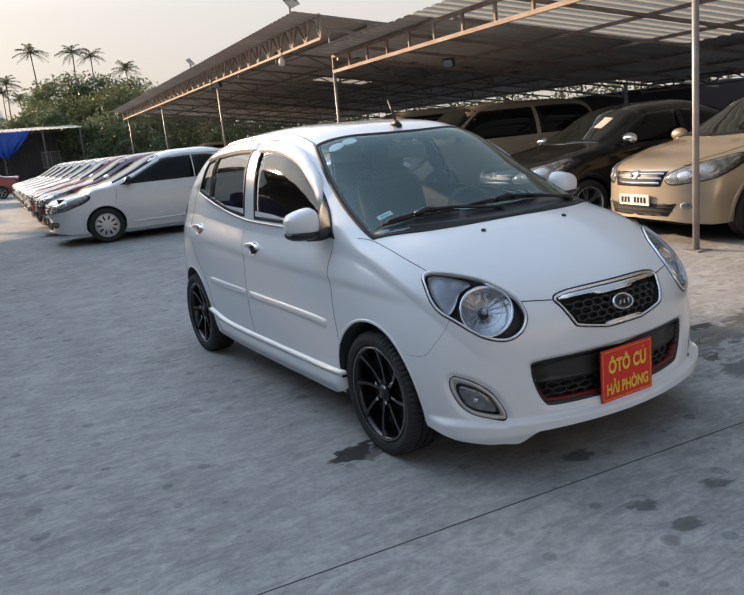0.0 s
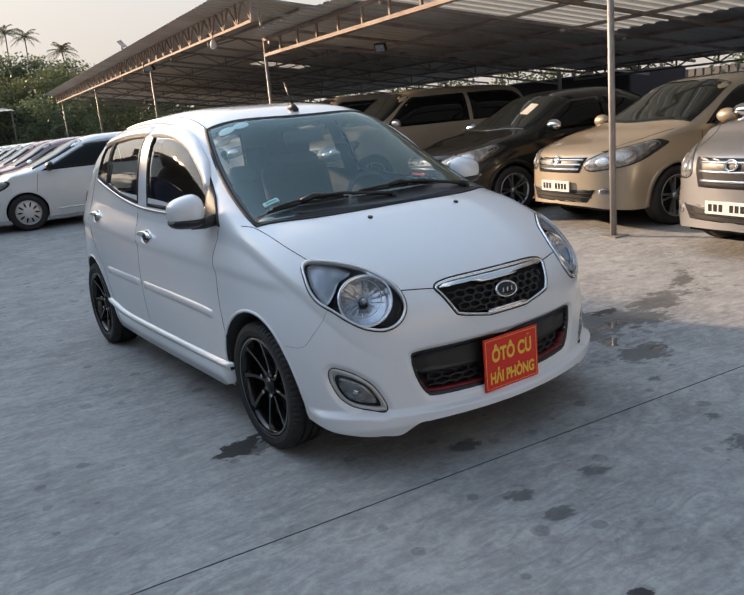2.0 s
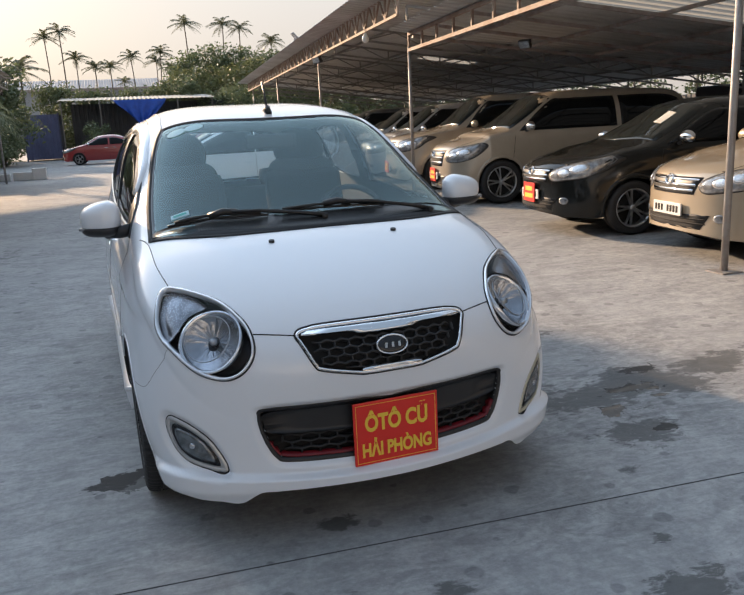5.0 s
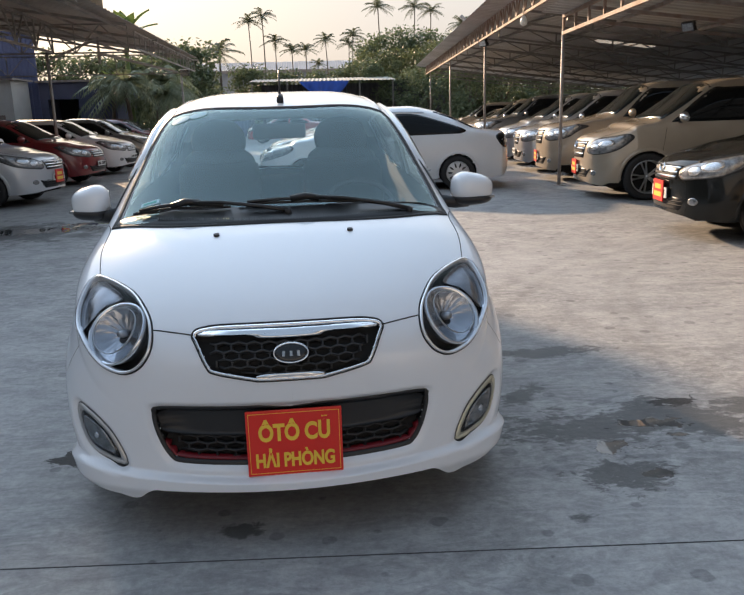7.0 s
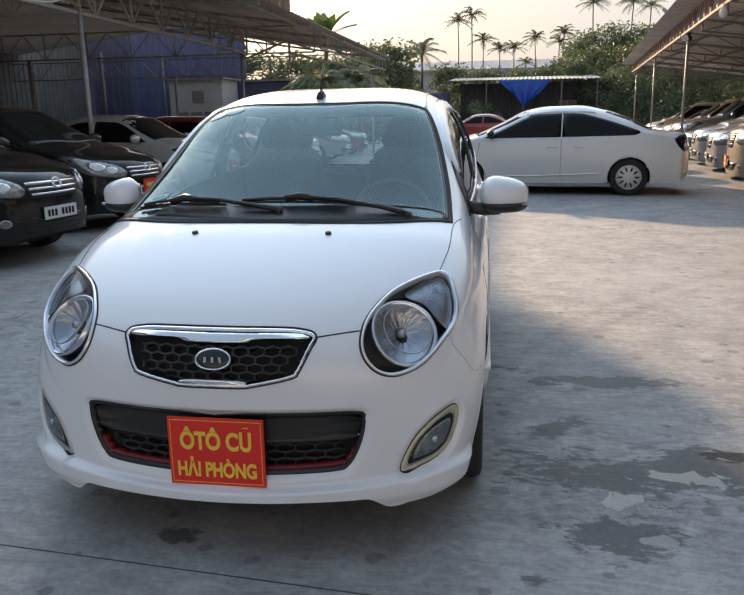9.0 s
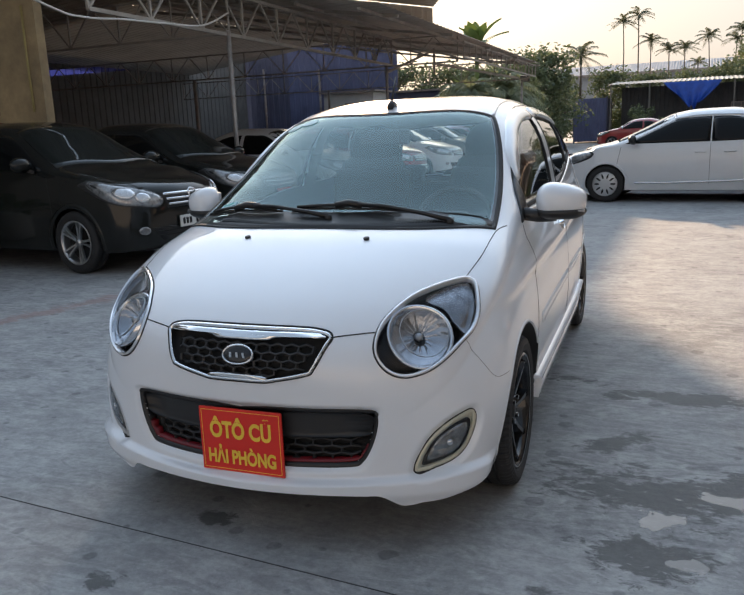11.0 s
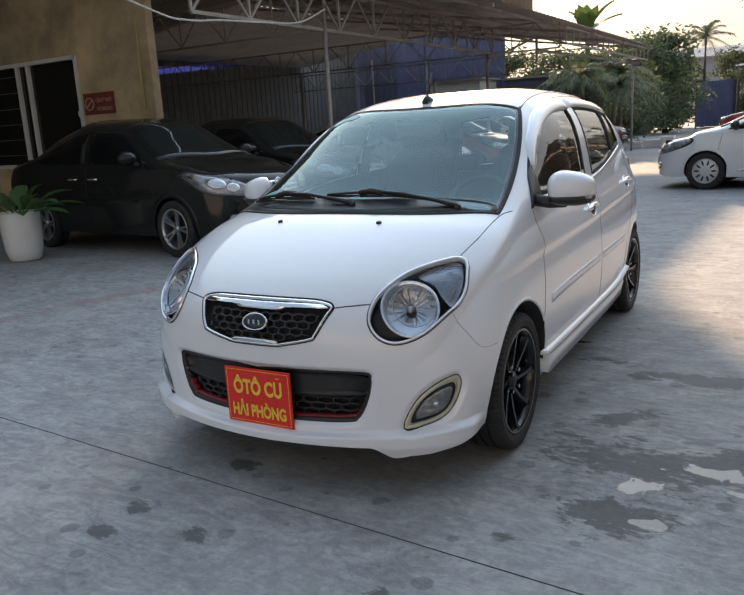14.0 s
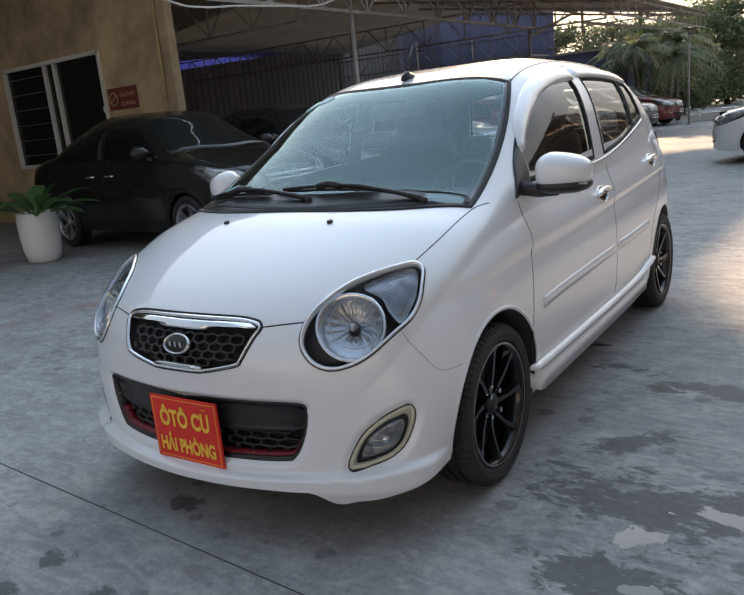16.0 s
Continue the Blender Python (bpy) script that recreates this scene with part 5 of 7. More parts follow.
far_off(tagged(tarp, "bright blue tarpaulin hung under the lean-to roof", "tarpaulin"))
for x in (-2.0, 0.6, 3.3, 6.0, 8.5):
    far_off(tagged(mesh_ob("lean_to_post", beam_bm((x, 44.7, 0), (x, 44.7, 3.4), 0.09), DARKSTEEL, smooth=False), "dark steel post of the lean-to", "post", "lean-to posts"))
WINDOWFAR = mat("dusty_pane", (0.10, 0.11, 0.12), 0.2)
fw_ = tagged(new("window_1"), "small dusty window in the far wall", "window", kind="structure")
part("pane", box_bm((6.0, 46.90, 1.2), (7.2, 46.93, 2.1)), WINDOWFAR, fw_)
for lo, hi in (((5.95, 46.88, 1.15), (6.0, 46.95, 2.15)), ((7.2, 46.88, 1.15), (7.25, 46.95, 2.15)), ((6.0, 46.88, 2.1), (7.2, 46.95, 2.15)), ((6.0, 46.88, 1.15), (7.2, 46.95, 1.2)), ((6.58, 46.88, 1.2), (6.62, 46.95, 2.1))):
    part("window_frame", box_bm(lo, hi), STEEL, fw_)
bd_ = tagged(new("blue_container"), "blue corrugated steel container beside the far wall", "container")
part("container_body", sheet_bm((-4.6, 45.0, 0.1), (-2.3, 45.0, 0.1), (-2.3, 45.0, 2.7), (-4.6, 45.0, 2.7), 0.22, 0.03), BLUEWALL, bd_)
part("container_body", box_bm((-4.6, 45.05, 0.1), (-2.3, 48, 2.7)), BLUEDARK, bd_)
part("container_frame", box_bm((-4.66, 44.97, 0), (-4.56, 45.1, 2.78)), BLUEDARK, bd_)
part("container_frame", box_bm((-2.34, 44.97, 0), (-2.24, 45.1, 2.78)), BLUEDARK, bd_)

far_off(fw_)
far_off(bd_)


# ---- plants ----
def leaf_mat(name, a, b):
    m = bpy.data.materials.new(name)
    m.use_nodes = True
    n, l = m.node_tree.nodes, m.node_tree.links
    p = n["Principled BSDF"]
    g, r = n.new("ShaderNodeNewGeometry"), n.new("ShaderNodeValToRGB")
    r.color_ramp.elements[0].color, r.color_ramp.elements[1].color = (*a, 1), (*b, 1)
    l.new(g.outputs["Random Per Island"], r.inputs[0])
    l.new(r.outputs[0], p.inputs["Base Color"])
    p.inputs["Roughness"].default_value = 0.55
    t, x = n.new("ShaderNodeBsdfTranslucent"), n.new("ShaderNodeMixShader")
    l.new(r.outputs[0], t.inputs[0])
    x.inputs[0].default_value = 0.3
    l.new(p.outputs[0], x.inputs[1])
    l.new(t.outputs[0], x.inputs[2])
    l.new(x.outputs[0], n["Material Output"].inputs[0])
    return m


# tree and palm greens are paled and greyed to stand in for distance haze
LEAF = leaf_mat("tree_leaves", (0.075, 0.105, 0.055), (0.19, 0.23, 0.12))
LEAFY = leaf_mat("yellowing_leaves", (0.08, 0.105, 0.045), (0.20, 0.22, 0.10))
BUSHLEAF = leaf_mat("bushy_palm_leaves", (0.13, 0.16, 0.09), (0.26, 0.29, 0.17))
PALMLEAF = leaf_mat("palm_leaves", (0.09, 0.105, 0.07), (0.19, 0.20, 0.12))
BANANA = leaf_mat("banana_leaves", (0.07, 0.12, 0.03), (0.20, 0.26, 0.07))
BARK = mat("bark", (0.17, 0.14, 0.11), 0.9, vary=0.4, scale=6, bump=0.6, bscale=20)


def leaf_quads(V, F, c, normal, size, rnd):
    a = Vector((rnd.gauss(0, 1), rnd.gauss(0, 1), rnd.gauss(0, 0.7))).normalized()
    b = a.cross(Vector((rnd.gauss(0, 1), rnd.gauss(0, 1), rnd.gauss(0, 1)))).normalized()
    k = len(V)
    V += [tuple(c - a * size), tuple(c + b * size * 0.42), tuple(c + a * size), tuple(c - b * size * 0.42)]
    F.append((k, k + 1, k + 2, k + 3))


def tree(h, spread, seed, clumps=26, leaves=95, leaf=0.20, material=None):
    """Tapered trunk, limbs to each clump, crown of small leaves with gaps."""
    rnd = random.Random(seed)
    t = new("tree")
    part("trunk", tube_bm([(0, 0, 0), (rnd.uniform(-0.2, 0.2), rnd.uniform(-0.2, 0.2), h * 0.3), (rnd.uniform(-0.4, 0.4), rnd.uniform(-0.4, 0.4), h * 0.62)], 0.16, 8, taper=0.06), BARK, t, "", True)
    V, F = [], []
    for k in range(clumps):
        a = rnd.uniform(0, 6.28)
        zz = rnd.uniform(0.10, 1.0)
        rad = spread * (1 - abs(zz - 0.5) * 1.1) * math.sqrt(rnd.random())
        c = Vector((rad * math.cos(a), rad * math.sin(a), h * zz))
        if k % 4 == 0:
            part("limb", tube_bm([(0, 0, h * 0.25 * (0.6 + zz)), c * 0.55 + Vector((0, 0, h * 0.18)), c], 0.045, 5, taper=0.012), BARK, t, "", True)
        cr = rnd.uniform(0.5, 1.0) * spread * 0.38
        for i in range(leaves):
            d = Vector((rnd.gauss(0, 1), rnd.gauss(0, 1), rnd.gauss(0, 0.75)))
            d = d.normalized() * cr * rnd.random() ** 0.45
            leaf_quads(V, F, c + d, None, leaf * rnd.uniform(0.6, 1.2), rnd)
    me = bpy.data.meshes.new("crown")
    me.from_pydata(V, [], F)
    me.materials.append(material or LEAF)
    o = new("crown", me)
    o.parent = t
    return t


def palm(h, seed, fronds=13, length=1.7, leaf=PALMLEAF, droop=0.48):
    """Slim ringed trunk under a head of drooping feathered fronds."""
    rnd = random.Random(seed)
    t = new("palm_tree")
    lean = rnd.uniform(-0.25, 0.25)
    top = Vector((lean, rnd.uniform(-0.2, 0.2), h))
    part("trunk", tube_bm([(0, 0, 0), (lean * 0.2, 0, h * 0.4), (lean * 0.6, 0, h * 0.75), top], 0.11, 8, taper=0.07), BARK, t, "", True)
    part("crownshaft", tube_bm([top - Vector((0, 0, 0.1)), top + Vector((0, 0, 0.55))], 0.10, 8, taper=0.05), PALMLEAF, t, "", True)
    for k in range(fronds):
        a = 6.28 * k / fronds + rnd.uniform(-0.25, 0.25)
        up = rnd.uniform(-0.25, 1.5)
        L = length * rnd.uniform(0.8, 1.15)
        V, F = [], []
        n = 16
        pts = []
        for i in range(n + 1):
            s = i / n
            rr = L * (s * math.cos(up) * (1 - 0.15 * s) + 0.25 * s * s)
            z = L * (s * math.sin(up) - droop * s * s)
            pts.append(top + Vector((rr * math.cos(a), rr * math.sin(a), 0.45 + z)))
        side = Vector((-math.sin(a), math.cos(a), 0))
        for i in range(1, n + 1):
            p, d = pts[i], (pts[i] - pts[i - 1]).normalized()
            w = 0.36 * L / 1.7 * math.sin(math.pi * (0.12 + 0.8 * i / n))
            for sg in (1, -1):
                q = p + side * sg * w + d * 0.18 - Vector((0, 0, 0.16 + 0.1 * rnd.random()))
                j = len(V)
                V += [tuple(p - d * 0.05), tuple(p + d * 0.05), tuple(q)]
                F.append((j, j + 1, j + 2))
        for i in range(n):
            j = len(V)
            V += [tuple(pts[i] + side * 0.02), tuple(pts[i + 1] + side * 0.015), tuple(pts[i + 1] - side * 0.015), tuple(pts[i] - side * 0.02)]
            F.append((j, j + 1, j + 2, j + 3))
        me = bpy.data.meshes.new("frond")
        me.from_pydata(V, [], F)
        me.materials.append(leaf)
        o = new("frond", me)
        o.parent = t
    return t


def put(proto, places, label, category, group):
    for x, y, s, rz in places:
        c = copy_thing(proto, pose(x, y, 0, 0, 0, rz))
        c.scale = (s, s, s)
        tagged(c, label, category, group)
    for o in list(proto.children_recursive) + [proto]:
        bpy.data.objects.remove(o)


PL = "slender areca palm with a tuft of drooping fronds"
put(palm(15.2, 1, 22, 2.0), [(-4.1, 115, 1.0, 10), (-6.1, 115, 0.95, 80), (12.7, 115, 1.06, 40), (17.6, 115, 1.05, 200), (20.2, 115, 1.02, 300)], PL, "palm", "palms")
put(palm(11.7, 2, 22, 1.95), [(-2.7, 115, 1.0, 30), (4.95, 115, 1.0, 120), (7.9, 115, 0.95, 0), (24.9, 115, 1.15, 70), (8.5, 113, 1.03, 250)], PL, "palm", "palms")
put(palm(10.4, 3, 20, 1.85), [(-0.1, 115, 1.0, 0), (1.8, 115, 1.0, 90), (3.4, 117, 0.82, 180), (9.9, 112, 0.95, 33)], PL, "palm", "palms")
put(palm(2.5, 4, 30, 1.6, BUSHLEAF, 0.7), [(-4.6, 30.2, 0.92, 0), (-3.4, 31.0, 0.80, 50), (-5.6, 31.2, 0.9, 200), (-4.1, 32.6, 1.0, 120)], "bushy palm with long arching fronds", "palm", "bushy palms")
put(palm(5.6, 5, 18, 1.9), [(-4.3, 58, 1.0, 20), (-6.6, 60, 0.75, 140)], "bushy palm rising over the far trees", "palm", "bushy palms")
TL = "leafy green tree behind the yard wall"
put(tree(8.7, 3.2, 11, 56, 120, 0.18), [(8.8, 75, 0.98, 0), (11.4, 76, 1.06, 60), (14.0, 74, 1.0, 130), (16.6, 75, 0.97, 210), (20.0, 74, 0.9, 20), (24.0, 72, 0.95, 70), (28.0, 70, 1.0, 160)], TL, "tree", "trees")
put(tree(7.0, 2.9, 12, 46, 120, 0.17, LEAFY), [(7.6, 68, 0.95, 30), (10.2, 66, 0.95, 100), (12.6, 64, 1.0, 0), (15.2, 63, 0.95, 240), (18.5, 62, 0.95, 170)], "tree with yellowing leaves behind the wall", "tree", "trees")
put(tree(4.6, 2.4, 13, 40, 120, 0.14), [(-4.7, 47, 1.15, 0), (-5.6, 45, 0.98, 90), (-6.9, 46, 1.0, 10), (-6.4, 50, 1.2, 200), (-8.6, 48, 1.0, 40), (-4.4, 36, 0.72, 130), (-6.2, 37, 0.85, 10), (-8.0, 38, 0.9, 170), (-10.5, 39, 0.95, 300), (-6.0, 58, 1.0, 70), (-8.2, 58, 1.05, 20), (-2.4, 60, 1.05, 0), (0.0, 61, 0.98, 15), (2.4, 61, 0.98, 75), (4.8, 61, 1.0, 145), (6.6, 60, 1.1, 45)], "low leafy tree at the edge of the yard", "tree", "trees")
put(tree(4.0, 2.5, 16, 40, 120, 0.13), [(8.9, 56, 1.0, 0), (10.6, 53, 1.1, 70), (12.6, 50, 1.1, 150), (15.0, 51, 1.1, 220), (17.6, 49, 1.15, 30), (20.5, 47, 1.15, 100), (23.0, 43, 1.1, 300)], "dark leafy tree beyond the canopy's end", "tree", "trees")
put(tree(8.5, 3.4, 14), [(24.5, 30, 0.55, 40), (24.5, 26, 0.55, 10), (24.5, 22, 0.55, 130), (25, 18, 0.5, 60), (24, 14, 0.5, 200), (25, 10.5, 0.48, 270), (24.5, 7, 0.5, 300), (25, 3.5, 0.5, 150), (24, 0, 0.5, 30), (24, 37, 0.6, 80), (24.3, 33.5, 0.6, 220), (24.5, -4, 0.5, 110), (24.5, -8, 0.5, 10)], "tall leafy tree behind the canopy", "tree", "trees")
put(tree(2.1, 1.25, 15, 26, 150, 0.09), [(0.35, 51.8, 1.05, 0)], "round clipped shrub before the far wall", "shrub", "")


def banana(h, seed):
    rnd = random.Random(seed)
    t = new("banana_plant")
    part("stem", tube_bm([(0, 0, 0), (0, 0, h * 0.55)], 0.13, 8, taper=0.08), BANANA, t, "", True)
    for k in range(9):
        a, up, L = 6.28 * k / 9 + rnd.uniform(-0.3, 0.3), rnd.uniform(0.6, 1.35), rnd.uniform(1.3, 1.9)
        side = Vector((-math.sin(a), math.cos(a), 0))
        bm = bmesh.new()
        prev = None
        for i in range(9):
            s = i / 8
            rr, z = L * s * math.cos(up) + 0.3 * s * s, L * (s * math.sin(up) - 0.28 * s * s)
            p = Vector((rr * math.cos(a), rr * math.sin(a), h * 0.5 + z))
            w = 0.30 * math.sin(math.pi * min(1, 0.08 + 0.92 * s)) * rnd.uniform(0.75, 1.1)
            row = [bm.verts.new(p - side * w + Vector((0, 0, 0.06))), bm.verts.new(p), bm.verts.new(p + side * w + Vector((0, 0, 0.06)))]
            if prev:
                bm.faces.new((prev[0], prev[1], row[1], row[0]))
                bm.faces.new((prev[1], prev[2], row[2], row[1]))
            prev = row
        part("banana_leaf", bm, BANANA, t, "", True)
    return t


put(banana(8.8, 5), [(-4.85, 31.4, 1.0, 0), (-5.9, 33.5, 0.64, 80), (0.6, 59, 0.57, 40), (2.6, 59, 0.56, 10), (4.6, 59.5, 0.57, 120), (-0.8, 59.5, 0.56, 200)], "banana plant with broad torn leaves", "banana plant", "banana plants")

# potted plant by the office
pot = tagged(mesh_ob("potted_plant", lathe_bm([(0.001, 0.0), (0.13, 0.0), (0.160, 0.02), (0.190, 0.12), (0.205, 0.28), (0.208, 0.42), (0.198, 0.51), (0.188, 0.525), (0.178, 0.515), (0.182, 0.44), (0.001, 0.44)], 36, "Z"), mat("white_glazed_pot", (0.78, 0.78, 0.76), 0.3, coat=0.4, vary=0.06)), "tall white glazed pot with a broad-leaved green plant", "plant pot")
pot.location = (-4.14, 5.35, 0)
pot.scale = (1.1, 1.1, 1.1)
part("soil", lathe_bm([(0.178, 0.445), (0.001, 0.455)], 24, "Z"), mat("potting_soil", (0.05, 0.035, 0.025), 0.95), pot)
POTLEAF = leaf_mat("houseplant_leaves", (0.035, 0.09, 0.025), (0.12, 0.22, 0.06))
rnd = random.Random(8)
for k in range(20):
    a, up, L = 6.28 * k / 20 * 2.62, rnd.uniform(0.5, 1.45), rnd.uniform(0.46, 0.72)
    side = Vector((-math.sin(a), math.cos(a), 0))
    bm = bmesh.new()
    prev = None
    for i in range(10):
        s = i / 9
        rr, z = L * s * math.cos(up) + 0.10 * s * s, L * (s * math.sin(up) - 0.42 * s * s)
        p = Vector((rr * math.cos(a) + 0.05 * math.cos(a), rr * math.sin(a) + 0.05 * math.sin(a), 0.45 + z))
        w = 0.008 if s < 0.3 else 0.075 * max(0.0, math.sin(math.pi * (s - 0.28) / 0.72)) ** 0.7 + 0.004
        row = [bm.verts.new(p - side * w + Vector((0, 0, w * 0.3))), bm.verts.new(p), bm.verts.new(p + side * w + Vector((0, 0, w * 0.3)))]
        if prev:
            bm.faces.new((prev[0], prev[1], row[1], row[0]))
            bm.faces.new((prev[1], prev[2], row[2], row[1]))
        prev = row
    part("leaf", bm, POTLEAF, pot, "", True)

# ---- office wall: sliding window, notice, conduit ----
WHITEFRAME = mat("white_window_frame", (0.62, 0.62, 0.60), 0.45, vary=0.1)
NIGHT = mat("dark_pane", (0.014, 0.015, 0.014), 0.06, spec=0.6)
win = tagged(new("window_2"), "white-framed sliding window with bars in the yellow wall", "window", kind="structure")
part("backing", box_bm((WX0 - 0.1, 8.26, WZ0 - 0.1), (WX1 + 0.1, 8.30, WZ1 + 0.1)), DARKWALL, win)
for lo, hi in (((WX0, 7.97, WZ1 - 0.06), (WX1, 8.08, WZ1)), ((WX0, 7.97, WZ0), (WX1, 8.08, WZ0 + 0.06)), ((WX0, 7.97, WZ0), (WX0 + 0.06, 8.08, WZ1)), ((WX1 - 0.06, 7.97, WZ0), (WX1, 8.08, WZ1)), ((-7.66, 7.98, WZ0), (-7.59, 8.07, WZ1)), ((-7.38, 7.98, WZ0), (-7.31, 8.07, WZ1))):
    part("window_frame", box_bm(lo, hi, 0.006), WHITEFRAME, win)
part("pane", box_bm((WX0 + 0.05, 8.03, WZ0 + 0.05), (WX1 - 0.05, 8.04, WZ1 - 0.05)), NIGHT, win)
for z in np.linspace(WZ0 + 0.22, WZ1 - 0.2, 6):
    part("bar", beam_bm((WX0 + 0.06, 8.01, z), (-7.66, 8.01, z), 0.006), STEEL, win)
NOTICE = mat("notice_red", (0.17, 0.035, 0.025), 0.5, vary=0.15, scale=6)
NOTICEW = mat("notice_faded", (0.40, 0.27, 0.22), 0.6)
sign = tagged(mesh_ob("notice_board", box_bm((-6.05, 7.985, 1.73), (-5.36, 7.998, 2.05)), NOTICE, smooth=False), "faded dark red no smoking notice on the wall", "sign")
part("symbol", tube_bm([(-5.92 + 0.09 * math.cos(a), 7.98, 1.89 + 0.09 * math.sin(a)) for a in np.linspace(0, 6.28, 25)[:-1]], 0.010, 6, closed=True), NOTICEW, sign)
part("symbol", beam_bm((-5.99, 7.98, 1.83), (-5.85, 7.98, 1.95), 0.014), NOTICEW, sign)
nf = Matrix(((1, 0, 0, 0), (0, 0, -1, 0), (0, 1, 0, 0), (0, 0, 0, 1)))
text_ob("lettering", "C\u1ea4M H\u00daT THU\u1ed0C", 0.36, 0.085, NOTICEW, sign, Matrix.Translation((-5.59, 7.983, 1.95)) @ nf, 0.0)
text_ob("lettering", "NO SMOKING", 0.34, 0.06, NOTICEW, sign, Matrix.Translation((-5.59, 7.983, 1.81)) @ nf, 0.0)
tagged(mesh_ob("conduit", tube_bm([(-4.70, 7.97, 1.75), (-4.71, 7.97, 2.4), (-4.70, 7.97, 3.1)], 0.016, 8), mat("old_conduit", (0.42, 0.36, 0.16), 0.5)), "yellowish plastic conduit on the wall", "pipe")
tagged(mesh_ob("wall_box", box_bm((-6.19, 7.96, 1.72), (-6.13, 7.998, 1.80), 0.003), WHITEFRAME), "small white switch box on the wall", "switch")

# ---- workshop side ----
cab = tagged(new("utility_cabinet"), "pale grey metal workshop cabin with small vents", "cabin")
CABIN = mat("pale_grey_cladding", (0.62, 0.62, 0.60), 0.6, vary=0.15, scale=2)
part("cabin_body", box_bm((-11.2, 30.0, 0), (-8.9, 31.8, 2.98)), CABIN, cab)
for x in (-10.9, -10.3, -9.7):
    part("vent", box_bm((x, 29.97, 1.2), (x + 0.46, 30.0, 1.7)), STEEL, cab)
part("vent", box_bm((-10.2, 29.97, 2.05), (-9.7, 30.0, 2.55)), STEEL, cab)
part("cabin_roof", box_bm((-11.35, 29.85, 2.98), (-8.75, 31.95, 3.05)), STEEL, cab)
for x, z in ((-19, 4.2), (-15.3, 4.4), (-12.4, 4.2)):
    ob = mesh_ob("downpipe", tube_bm([(x, 32.08, 0), (x, 32.08, z)], 0.05, 8), STEEL)
    tagged(ob, "grey downpipe on the blue wall", "pipe", "downpipes")

FOAM = mat("white_foam", (0.78, 0.78, 0.76), 0.8, vary=0.1, scale=8, bump=0.3, bscale=30)
for x, y, w, h in ((-1.25, 28.9, 0.45, 0.36), (-1.8, 29.1, 0.62, 0.24), (-2.4, 29.2, 0.34, 0.2)):
    fb_ = mesh_ob("foam_box", box_bm((x - w / 2, y - 0.2, 0), (x + w / 2, y + 0.2, h), 0.03), FOAM, smooth=False)
    part("lid", box_bm((x - w / 2 - 0.01, y - 0.21, h), (x + w / 2 + 0.01, y + 0.21, h + 0.04), 0.01), FOAM, fb_)
    tagged(fb_, "white foam box on the ground beyond the shed", "box", "foam boxes")

# ---- lamps and fittings ----
BULB = mat("lamp_glass_white", (0.75, 0.75, 0.72), 0.3)


def floodlight(m, label):
    f = tagged(new("floodlight"), label, "floodlight", "floodlights")
    f.matrix_basis = m
    part("lamp_case", box_bm((-0.16, -0.05, -0.11), (0.16, 0.05, 0.11), 0.015), BLACK, f)
    part("lamp_glass", box_bm((-0.13, -0.058, -0.085), (0.13, -0.05, 0.085)), LAMP, f)
    part("bracket", tube_bm([(-0.17, 0, 0), (-0.17, 0.1, 0.08), (0.17, 0.1, 0.08), (0.17, 0, 0)], 0.012, 6), STEEL, f)


floodlight(pose(-2.0, 27.15, 2.92, 20, 0, -20), "black floodlight on the shed's far post")
floodlight(Matrix.Translation(rp(1.4, 6.7, 2.5)) @ pose(0, 0, 0, 25, 0, -60) @ Matrix.Diagonal((0.65, 0.65, 0.65, 1)), "black floodlight under the near canopy")
floodlight(Matrix.Translation(rp(-0.1, 17.5, 3.28)) @ pose(0, 0, 0, 25, 0, -60), "black floodlight on the canopy truss")
bulb = tagged(mesh_ob("hanging_bulb", lathe_bm([(0.001, -0.14), (0.06, -0.11), (0.075, -0.05), (0.05, 0.02), (0.03, 0.06), (0.001, 0.07)], 16, "Z"), BULB), "white bulb lamp hanging under the truss", "lamp")
bulb.location = rp(-0.25, 10.9, 3.14)
part("flex", tube_bm([(0, 0, 0.06), (0, 0, 0.2)], 0.01, 6), BLACK, bulb)
PANEL = mat("solar_panel", (0.30, 0.32, 0.36), 0.2, 0.3)
for v, s in ((9.2, 1.0), (18.6, 0.8)):
    sp_ = tagged(new("solar_lamp"), "small solar panel lamp on the canopy edge", "solar lamp", "solar lamps")
    sp_.matrix_basis = Matrix.Translation(rp(-0.55, v, far_z(v) + 0.46))
    part("pole", tube_bm([(0, 0, 0), (0, 0, 0.25 * s)], 0.02, 8), STEEL, sp_)
    bm = box_bm((-0.16 * s, -0.22 * s, 0), (0.16 * s, 0.22 * s, 0.03), 0.004)
    bmesh.ops.transform(bm, matrix=Matrix.Translation((0, 0, 0.33 * s)) @ Matrix.Rotation(radians(48), 4, "Y"), verts=bm.verts)
    part("panel", bm, PANEL, sp_)

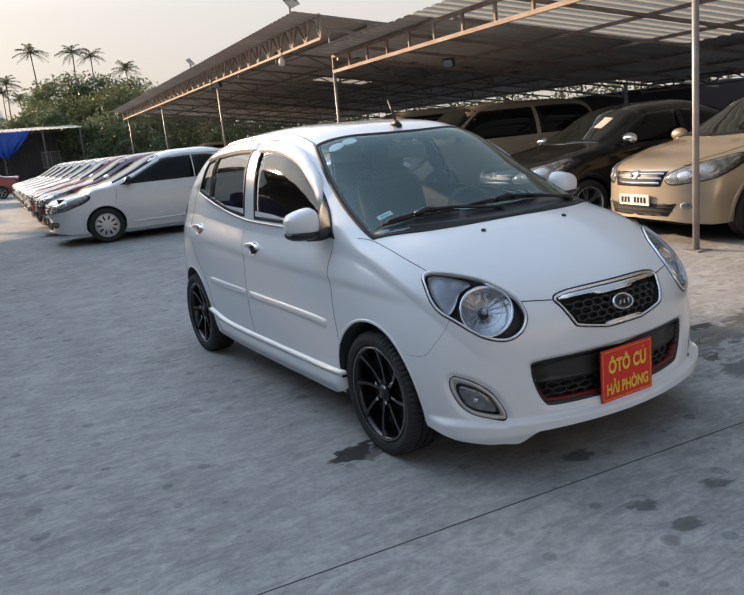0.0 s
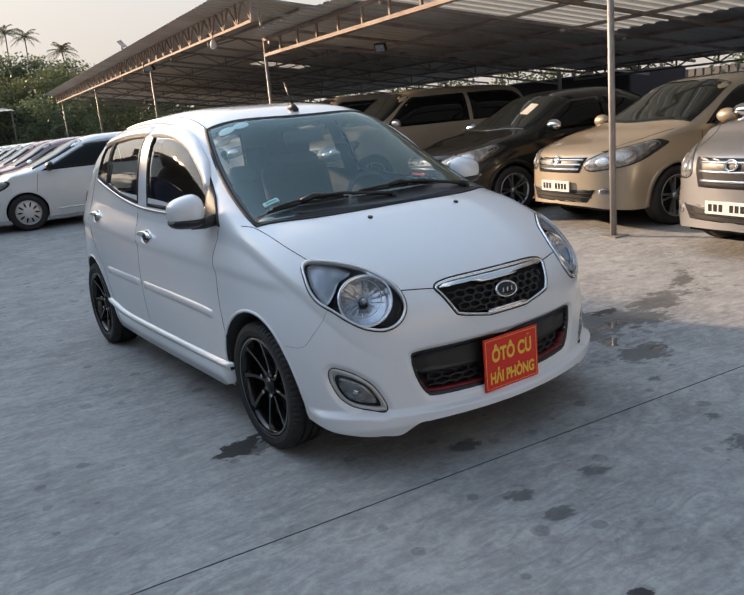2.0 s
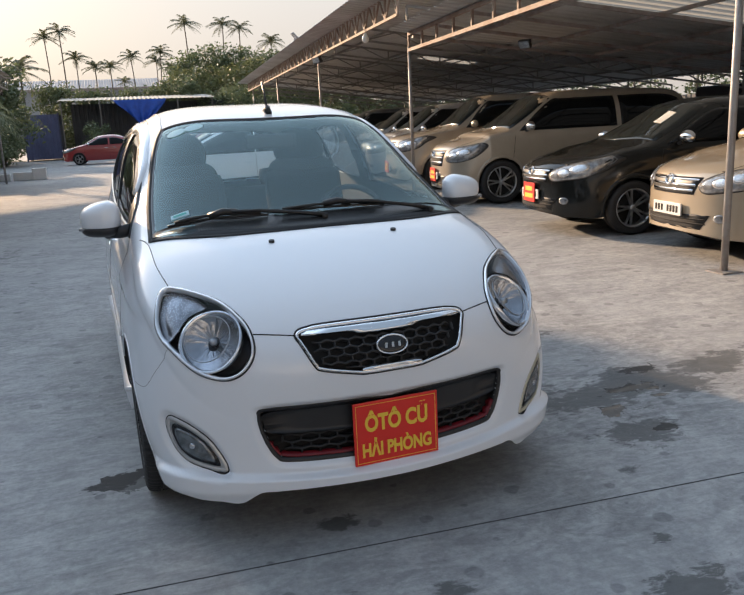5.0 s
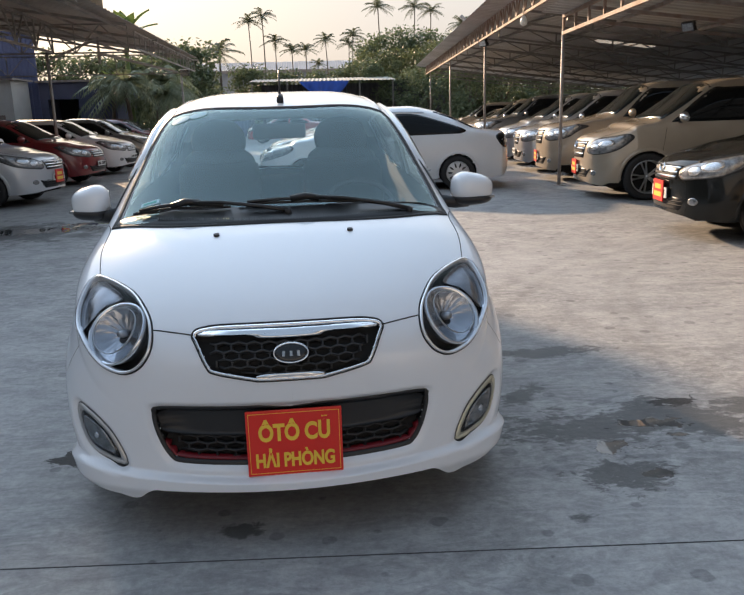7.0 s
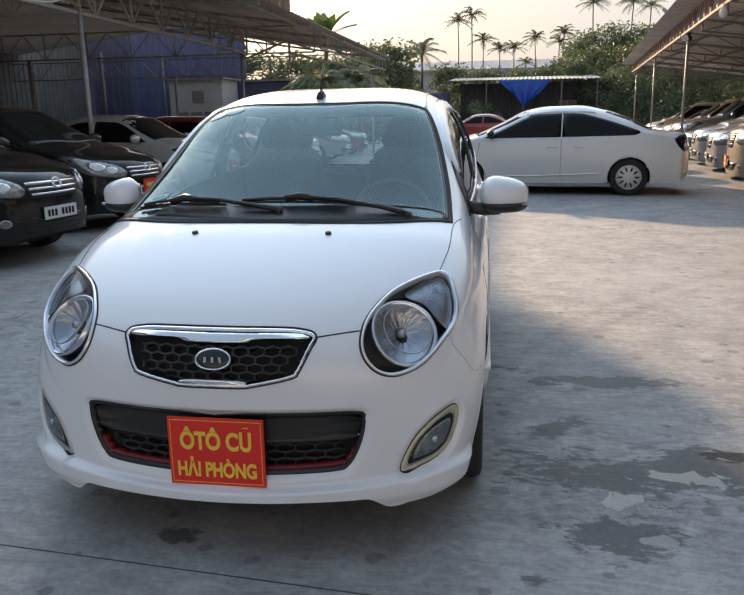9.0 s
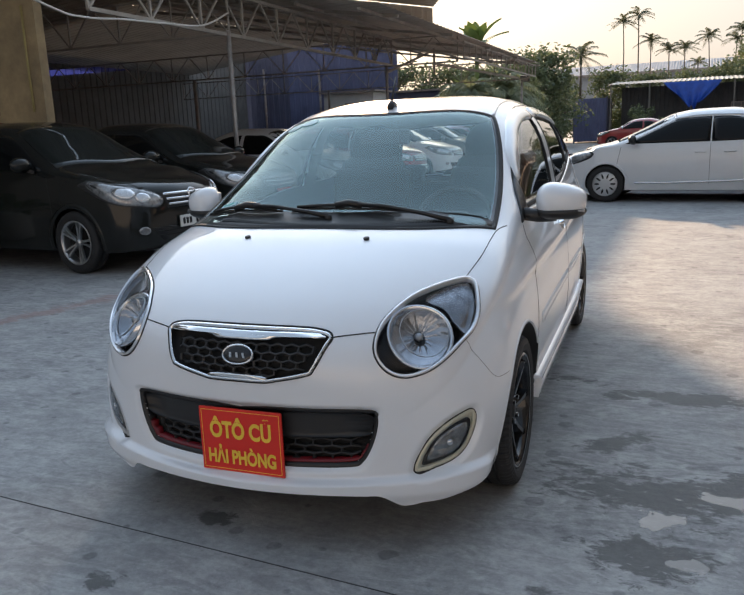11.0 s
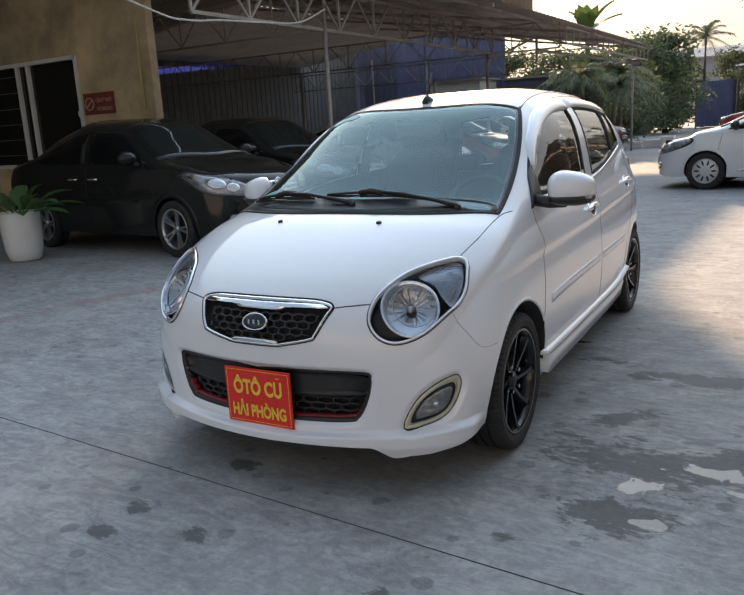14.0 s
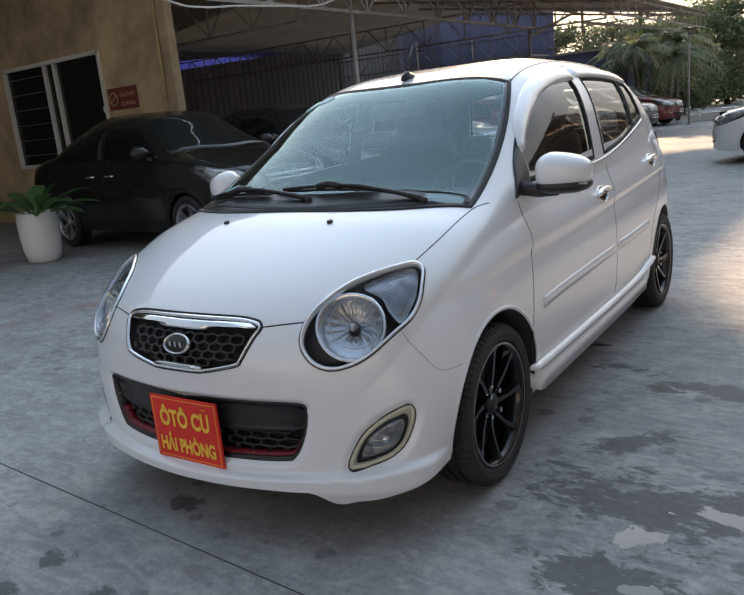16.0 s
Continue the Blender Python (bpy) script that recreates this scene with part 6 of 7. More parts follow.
# ---- the other edges of the yard ----
clad("wall_right", rp(15.5, -12, 0)[:2], rp(15.5, 44, 0)[:2], 0, 1.9, DARKFAR, "dark fence behind the right-hand canopy")
# unseen wall added behind the viewer; its pale tone bounces light onto the car's front
PLAIN = mat("pale_fill_render", (0.40, 0.41, 0.42), 0.85, vary=0.25, scale=0.7, bump=0.2, bscale=20)
tagged(mesh_ob("wall_south", box_bm((-20, -12.3, 0), (24, -12.0, 4.2)), PLAIN, smooth=False), "unseen plain grey wall added behind the viewer to fill light", "wall", kind="structure")
# unseen block added at the left to hold back sky light on that side
tagged(mesh_ob("wall_office", box_bm((-19, -11.9, 0), (-8.2, 2.6, 5.6)), mat("cream_render", (0.42, 0.40, 0.36), 0.85, vary=0.2, scale=0.7, bump=0.2, bscale=20), smooth=False), "unseen cream block added beside the yard to dim its left", "wall", kind="structure")
TRUCKTARP = mat("dark_truck_cover", (0.018, 0.018, 0.03), 0.6, vary=0.3, scale=3)
for v, w in ((3.5, 4.6), (-4.0, 4.0), (12, 5)):
    t = tagged(new("covered_truck"), "truck body under a dark cover behind the cars", "truck", "trucks")
    t.matrix_basis = Matrix.Translation(rp(11.6, v, 0)) @ pose(0, 0, 0, 0, 0, -4.3)
    part("cover", box_bm((-1.1, -w / 2, 0.9), (1.1, w / 2, 1.95), 0.08), TRUCKTARP, t)
    part("truck_bed", box_bm((-1.05, -w / 2, 0.65), (1.05, w / 2, 0.9)), DARKSTEEL, t)
    for y in (-w / 2 + 0.8, w / 2 - 0.8):
        for x in (-0.95, 0.95):
            bm = lathe_bm([(0.25, -0.12), (0.42, -0.12), (0.44, 0), (0.42, 0.12), (0.25, 0.12)], 24, "Y")
            bmesh.ops.transform(bm, matrix=Matrix.Translation((x, y, 0.44)) @ Matrix.Rotation(math.pi / 2, 4, "Z"), verts=bm.verts)
            part("wheel", bm, RUBBER, t, "", True)


# ---- the white hatchback ----
HERO_FRONT = [
    (0.690, 0.195, 0.42, 0.52, 0.00002, 0, 2.2, 0.22), (0.687, 0.193, 0.43, 0.58, 0.40, 0, 2.4, 0.22), (0.678, 0.162, 0.45, 0.62, 0.56, 0, 2.5, 0.22),
    (0.655, 0.180, 0.50, 0.66, 0.655, 0, 2.7, 0.21), (0.615, 0.200, 0.56, 0.705, 0.715, 0, 2.9, 0.20), (0.54, 0.222, 0.63, 0.76, 0.757, 0, 3.0, 0.18),
    (0.38, 0.235, 0.72, 0.84, 0.790, 0, 3.2, 0.15), (0.14, 0.20, 0.80, 0.927, 0.80, 0, 3.3, 0.11)]
HERO_MID = [
    (0.0, 0.2, 0.835, 0.962, 0.80, 0.01, 3.3, 0.10), (-0.10, 0.2, 0.85, 1.0, 0.80, 0.03, 3.4, 0.11), (-0.40, 0.2, 0.88, 1.18, 0.80, 0.10, 3.8, 0.13),
    (-0.78, 0.2, 0.90, 1.385, 0.80, 0.15, 4.4, 0.13), (-1.05, 0.2, 0.905, 1.445, 0.80, 0.16, 4.5, 0.07), (-1.5, 0.2, 0.92, 1.475, 0.80, 0.165, 4.5, 0.0),
    (-2.0, 0.2, 0.95, 1.46, 0.80, 0.17, 4.4, -0.04)]
HERO_REAR = [
    (-2.40, 0.2, 0.98, 1.42, 0.79, 0.17, 4.2, -0.09), (-2.58, 0.21, 0.98, 1.34, 0.78, 0.15, 3.8, -0.11), (-2.70, 0.22, 0.95, 1.14, 0.765, 0.1, 3.5, -0.12),
    (-2.77, 0.23, 0.86, 0.98, 0.74, 0.03, 3.2, -0.13), (-2.82, 0.25, 0.66, 0.82, 0.66, 0, 2.8, -0.14), (-2.845, 0.26, 0.55, 0.68, 0.42, 0, 2.5, -0.14), (-2.85, 0.27, 0.52, 0.55, 0.02, 0, 2.4, -0.14)]


# ---- paint and trim of the white hatchback ----
LENS = glass("lamp_cover", (0.88, 0.90, 0.93), 1.32, gloss=(0.6, 0.6, 0.6))
REFLECT = mat("lamp_reflector", (0.52, 0.54, 0.57), 0.24, 1.0, vary=0.3, scale=25)
LAMPTRIM = mat("pale_lamp_trim", (0.80, 0.81, 0.83), 0.16, 0.7, vary=0.06, scale=9)
HOUSING = mat("lamp_housing", (0.012, 0.012, 0.013), 0.3, 0.0, spec=0.3)
AMBER = mat("side_lamp_glass", (0.42, 0.43, 0.45), 0.22, 0.8, vary=0.7, scale=14, bump=0.4, bscale=22)
FOGTRIM = mat("dull_silver_plastic", (0.58, 0.58, 0.57), 0.35, 0.5, vary=0.2, scale=14)
FOGTRIM2 = mat("yellowed_silver_plastic", (0.60, 0.58, 0.46), 0.4, 0.35, vary=0.25, scale=14)
REDTRIM = mat("red_trim", (0.16, 0.006, 0.012), 0.4)
FOGREFLECT = mat("fog_reflector", (0.50, 0.51, 0.50), 0.12, 0.95, vary=0.85, scale=30, bump=0.9, bscale=40)
SEAMGREY = mat("painted_seam", (0.22, 0.22, 0.22), 0.7)
CERAMIC = mat("black_glass_border", (0.010, 0.010, 0.011), 0.12)
GASKET = mat("dark_gap", (0.012, 0.012, 0.012), 0.7)
LINING = mat("grey_headlining", (0.20, 0.20, 0.195), 0.9, vary=0.1, scale=20)
DASH = mat("dashboard_plastic", (0.05, 0.052, 0.055), 0.6, vary=0.2, scale=20)
VISOR = mat("chromed_rain_guard", (0.80, 0.81, 0.82), 0.16, 0.22, coat=0.6, vary=0.08, scale=6)
STICKER = mat("teal_sticker", (0.10, 0.42, 0.38), 0.5)
STICKERW = mat("pale_sticker", (0.48, 0.70, 0.74), 0.5)


def view_frame(o, d):
    """Frame that looks at o from direction d, v upright."""
    d = Vector(d).normalized()
    u = Vector((-d.y, d.x, 0)).normalized()
    v = d.cross(u)
    return Matrix(((u.x, v.x, d.x, o[0]), (u.y, v.y, d.y, o[1]), (u.z, v.z, d.z, o[2]), (0, 0, 0, 1)))


LAMPF = view_frame((0.42, 0.57, 0.69), (0.70, 0.52, 0.49))
FOGF = view_frame((0.52, 0.63, 0.35), (0.72, 0.68, 0.05))


def sym(half):
    """Closes an outline given for one side (u across) by its mirror image."""
    return half + [(-a, b) for a, b in half[::-1]]


def symx(half):
    return half + [(a, -b) for a, b in half[::-1]]


def honeycomb(S, M, poly, du, dv, off, material, parent):
    """Six-sided cells inside an outline: zigzag bars joined by short uprights."""
    us, vs = [p[0] for p in poly], [p[1] for p in poly]
    v, row, amp = min(vs) + dv * 0.4, 0, dv * 0.16
    while v < max(vs):
        u0 = min(us) - du + (du / 2 if row % 2 else 0)
        pts = []
        k = 0
        while u0 + k * du / 2 < max(us):
            pts.append((u0 + k * du / 2, v + (amp if k % 2 else -amp)))
            k += 1
        ok = inside(poly, np.array([a for a, b in pts]), np.array([b for a, b in pts]))
        run = [q for q, o in zip(pts, ok) if o]
        if len(run) > 2:
            part("grille_bar", S.band(run, M, 0.0036, 0.0036, off, False, off - 0.014), material, parent, smooth=True)
        for k, (a, b) in enumerate(pts):
            if k % 2 and inside(poly, np.array([a]), np.array([v + dv - amp]))[0] and inside(poly, np.array([a]), np.array([v]))[0]:
                part("grille_bar", S.band([(a, b - 0.002), (a, v + dv * 0.5), (a, v + dv - amp + 0.002)], M, 0.0036, 0.0036, off, False, off - 0.014), material, parent, smooth=True)
        v += dv
        row += 1


def seat_bm(x, y, w, rest=True):
    """Bucket seat back and cushion with soft edges."""
    bm = bmesh.new()
    box_bm((x - 0.02, y - w / 2, 0.42), (x + 0.48, y + w / 2, 0.58), 0.05, bm)
    b = bmesh.new()
    box_bm((-0.07, -w / 2, 0), (0.07, w / 2, 0.60), 0.06, b)
    for part_z, half, high in ((0.60, 0.20, 0.09), (0.72, 0.155, 0.13)):      # shoulders and a round head restraint
        q = bmesh.ops.create_uvsphere(b, u_segments=20, v_segments=12, radius=1)["verts"]
        for v in q:
            v.co = Vector((v.co.x * 0.062, math.copysign(abs(v.co.y) ** 0.8, v.co.y) * half, part_z + v.co.z * high))
    bmesh.ops.transform(b, matrix=Matrix.Translation((x - 0.03, y, 0.52)) @ Matrix.Rotation(radians(-16), 4, "Y"), verts=b.verts)
    me = bpy.data.meshes.new("tmp")
    b.to_mesh(me)
    bm.from_mesh(me)
    bpy.data.meshes.remove(me)
    b.free()
    return bm


GRILLE = spline(sym([(0.0, 0.712), (0.16, 0.709), (0.262, 0.702), (0.292, 0.688), (0.281, 0.664), (0.250, 0.602), (0.228, 0.586), (0.12, 0.564), (0.09, 0.560), (0.0, 0.560)])[1:-1], 108)
INTAKE = spline(sym([(0.0, 0.463), (0.25, 0.463), (0.415, 0.460), (0.432, 0.445), (0.428, 0.40), (0.410, 0.345), (0.386, 0.305), (0.352, 0.289), (0.2, 0.283), (0.0, 0.281)])[1:-1], 108)
FOG = spline([(0.098, 0.085), (0.108, 0.066), (0.100, 0.030), (0.075, -0.018), (0.040, -0.050), (-0.006, -0.070), (-0.082, -0.088), (-0.092, -0.078), (-0.078, -0.040), (-0.040, 0.018), (0.020, 0.062), (0.072, 0.082)], 72)


def outline_gap(poly, u, v):
    """Distance from points to an outline, negative inside it."""
    d = np.full(len(u), 9.0)
    for i in range(len(poly)):
        ax, ay = poly[i - 1]
        bx, by = poly[i]
        ex, ey = bx - ax, by - ay
        t = np.clip(((u - ax) * ex + (v - ay) * ey) / (ex * ex + ey * ey + 1e-12), 0, 1)
        d = np.minimum(d, np.hypot(u - ax - t * ex, v - ay - t * ey))
    return np.where(inside(poly, u, v), -d, d)


def nose_shape(V):
    """Stepped lower lip standing proud, dishes round the intake and the fog lamps, a shoulder crease along the flanks."""
    V = V.copy()
    smooth = lambda a: np.clip(a, 0, 1) ** 2 * (3 - 2 * np.clip(a, 0, 1))
    # lower edge: high in the middle, a short step down to the corner skirts
    f = (V[:, 0] > 0.25) & (V[:, 2] < 0.27)
    P = V[f]
    ay = np.abs(P[:, 1])
    z0 = np.interp(ay, [0, 0.40, 0.56, 0.655, 0.715, 0.757, 0.79], [0.195, 0.193, 0.162, 0.180, 0.200, 0.222, 0.235])
    z1 = 0.202 - 0.038 * smooth((ay - 0.425) / 0.085) + np.interp(ay, [0, 0.62, 0.70, 0.757, 0.79], [0, 0, 0.012, 0.030, 0.045])
    P[:, 2] = 0.27 - (0.27 - P[:, 2]) * (0.27 - z1) / (0.27 - z0)
    V[f] = P
    f = (V[:, 0] > 0.25) & (V[:, 2] < 0.60)
    P = V[f]
    out = np.stack([P[:, 0] * 1.2, P[:, 1]], 1)
    out /= np.linalg.norm(out, axis=1)[:, None]
    crease = 0.242 + 0.03 * np.clip(np.abs(P[:, 1]) / 0.7, 0, 1) ** 2
    push = 0.030 * smooth((P[:, 0] - 0.31) / 0.12) * smooth((crease - P[:, 2]) / 0.016) * (1 - 0.6 * smooth((0.205 - P[:, 2]) / 0.05))
    push -= 0.020 * smooth(1 - outline_gap(INTAKE, P[:, 1], P[:, 2]) / 0.026)
    Mi = np.array(FOGF.inverted())
    for sg in (1, -1):
        q = np.stack([P[:, 0], P[:, 1] * sg, P[:, 2]], 1) @ Mi[:3, :3].T + Mi[:3, 3]
        ok = P[:, 1] * sg > 0.3
        push -= np.where(ok, 0.017 * smooth(1 - outline_gap(FOG, q[:, 0], q[:, 1]) / 0.030), 0)
    P[:, :2] += out * push[:, None]
    V[f] = P
    # shoulder crease from the headlight back past the door handles
    zc = np.interp(V[:, 0], [-2.7, -2.2, -1.2, -0.2, 0.35], [0.845, 0.835, 0.790, 0.768, 0.735])
    d = V[:, 2] - zc
    ridge = np.where(d < 0, 1 - smooth(-d / 0.045), 1 - smooth(d / 0.13))
    fade = smooth((0.36 - V[:, 0]) / 0.25) * smooth((V[:, 0] + 2.75) / 0.3) * smooth((np.abs(V[:, 1]) - 0.60) / 0.08)
    V[:, 1] += np.sign(V[:, 1]) * 0.013 * ridge * fade
    return V


def hero_car():
    S = Skin(HERO_FRONT + HERO_MID + HERO_REAR, per=14, nlow=64, nup=60, inset=0.085, shape=nose_shape)
    car = new("hatchback")
    r = 0.278
    P = lambda n, bm, m, lab="": part(n, bm, m, car, lab, True)
    # wheel openings
    for ax in (0, -2.37):
        rr = r + 0.046
        arch = [(-ax + rr * math.cos(a), r + 0.008 + rr * math.sin(a)) for a in np.linspace(0, 2 * math.pi, 80)]
        for M in (SIDE, RIGHT):
            S.alive &= ~S.pick(arch, M)
        lip = [(-ax + rr * math.cos(a), r + 0.008 + rr * math.sin(a)) for a in np.linspace(-0.22, math.pi + 0.22, 60)]
        both("arch_lip", S.band(lip, SIDE, 0.008, 0.007, 0.002, False, -0.03), WHITE, car)
        both("arch_liner", S.band(lip, SIDE, 0.012, -0.006, -0.004, False, -0.16), GASKET, car)
        for sgn in (1, -1):
            wheel(car, (ax, sgn * 0.694, r), sgn, r, 0.185, "multi", GLOSSBLACK)
    # windscreen
    wh = [(0.035, 0.0), (0.03, 0.25), (-0.01, 0.45), (-0.115, 0.655), (-0.115, 0.655), (-0.38, 0.628), (-0.64, 0.578), (-0.845, 0.512), (-0.865, 0.485), (-0.835, 0.38), (-0.785, 0.18), (-0.772, 0.0)]
    ws = wh + [(a, -b) for a, b in wh[::-1]][1:-1]
    wsp = spline(ws, 132)
    cut_ws = S.pick(wsp, TOP)
    screen = S.mesh("windscreen", cut_ws, WINDSCREEN, car, "greenish windscreen with stickers")
    screen.visible_shadow = False
    part("glass_border", S.band(wsp, TOP, 0.022, 0.004, 0.0015, True, -0.003), CERAMIC, screen, smooth=True)
    part("rubber_seal", S.band(wsp, TOP, 0.010, 0.010, 0.004), GASKET, screen, smooth=True)
    P("scuttle_panel", S.patch(spline([(0.038, 0.0), (0.03, 0.25), (-0.01, 0.45), (-0.10, 0.635), (-0.165, 0.625), (-0.135, 0.45), (-0.100, 0.25), (-0.090, 0.0), (-0.100, -0.25), (-0.135, -0.45), (-0.165, -0.625), (-0.10, -0.635), (-0.01, -0.45), (0.03, -0.25)], 84), TOP, 0.004, 3), BLACK, "black slatted scuttle panel")
    for k in range(96):
        y = -0.475 + 0.01 * k
        x0 = 0.024 - 0.10 * (y / 0.5) ** 2
        P("vent_slat", S.band([(x0, y), (x0 - 0.022, y)], TOP, 0.0022, 0.0022, 0.007, False), BLACK)
    # side glass: front door, rear door, quarter light
    fw = [(0.50, 0.975), (0.50, 0.975), (0.53, 1.075), (0.69, 1.175), (0.87, 1.268), (1.06, 1.325), (1.22, 1.345), (1.385, 1.350), (1.385, 1.350), (1.30, 0.985), (1.30, 0.985)]
    rw = [(1.46, 0.992), (1.46, 0.992), (1.52, 1.352), (1.52, 1.352), (1.80, 1.348), (2.07, 1.330), (2.07, 1.330), (2.02, 1.075), (2.02, 1.075), (1.80, 1.030)]
    qw = [(2.05, 1.080), (2.05, 1.080), (2.10, 1.325), (2.10, 1.325), (2.25, 1.300), (2.25, 1.300), (2.27, 1.125), (2.27, 1.125)]
    for poly, nm in ((fw, "front_side_window"), (rw, "rear_side_window"), (qw, "quarter_window")):
        sp = spline(poly, 72)
        for ob in both(nm, S.patch(sp, SIDE, -0.004, 6), SIDEGLASS, car, "dark tinted glass"):
            ob.visible_shadow = False
        both("window_seal", S.band(sp, SIDE, 0.010, 0.012, 0.003), GASKET, car)
        for M in (SIDE, RIGHT):
            S.alive &= ~S.pick(sp, M)
    sill = spline([(0.50, 0.958), (0.9, 0.955), (1.30, 0.962), (1.46, 0.972), (1.66, 0.995), (1.90, 1.035), (2.12, 1.075), (2.27, 1.105)], 40, False)
    both("window_strip", S.band(sill, SIDE, 0.005, 0.007, 0.008, False), ALLOY, car, "dull silver strip under the windows")
    vis1 = spline([(0.565, 1.085), (0.635, 1.152), (0.72, 1.212), (0.87, 1.290), (1.06, 1.345), (1.25, 1.368), (1.43, 1.372)], 30, False)
    vis2 = spline([(1.46, 1.372), (1.70, 1.374), (1.95, 1.362), (2.16, 1.340), (2.26, 1.310)], 24, False)
    both("rain_guard", S.band(vis1, SIDE, 0.024, 0.034, 0.013, False, taper=lambda s: min(1.0, 0.45 + 2.2 * s)), VISOR, car, "chromed rain guard over the window")
    both("rain_guard", S.band(vis2, SIDE, 0.020, 0.026, 0.014, False, taper=lambda s: min(1.0, 0.3 + 4.0 * (1 - s))), VISOR, car, "chromed rain guard over the window")
    both("mirror_base", S.patch(spline([(0.36, 0.925), (0.36, 0.925), (0.47, 1.045), (0.56, 1.10), (0.56, 1.10), (0.52, 0.95), (0.52, 0.95)], 40), SIDE, 0.006, 3), BLACK, car)
    # rear window
    rwin = spline(sym([(0.0, 1.345), (0.30, 1.338), (0.46, 1.315), (0.50, 1.27), (0.56, 1.05), (0.54, 1.0), (0.3, 0.985), (0.0, 0.98)])[1:], 60)
    S.alive &= ~S.pick(rwin, REAR)
    P("rear_window", S.patch(rwin, REAR, 0.002, 6), REARGLASS).visible_shadow = False
    P("rear_window_seal", S.band(rwin, REAR, 0.015, 0.012, 0.003), GASKET)
    S.alive &= ~cut_ws
    # lamp openings
    hl = spline([(0.106, 0.154), (0.155, 0.158), (0.176, 0.134), (0.166, 0.081), (0.147, 0.020), (0.114, -0.028), (0.065, -0.066), (-0.011, -0.120), (-0.071, -0.145), (-0.134, -0.149), (-0.183, -0.124), (-0.209, -0.079), (-0.206, -0.033), (-0.176, 0.020), (-0.125, 0.065), (-0.051, 0.110), (0.028, 0.137)], 102)
    for M in (LAMPF, Matrix.Diagonal((1, -1, 1, 1)) @ LAMPF):
        S.alive &= ~(S.pick(hl, M) & (S.C[:, 1] * M[1][2] > 0))
    # nose openings
    gr = GRILLE
    S.alive &= ~S.pick(gr, FRONT)
    # near-black backing here, and in the lower intake, stands for shade behind the bars
    P("grille_recess", S.patch(gr, FRONT, -0.030, 5), DARK)
    inner = [(a * 0.93, 0.632 + (b - 0.632) * 0.80 - 0.008) for a, b in gr]
    honeycomb(S, FRONT, inner, 0.047, 0.0235, -0.006, BLACK, car)
    P("grille_frame", S.band(gr, FRONT, 0.0045, 0.002, 0.006), CHROME, "chrome grille frame")
    P("grille_gap", S.band(gr, FRONT, -0.005, 0.010, 0.003), GASKET)
    bar = sym([(0.0, 0.702), (0.20, 0.699), (0.268, 0.692), (0.264, 0.686), (0.125, 0.687), (0.09, 0.679), (0.0, 0.678)])[1:-1]
    P("grille_top_bar", S.patch(spline(bar, 60), FRONT, 0.006, 3), CHROME, "broad chrome top bar")
    P("grille_chin", S.patch(spline(sym([(0.0, 0.577), (0.075, 0.576), (0.10, 0.566), (0.0, 0.563)])[1:-1], 40), FRONT, 0.004, 2), CHROME)
    em = [(0.004 + 0.052 * math.cos(a), 0.634 + 0.026 * math.sin(a)) for a in np.linspace(0, 2 * math.pi, 33)[:-1]]
    badge = P("emblem", S.patch(em, FRONT, 0.008, 3, rim=0.02), GLOSSBLACK, "oval black badge with chrome rim")
    part("badge_rim", S.band(em, FRONT, 0.0022, 0.0022, 0.011), CHROME, badge, smooth=True)
    ex = S.hit(0.0, 0.634, FRONT)[0].x + 0.008
    for pts in (((-0.024, -0.012), (-0.022, 0.012)), ((0.0, -0.012), (0.0, 0.012)), ((0.024, -0.012), (0.022, 0.012))):
        (u0, v0), (u1, v1) = pts
        part("badge_mark", beam_bm((ex, 0.004 + u0, 0.634 + v0), (ex, 0.004 + u1, 0.634 + v1), 0.006, 0.008), CHROME, badge)
    ip = INTAKE
    S.alive &= ~S.pick(ip, FRONT)
    P("lower_intake", S.patch(ip, FRONT, -0.045, 5), DARK)
    P("intake_panel", S.patch(spline(sym([(0.0, 0.455), (0.25, 0.455), (0.41, 0.450), (0.42, 0.41), (0.40, 0.380), (0.25, 0.372), (0.0, 0.370)])[1:-1], 72), FRONT, -0.012, 4), BLACK, "smooth black plate holder")
    honeycomb(S, FRONT, [(a * 0.92, 0.325 + (b - 0.372) * 0.48) for a, b in ip], 0.060, 0.024, -0.016, BLACK, car)
    P("intake_rim", S.band(ip, FRONT, 0.006, 0.011, 0.0015, True, -0.04), BLACK)
    low = [(a, b) for a, b in spline([(0.408, 0.356), (0.386, 0.316), (0.350, 0.299), (0.2, 0.292), (0.0, 0.290), (-0.2, 0.292), (-0.350, 0.299), (-0.386, 0.316), (-0.408, 0.356)], 48, False)]
    P("red_strip", S.band(low, FRONT, 0.0035, 0.0035, 0.0, False, -0.03), REDTRIM, "thin dark red strip in the intake")
    # paint panels
    bon = [(-0.20, 0.692), (-0.098, 0.666), (0.10, 0.660), (0.256, 0.636), (0.40, 0.50), (0.47, 0.455), (0.53, 0.432), (0.555, 0.41), (0.598, 0.293), (0.600, 0.16), (0.604, 0.0)]
    bonnet = S.pick(symx(bon), TOP) & (S.C[:, 2] > 0.66)
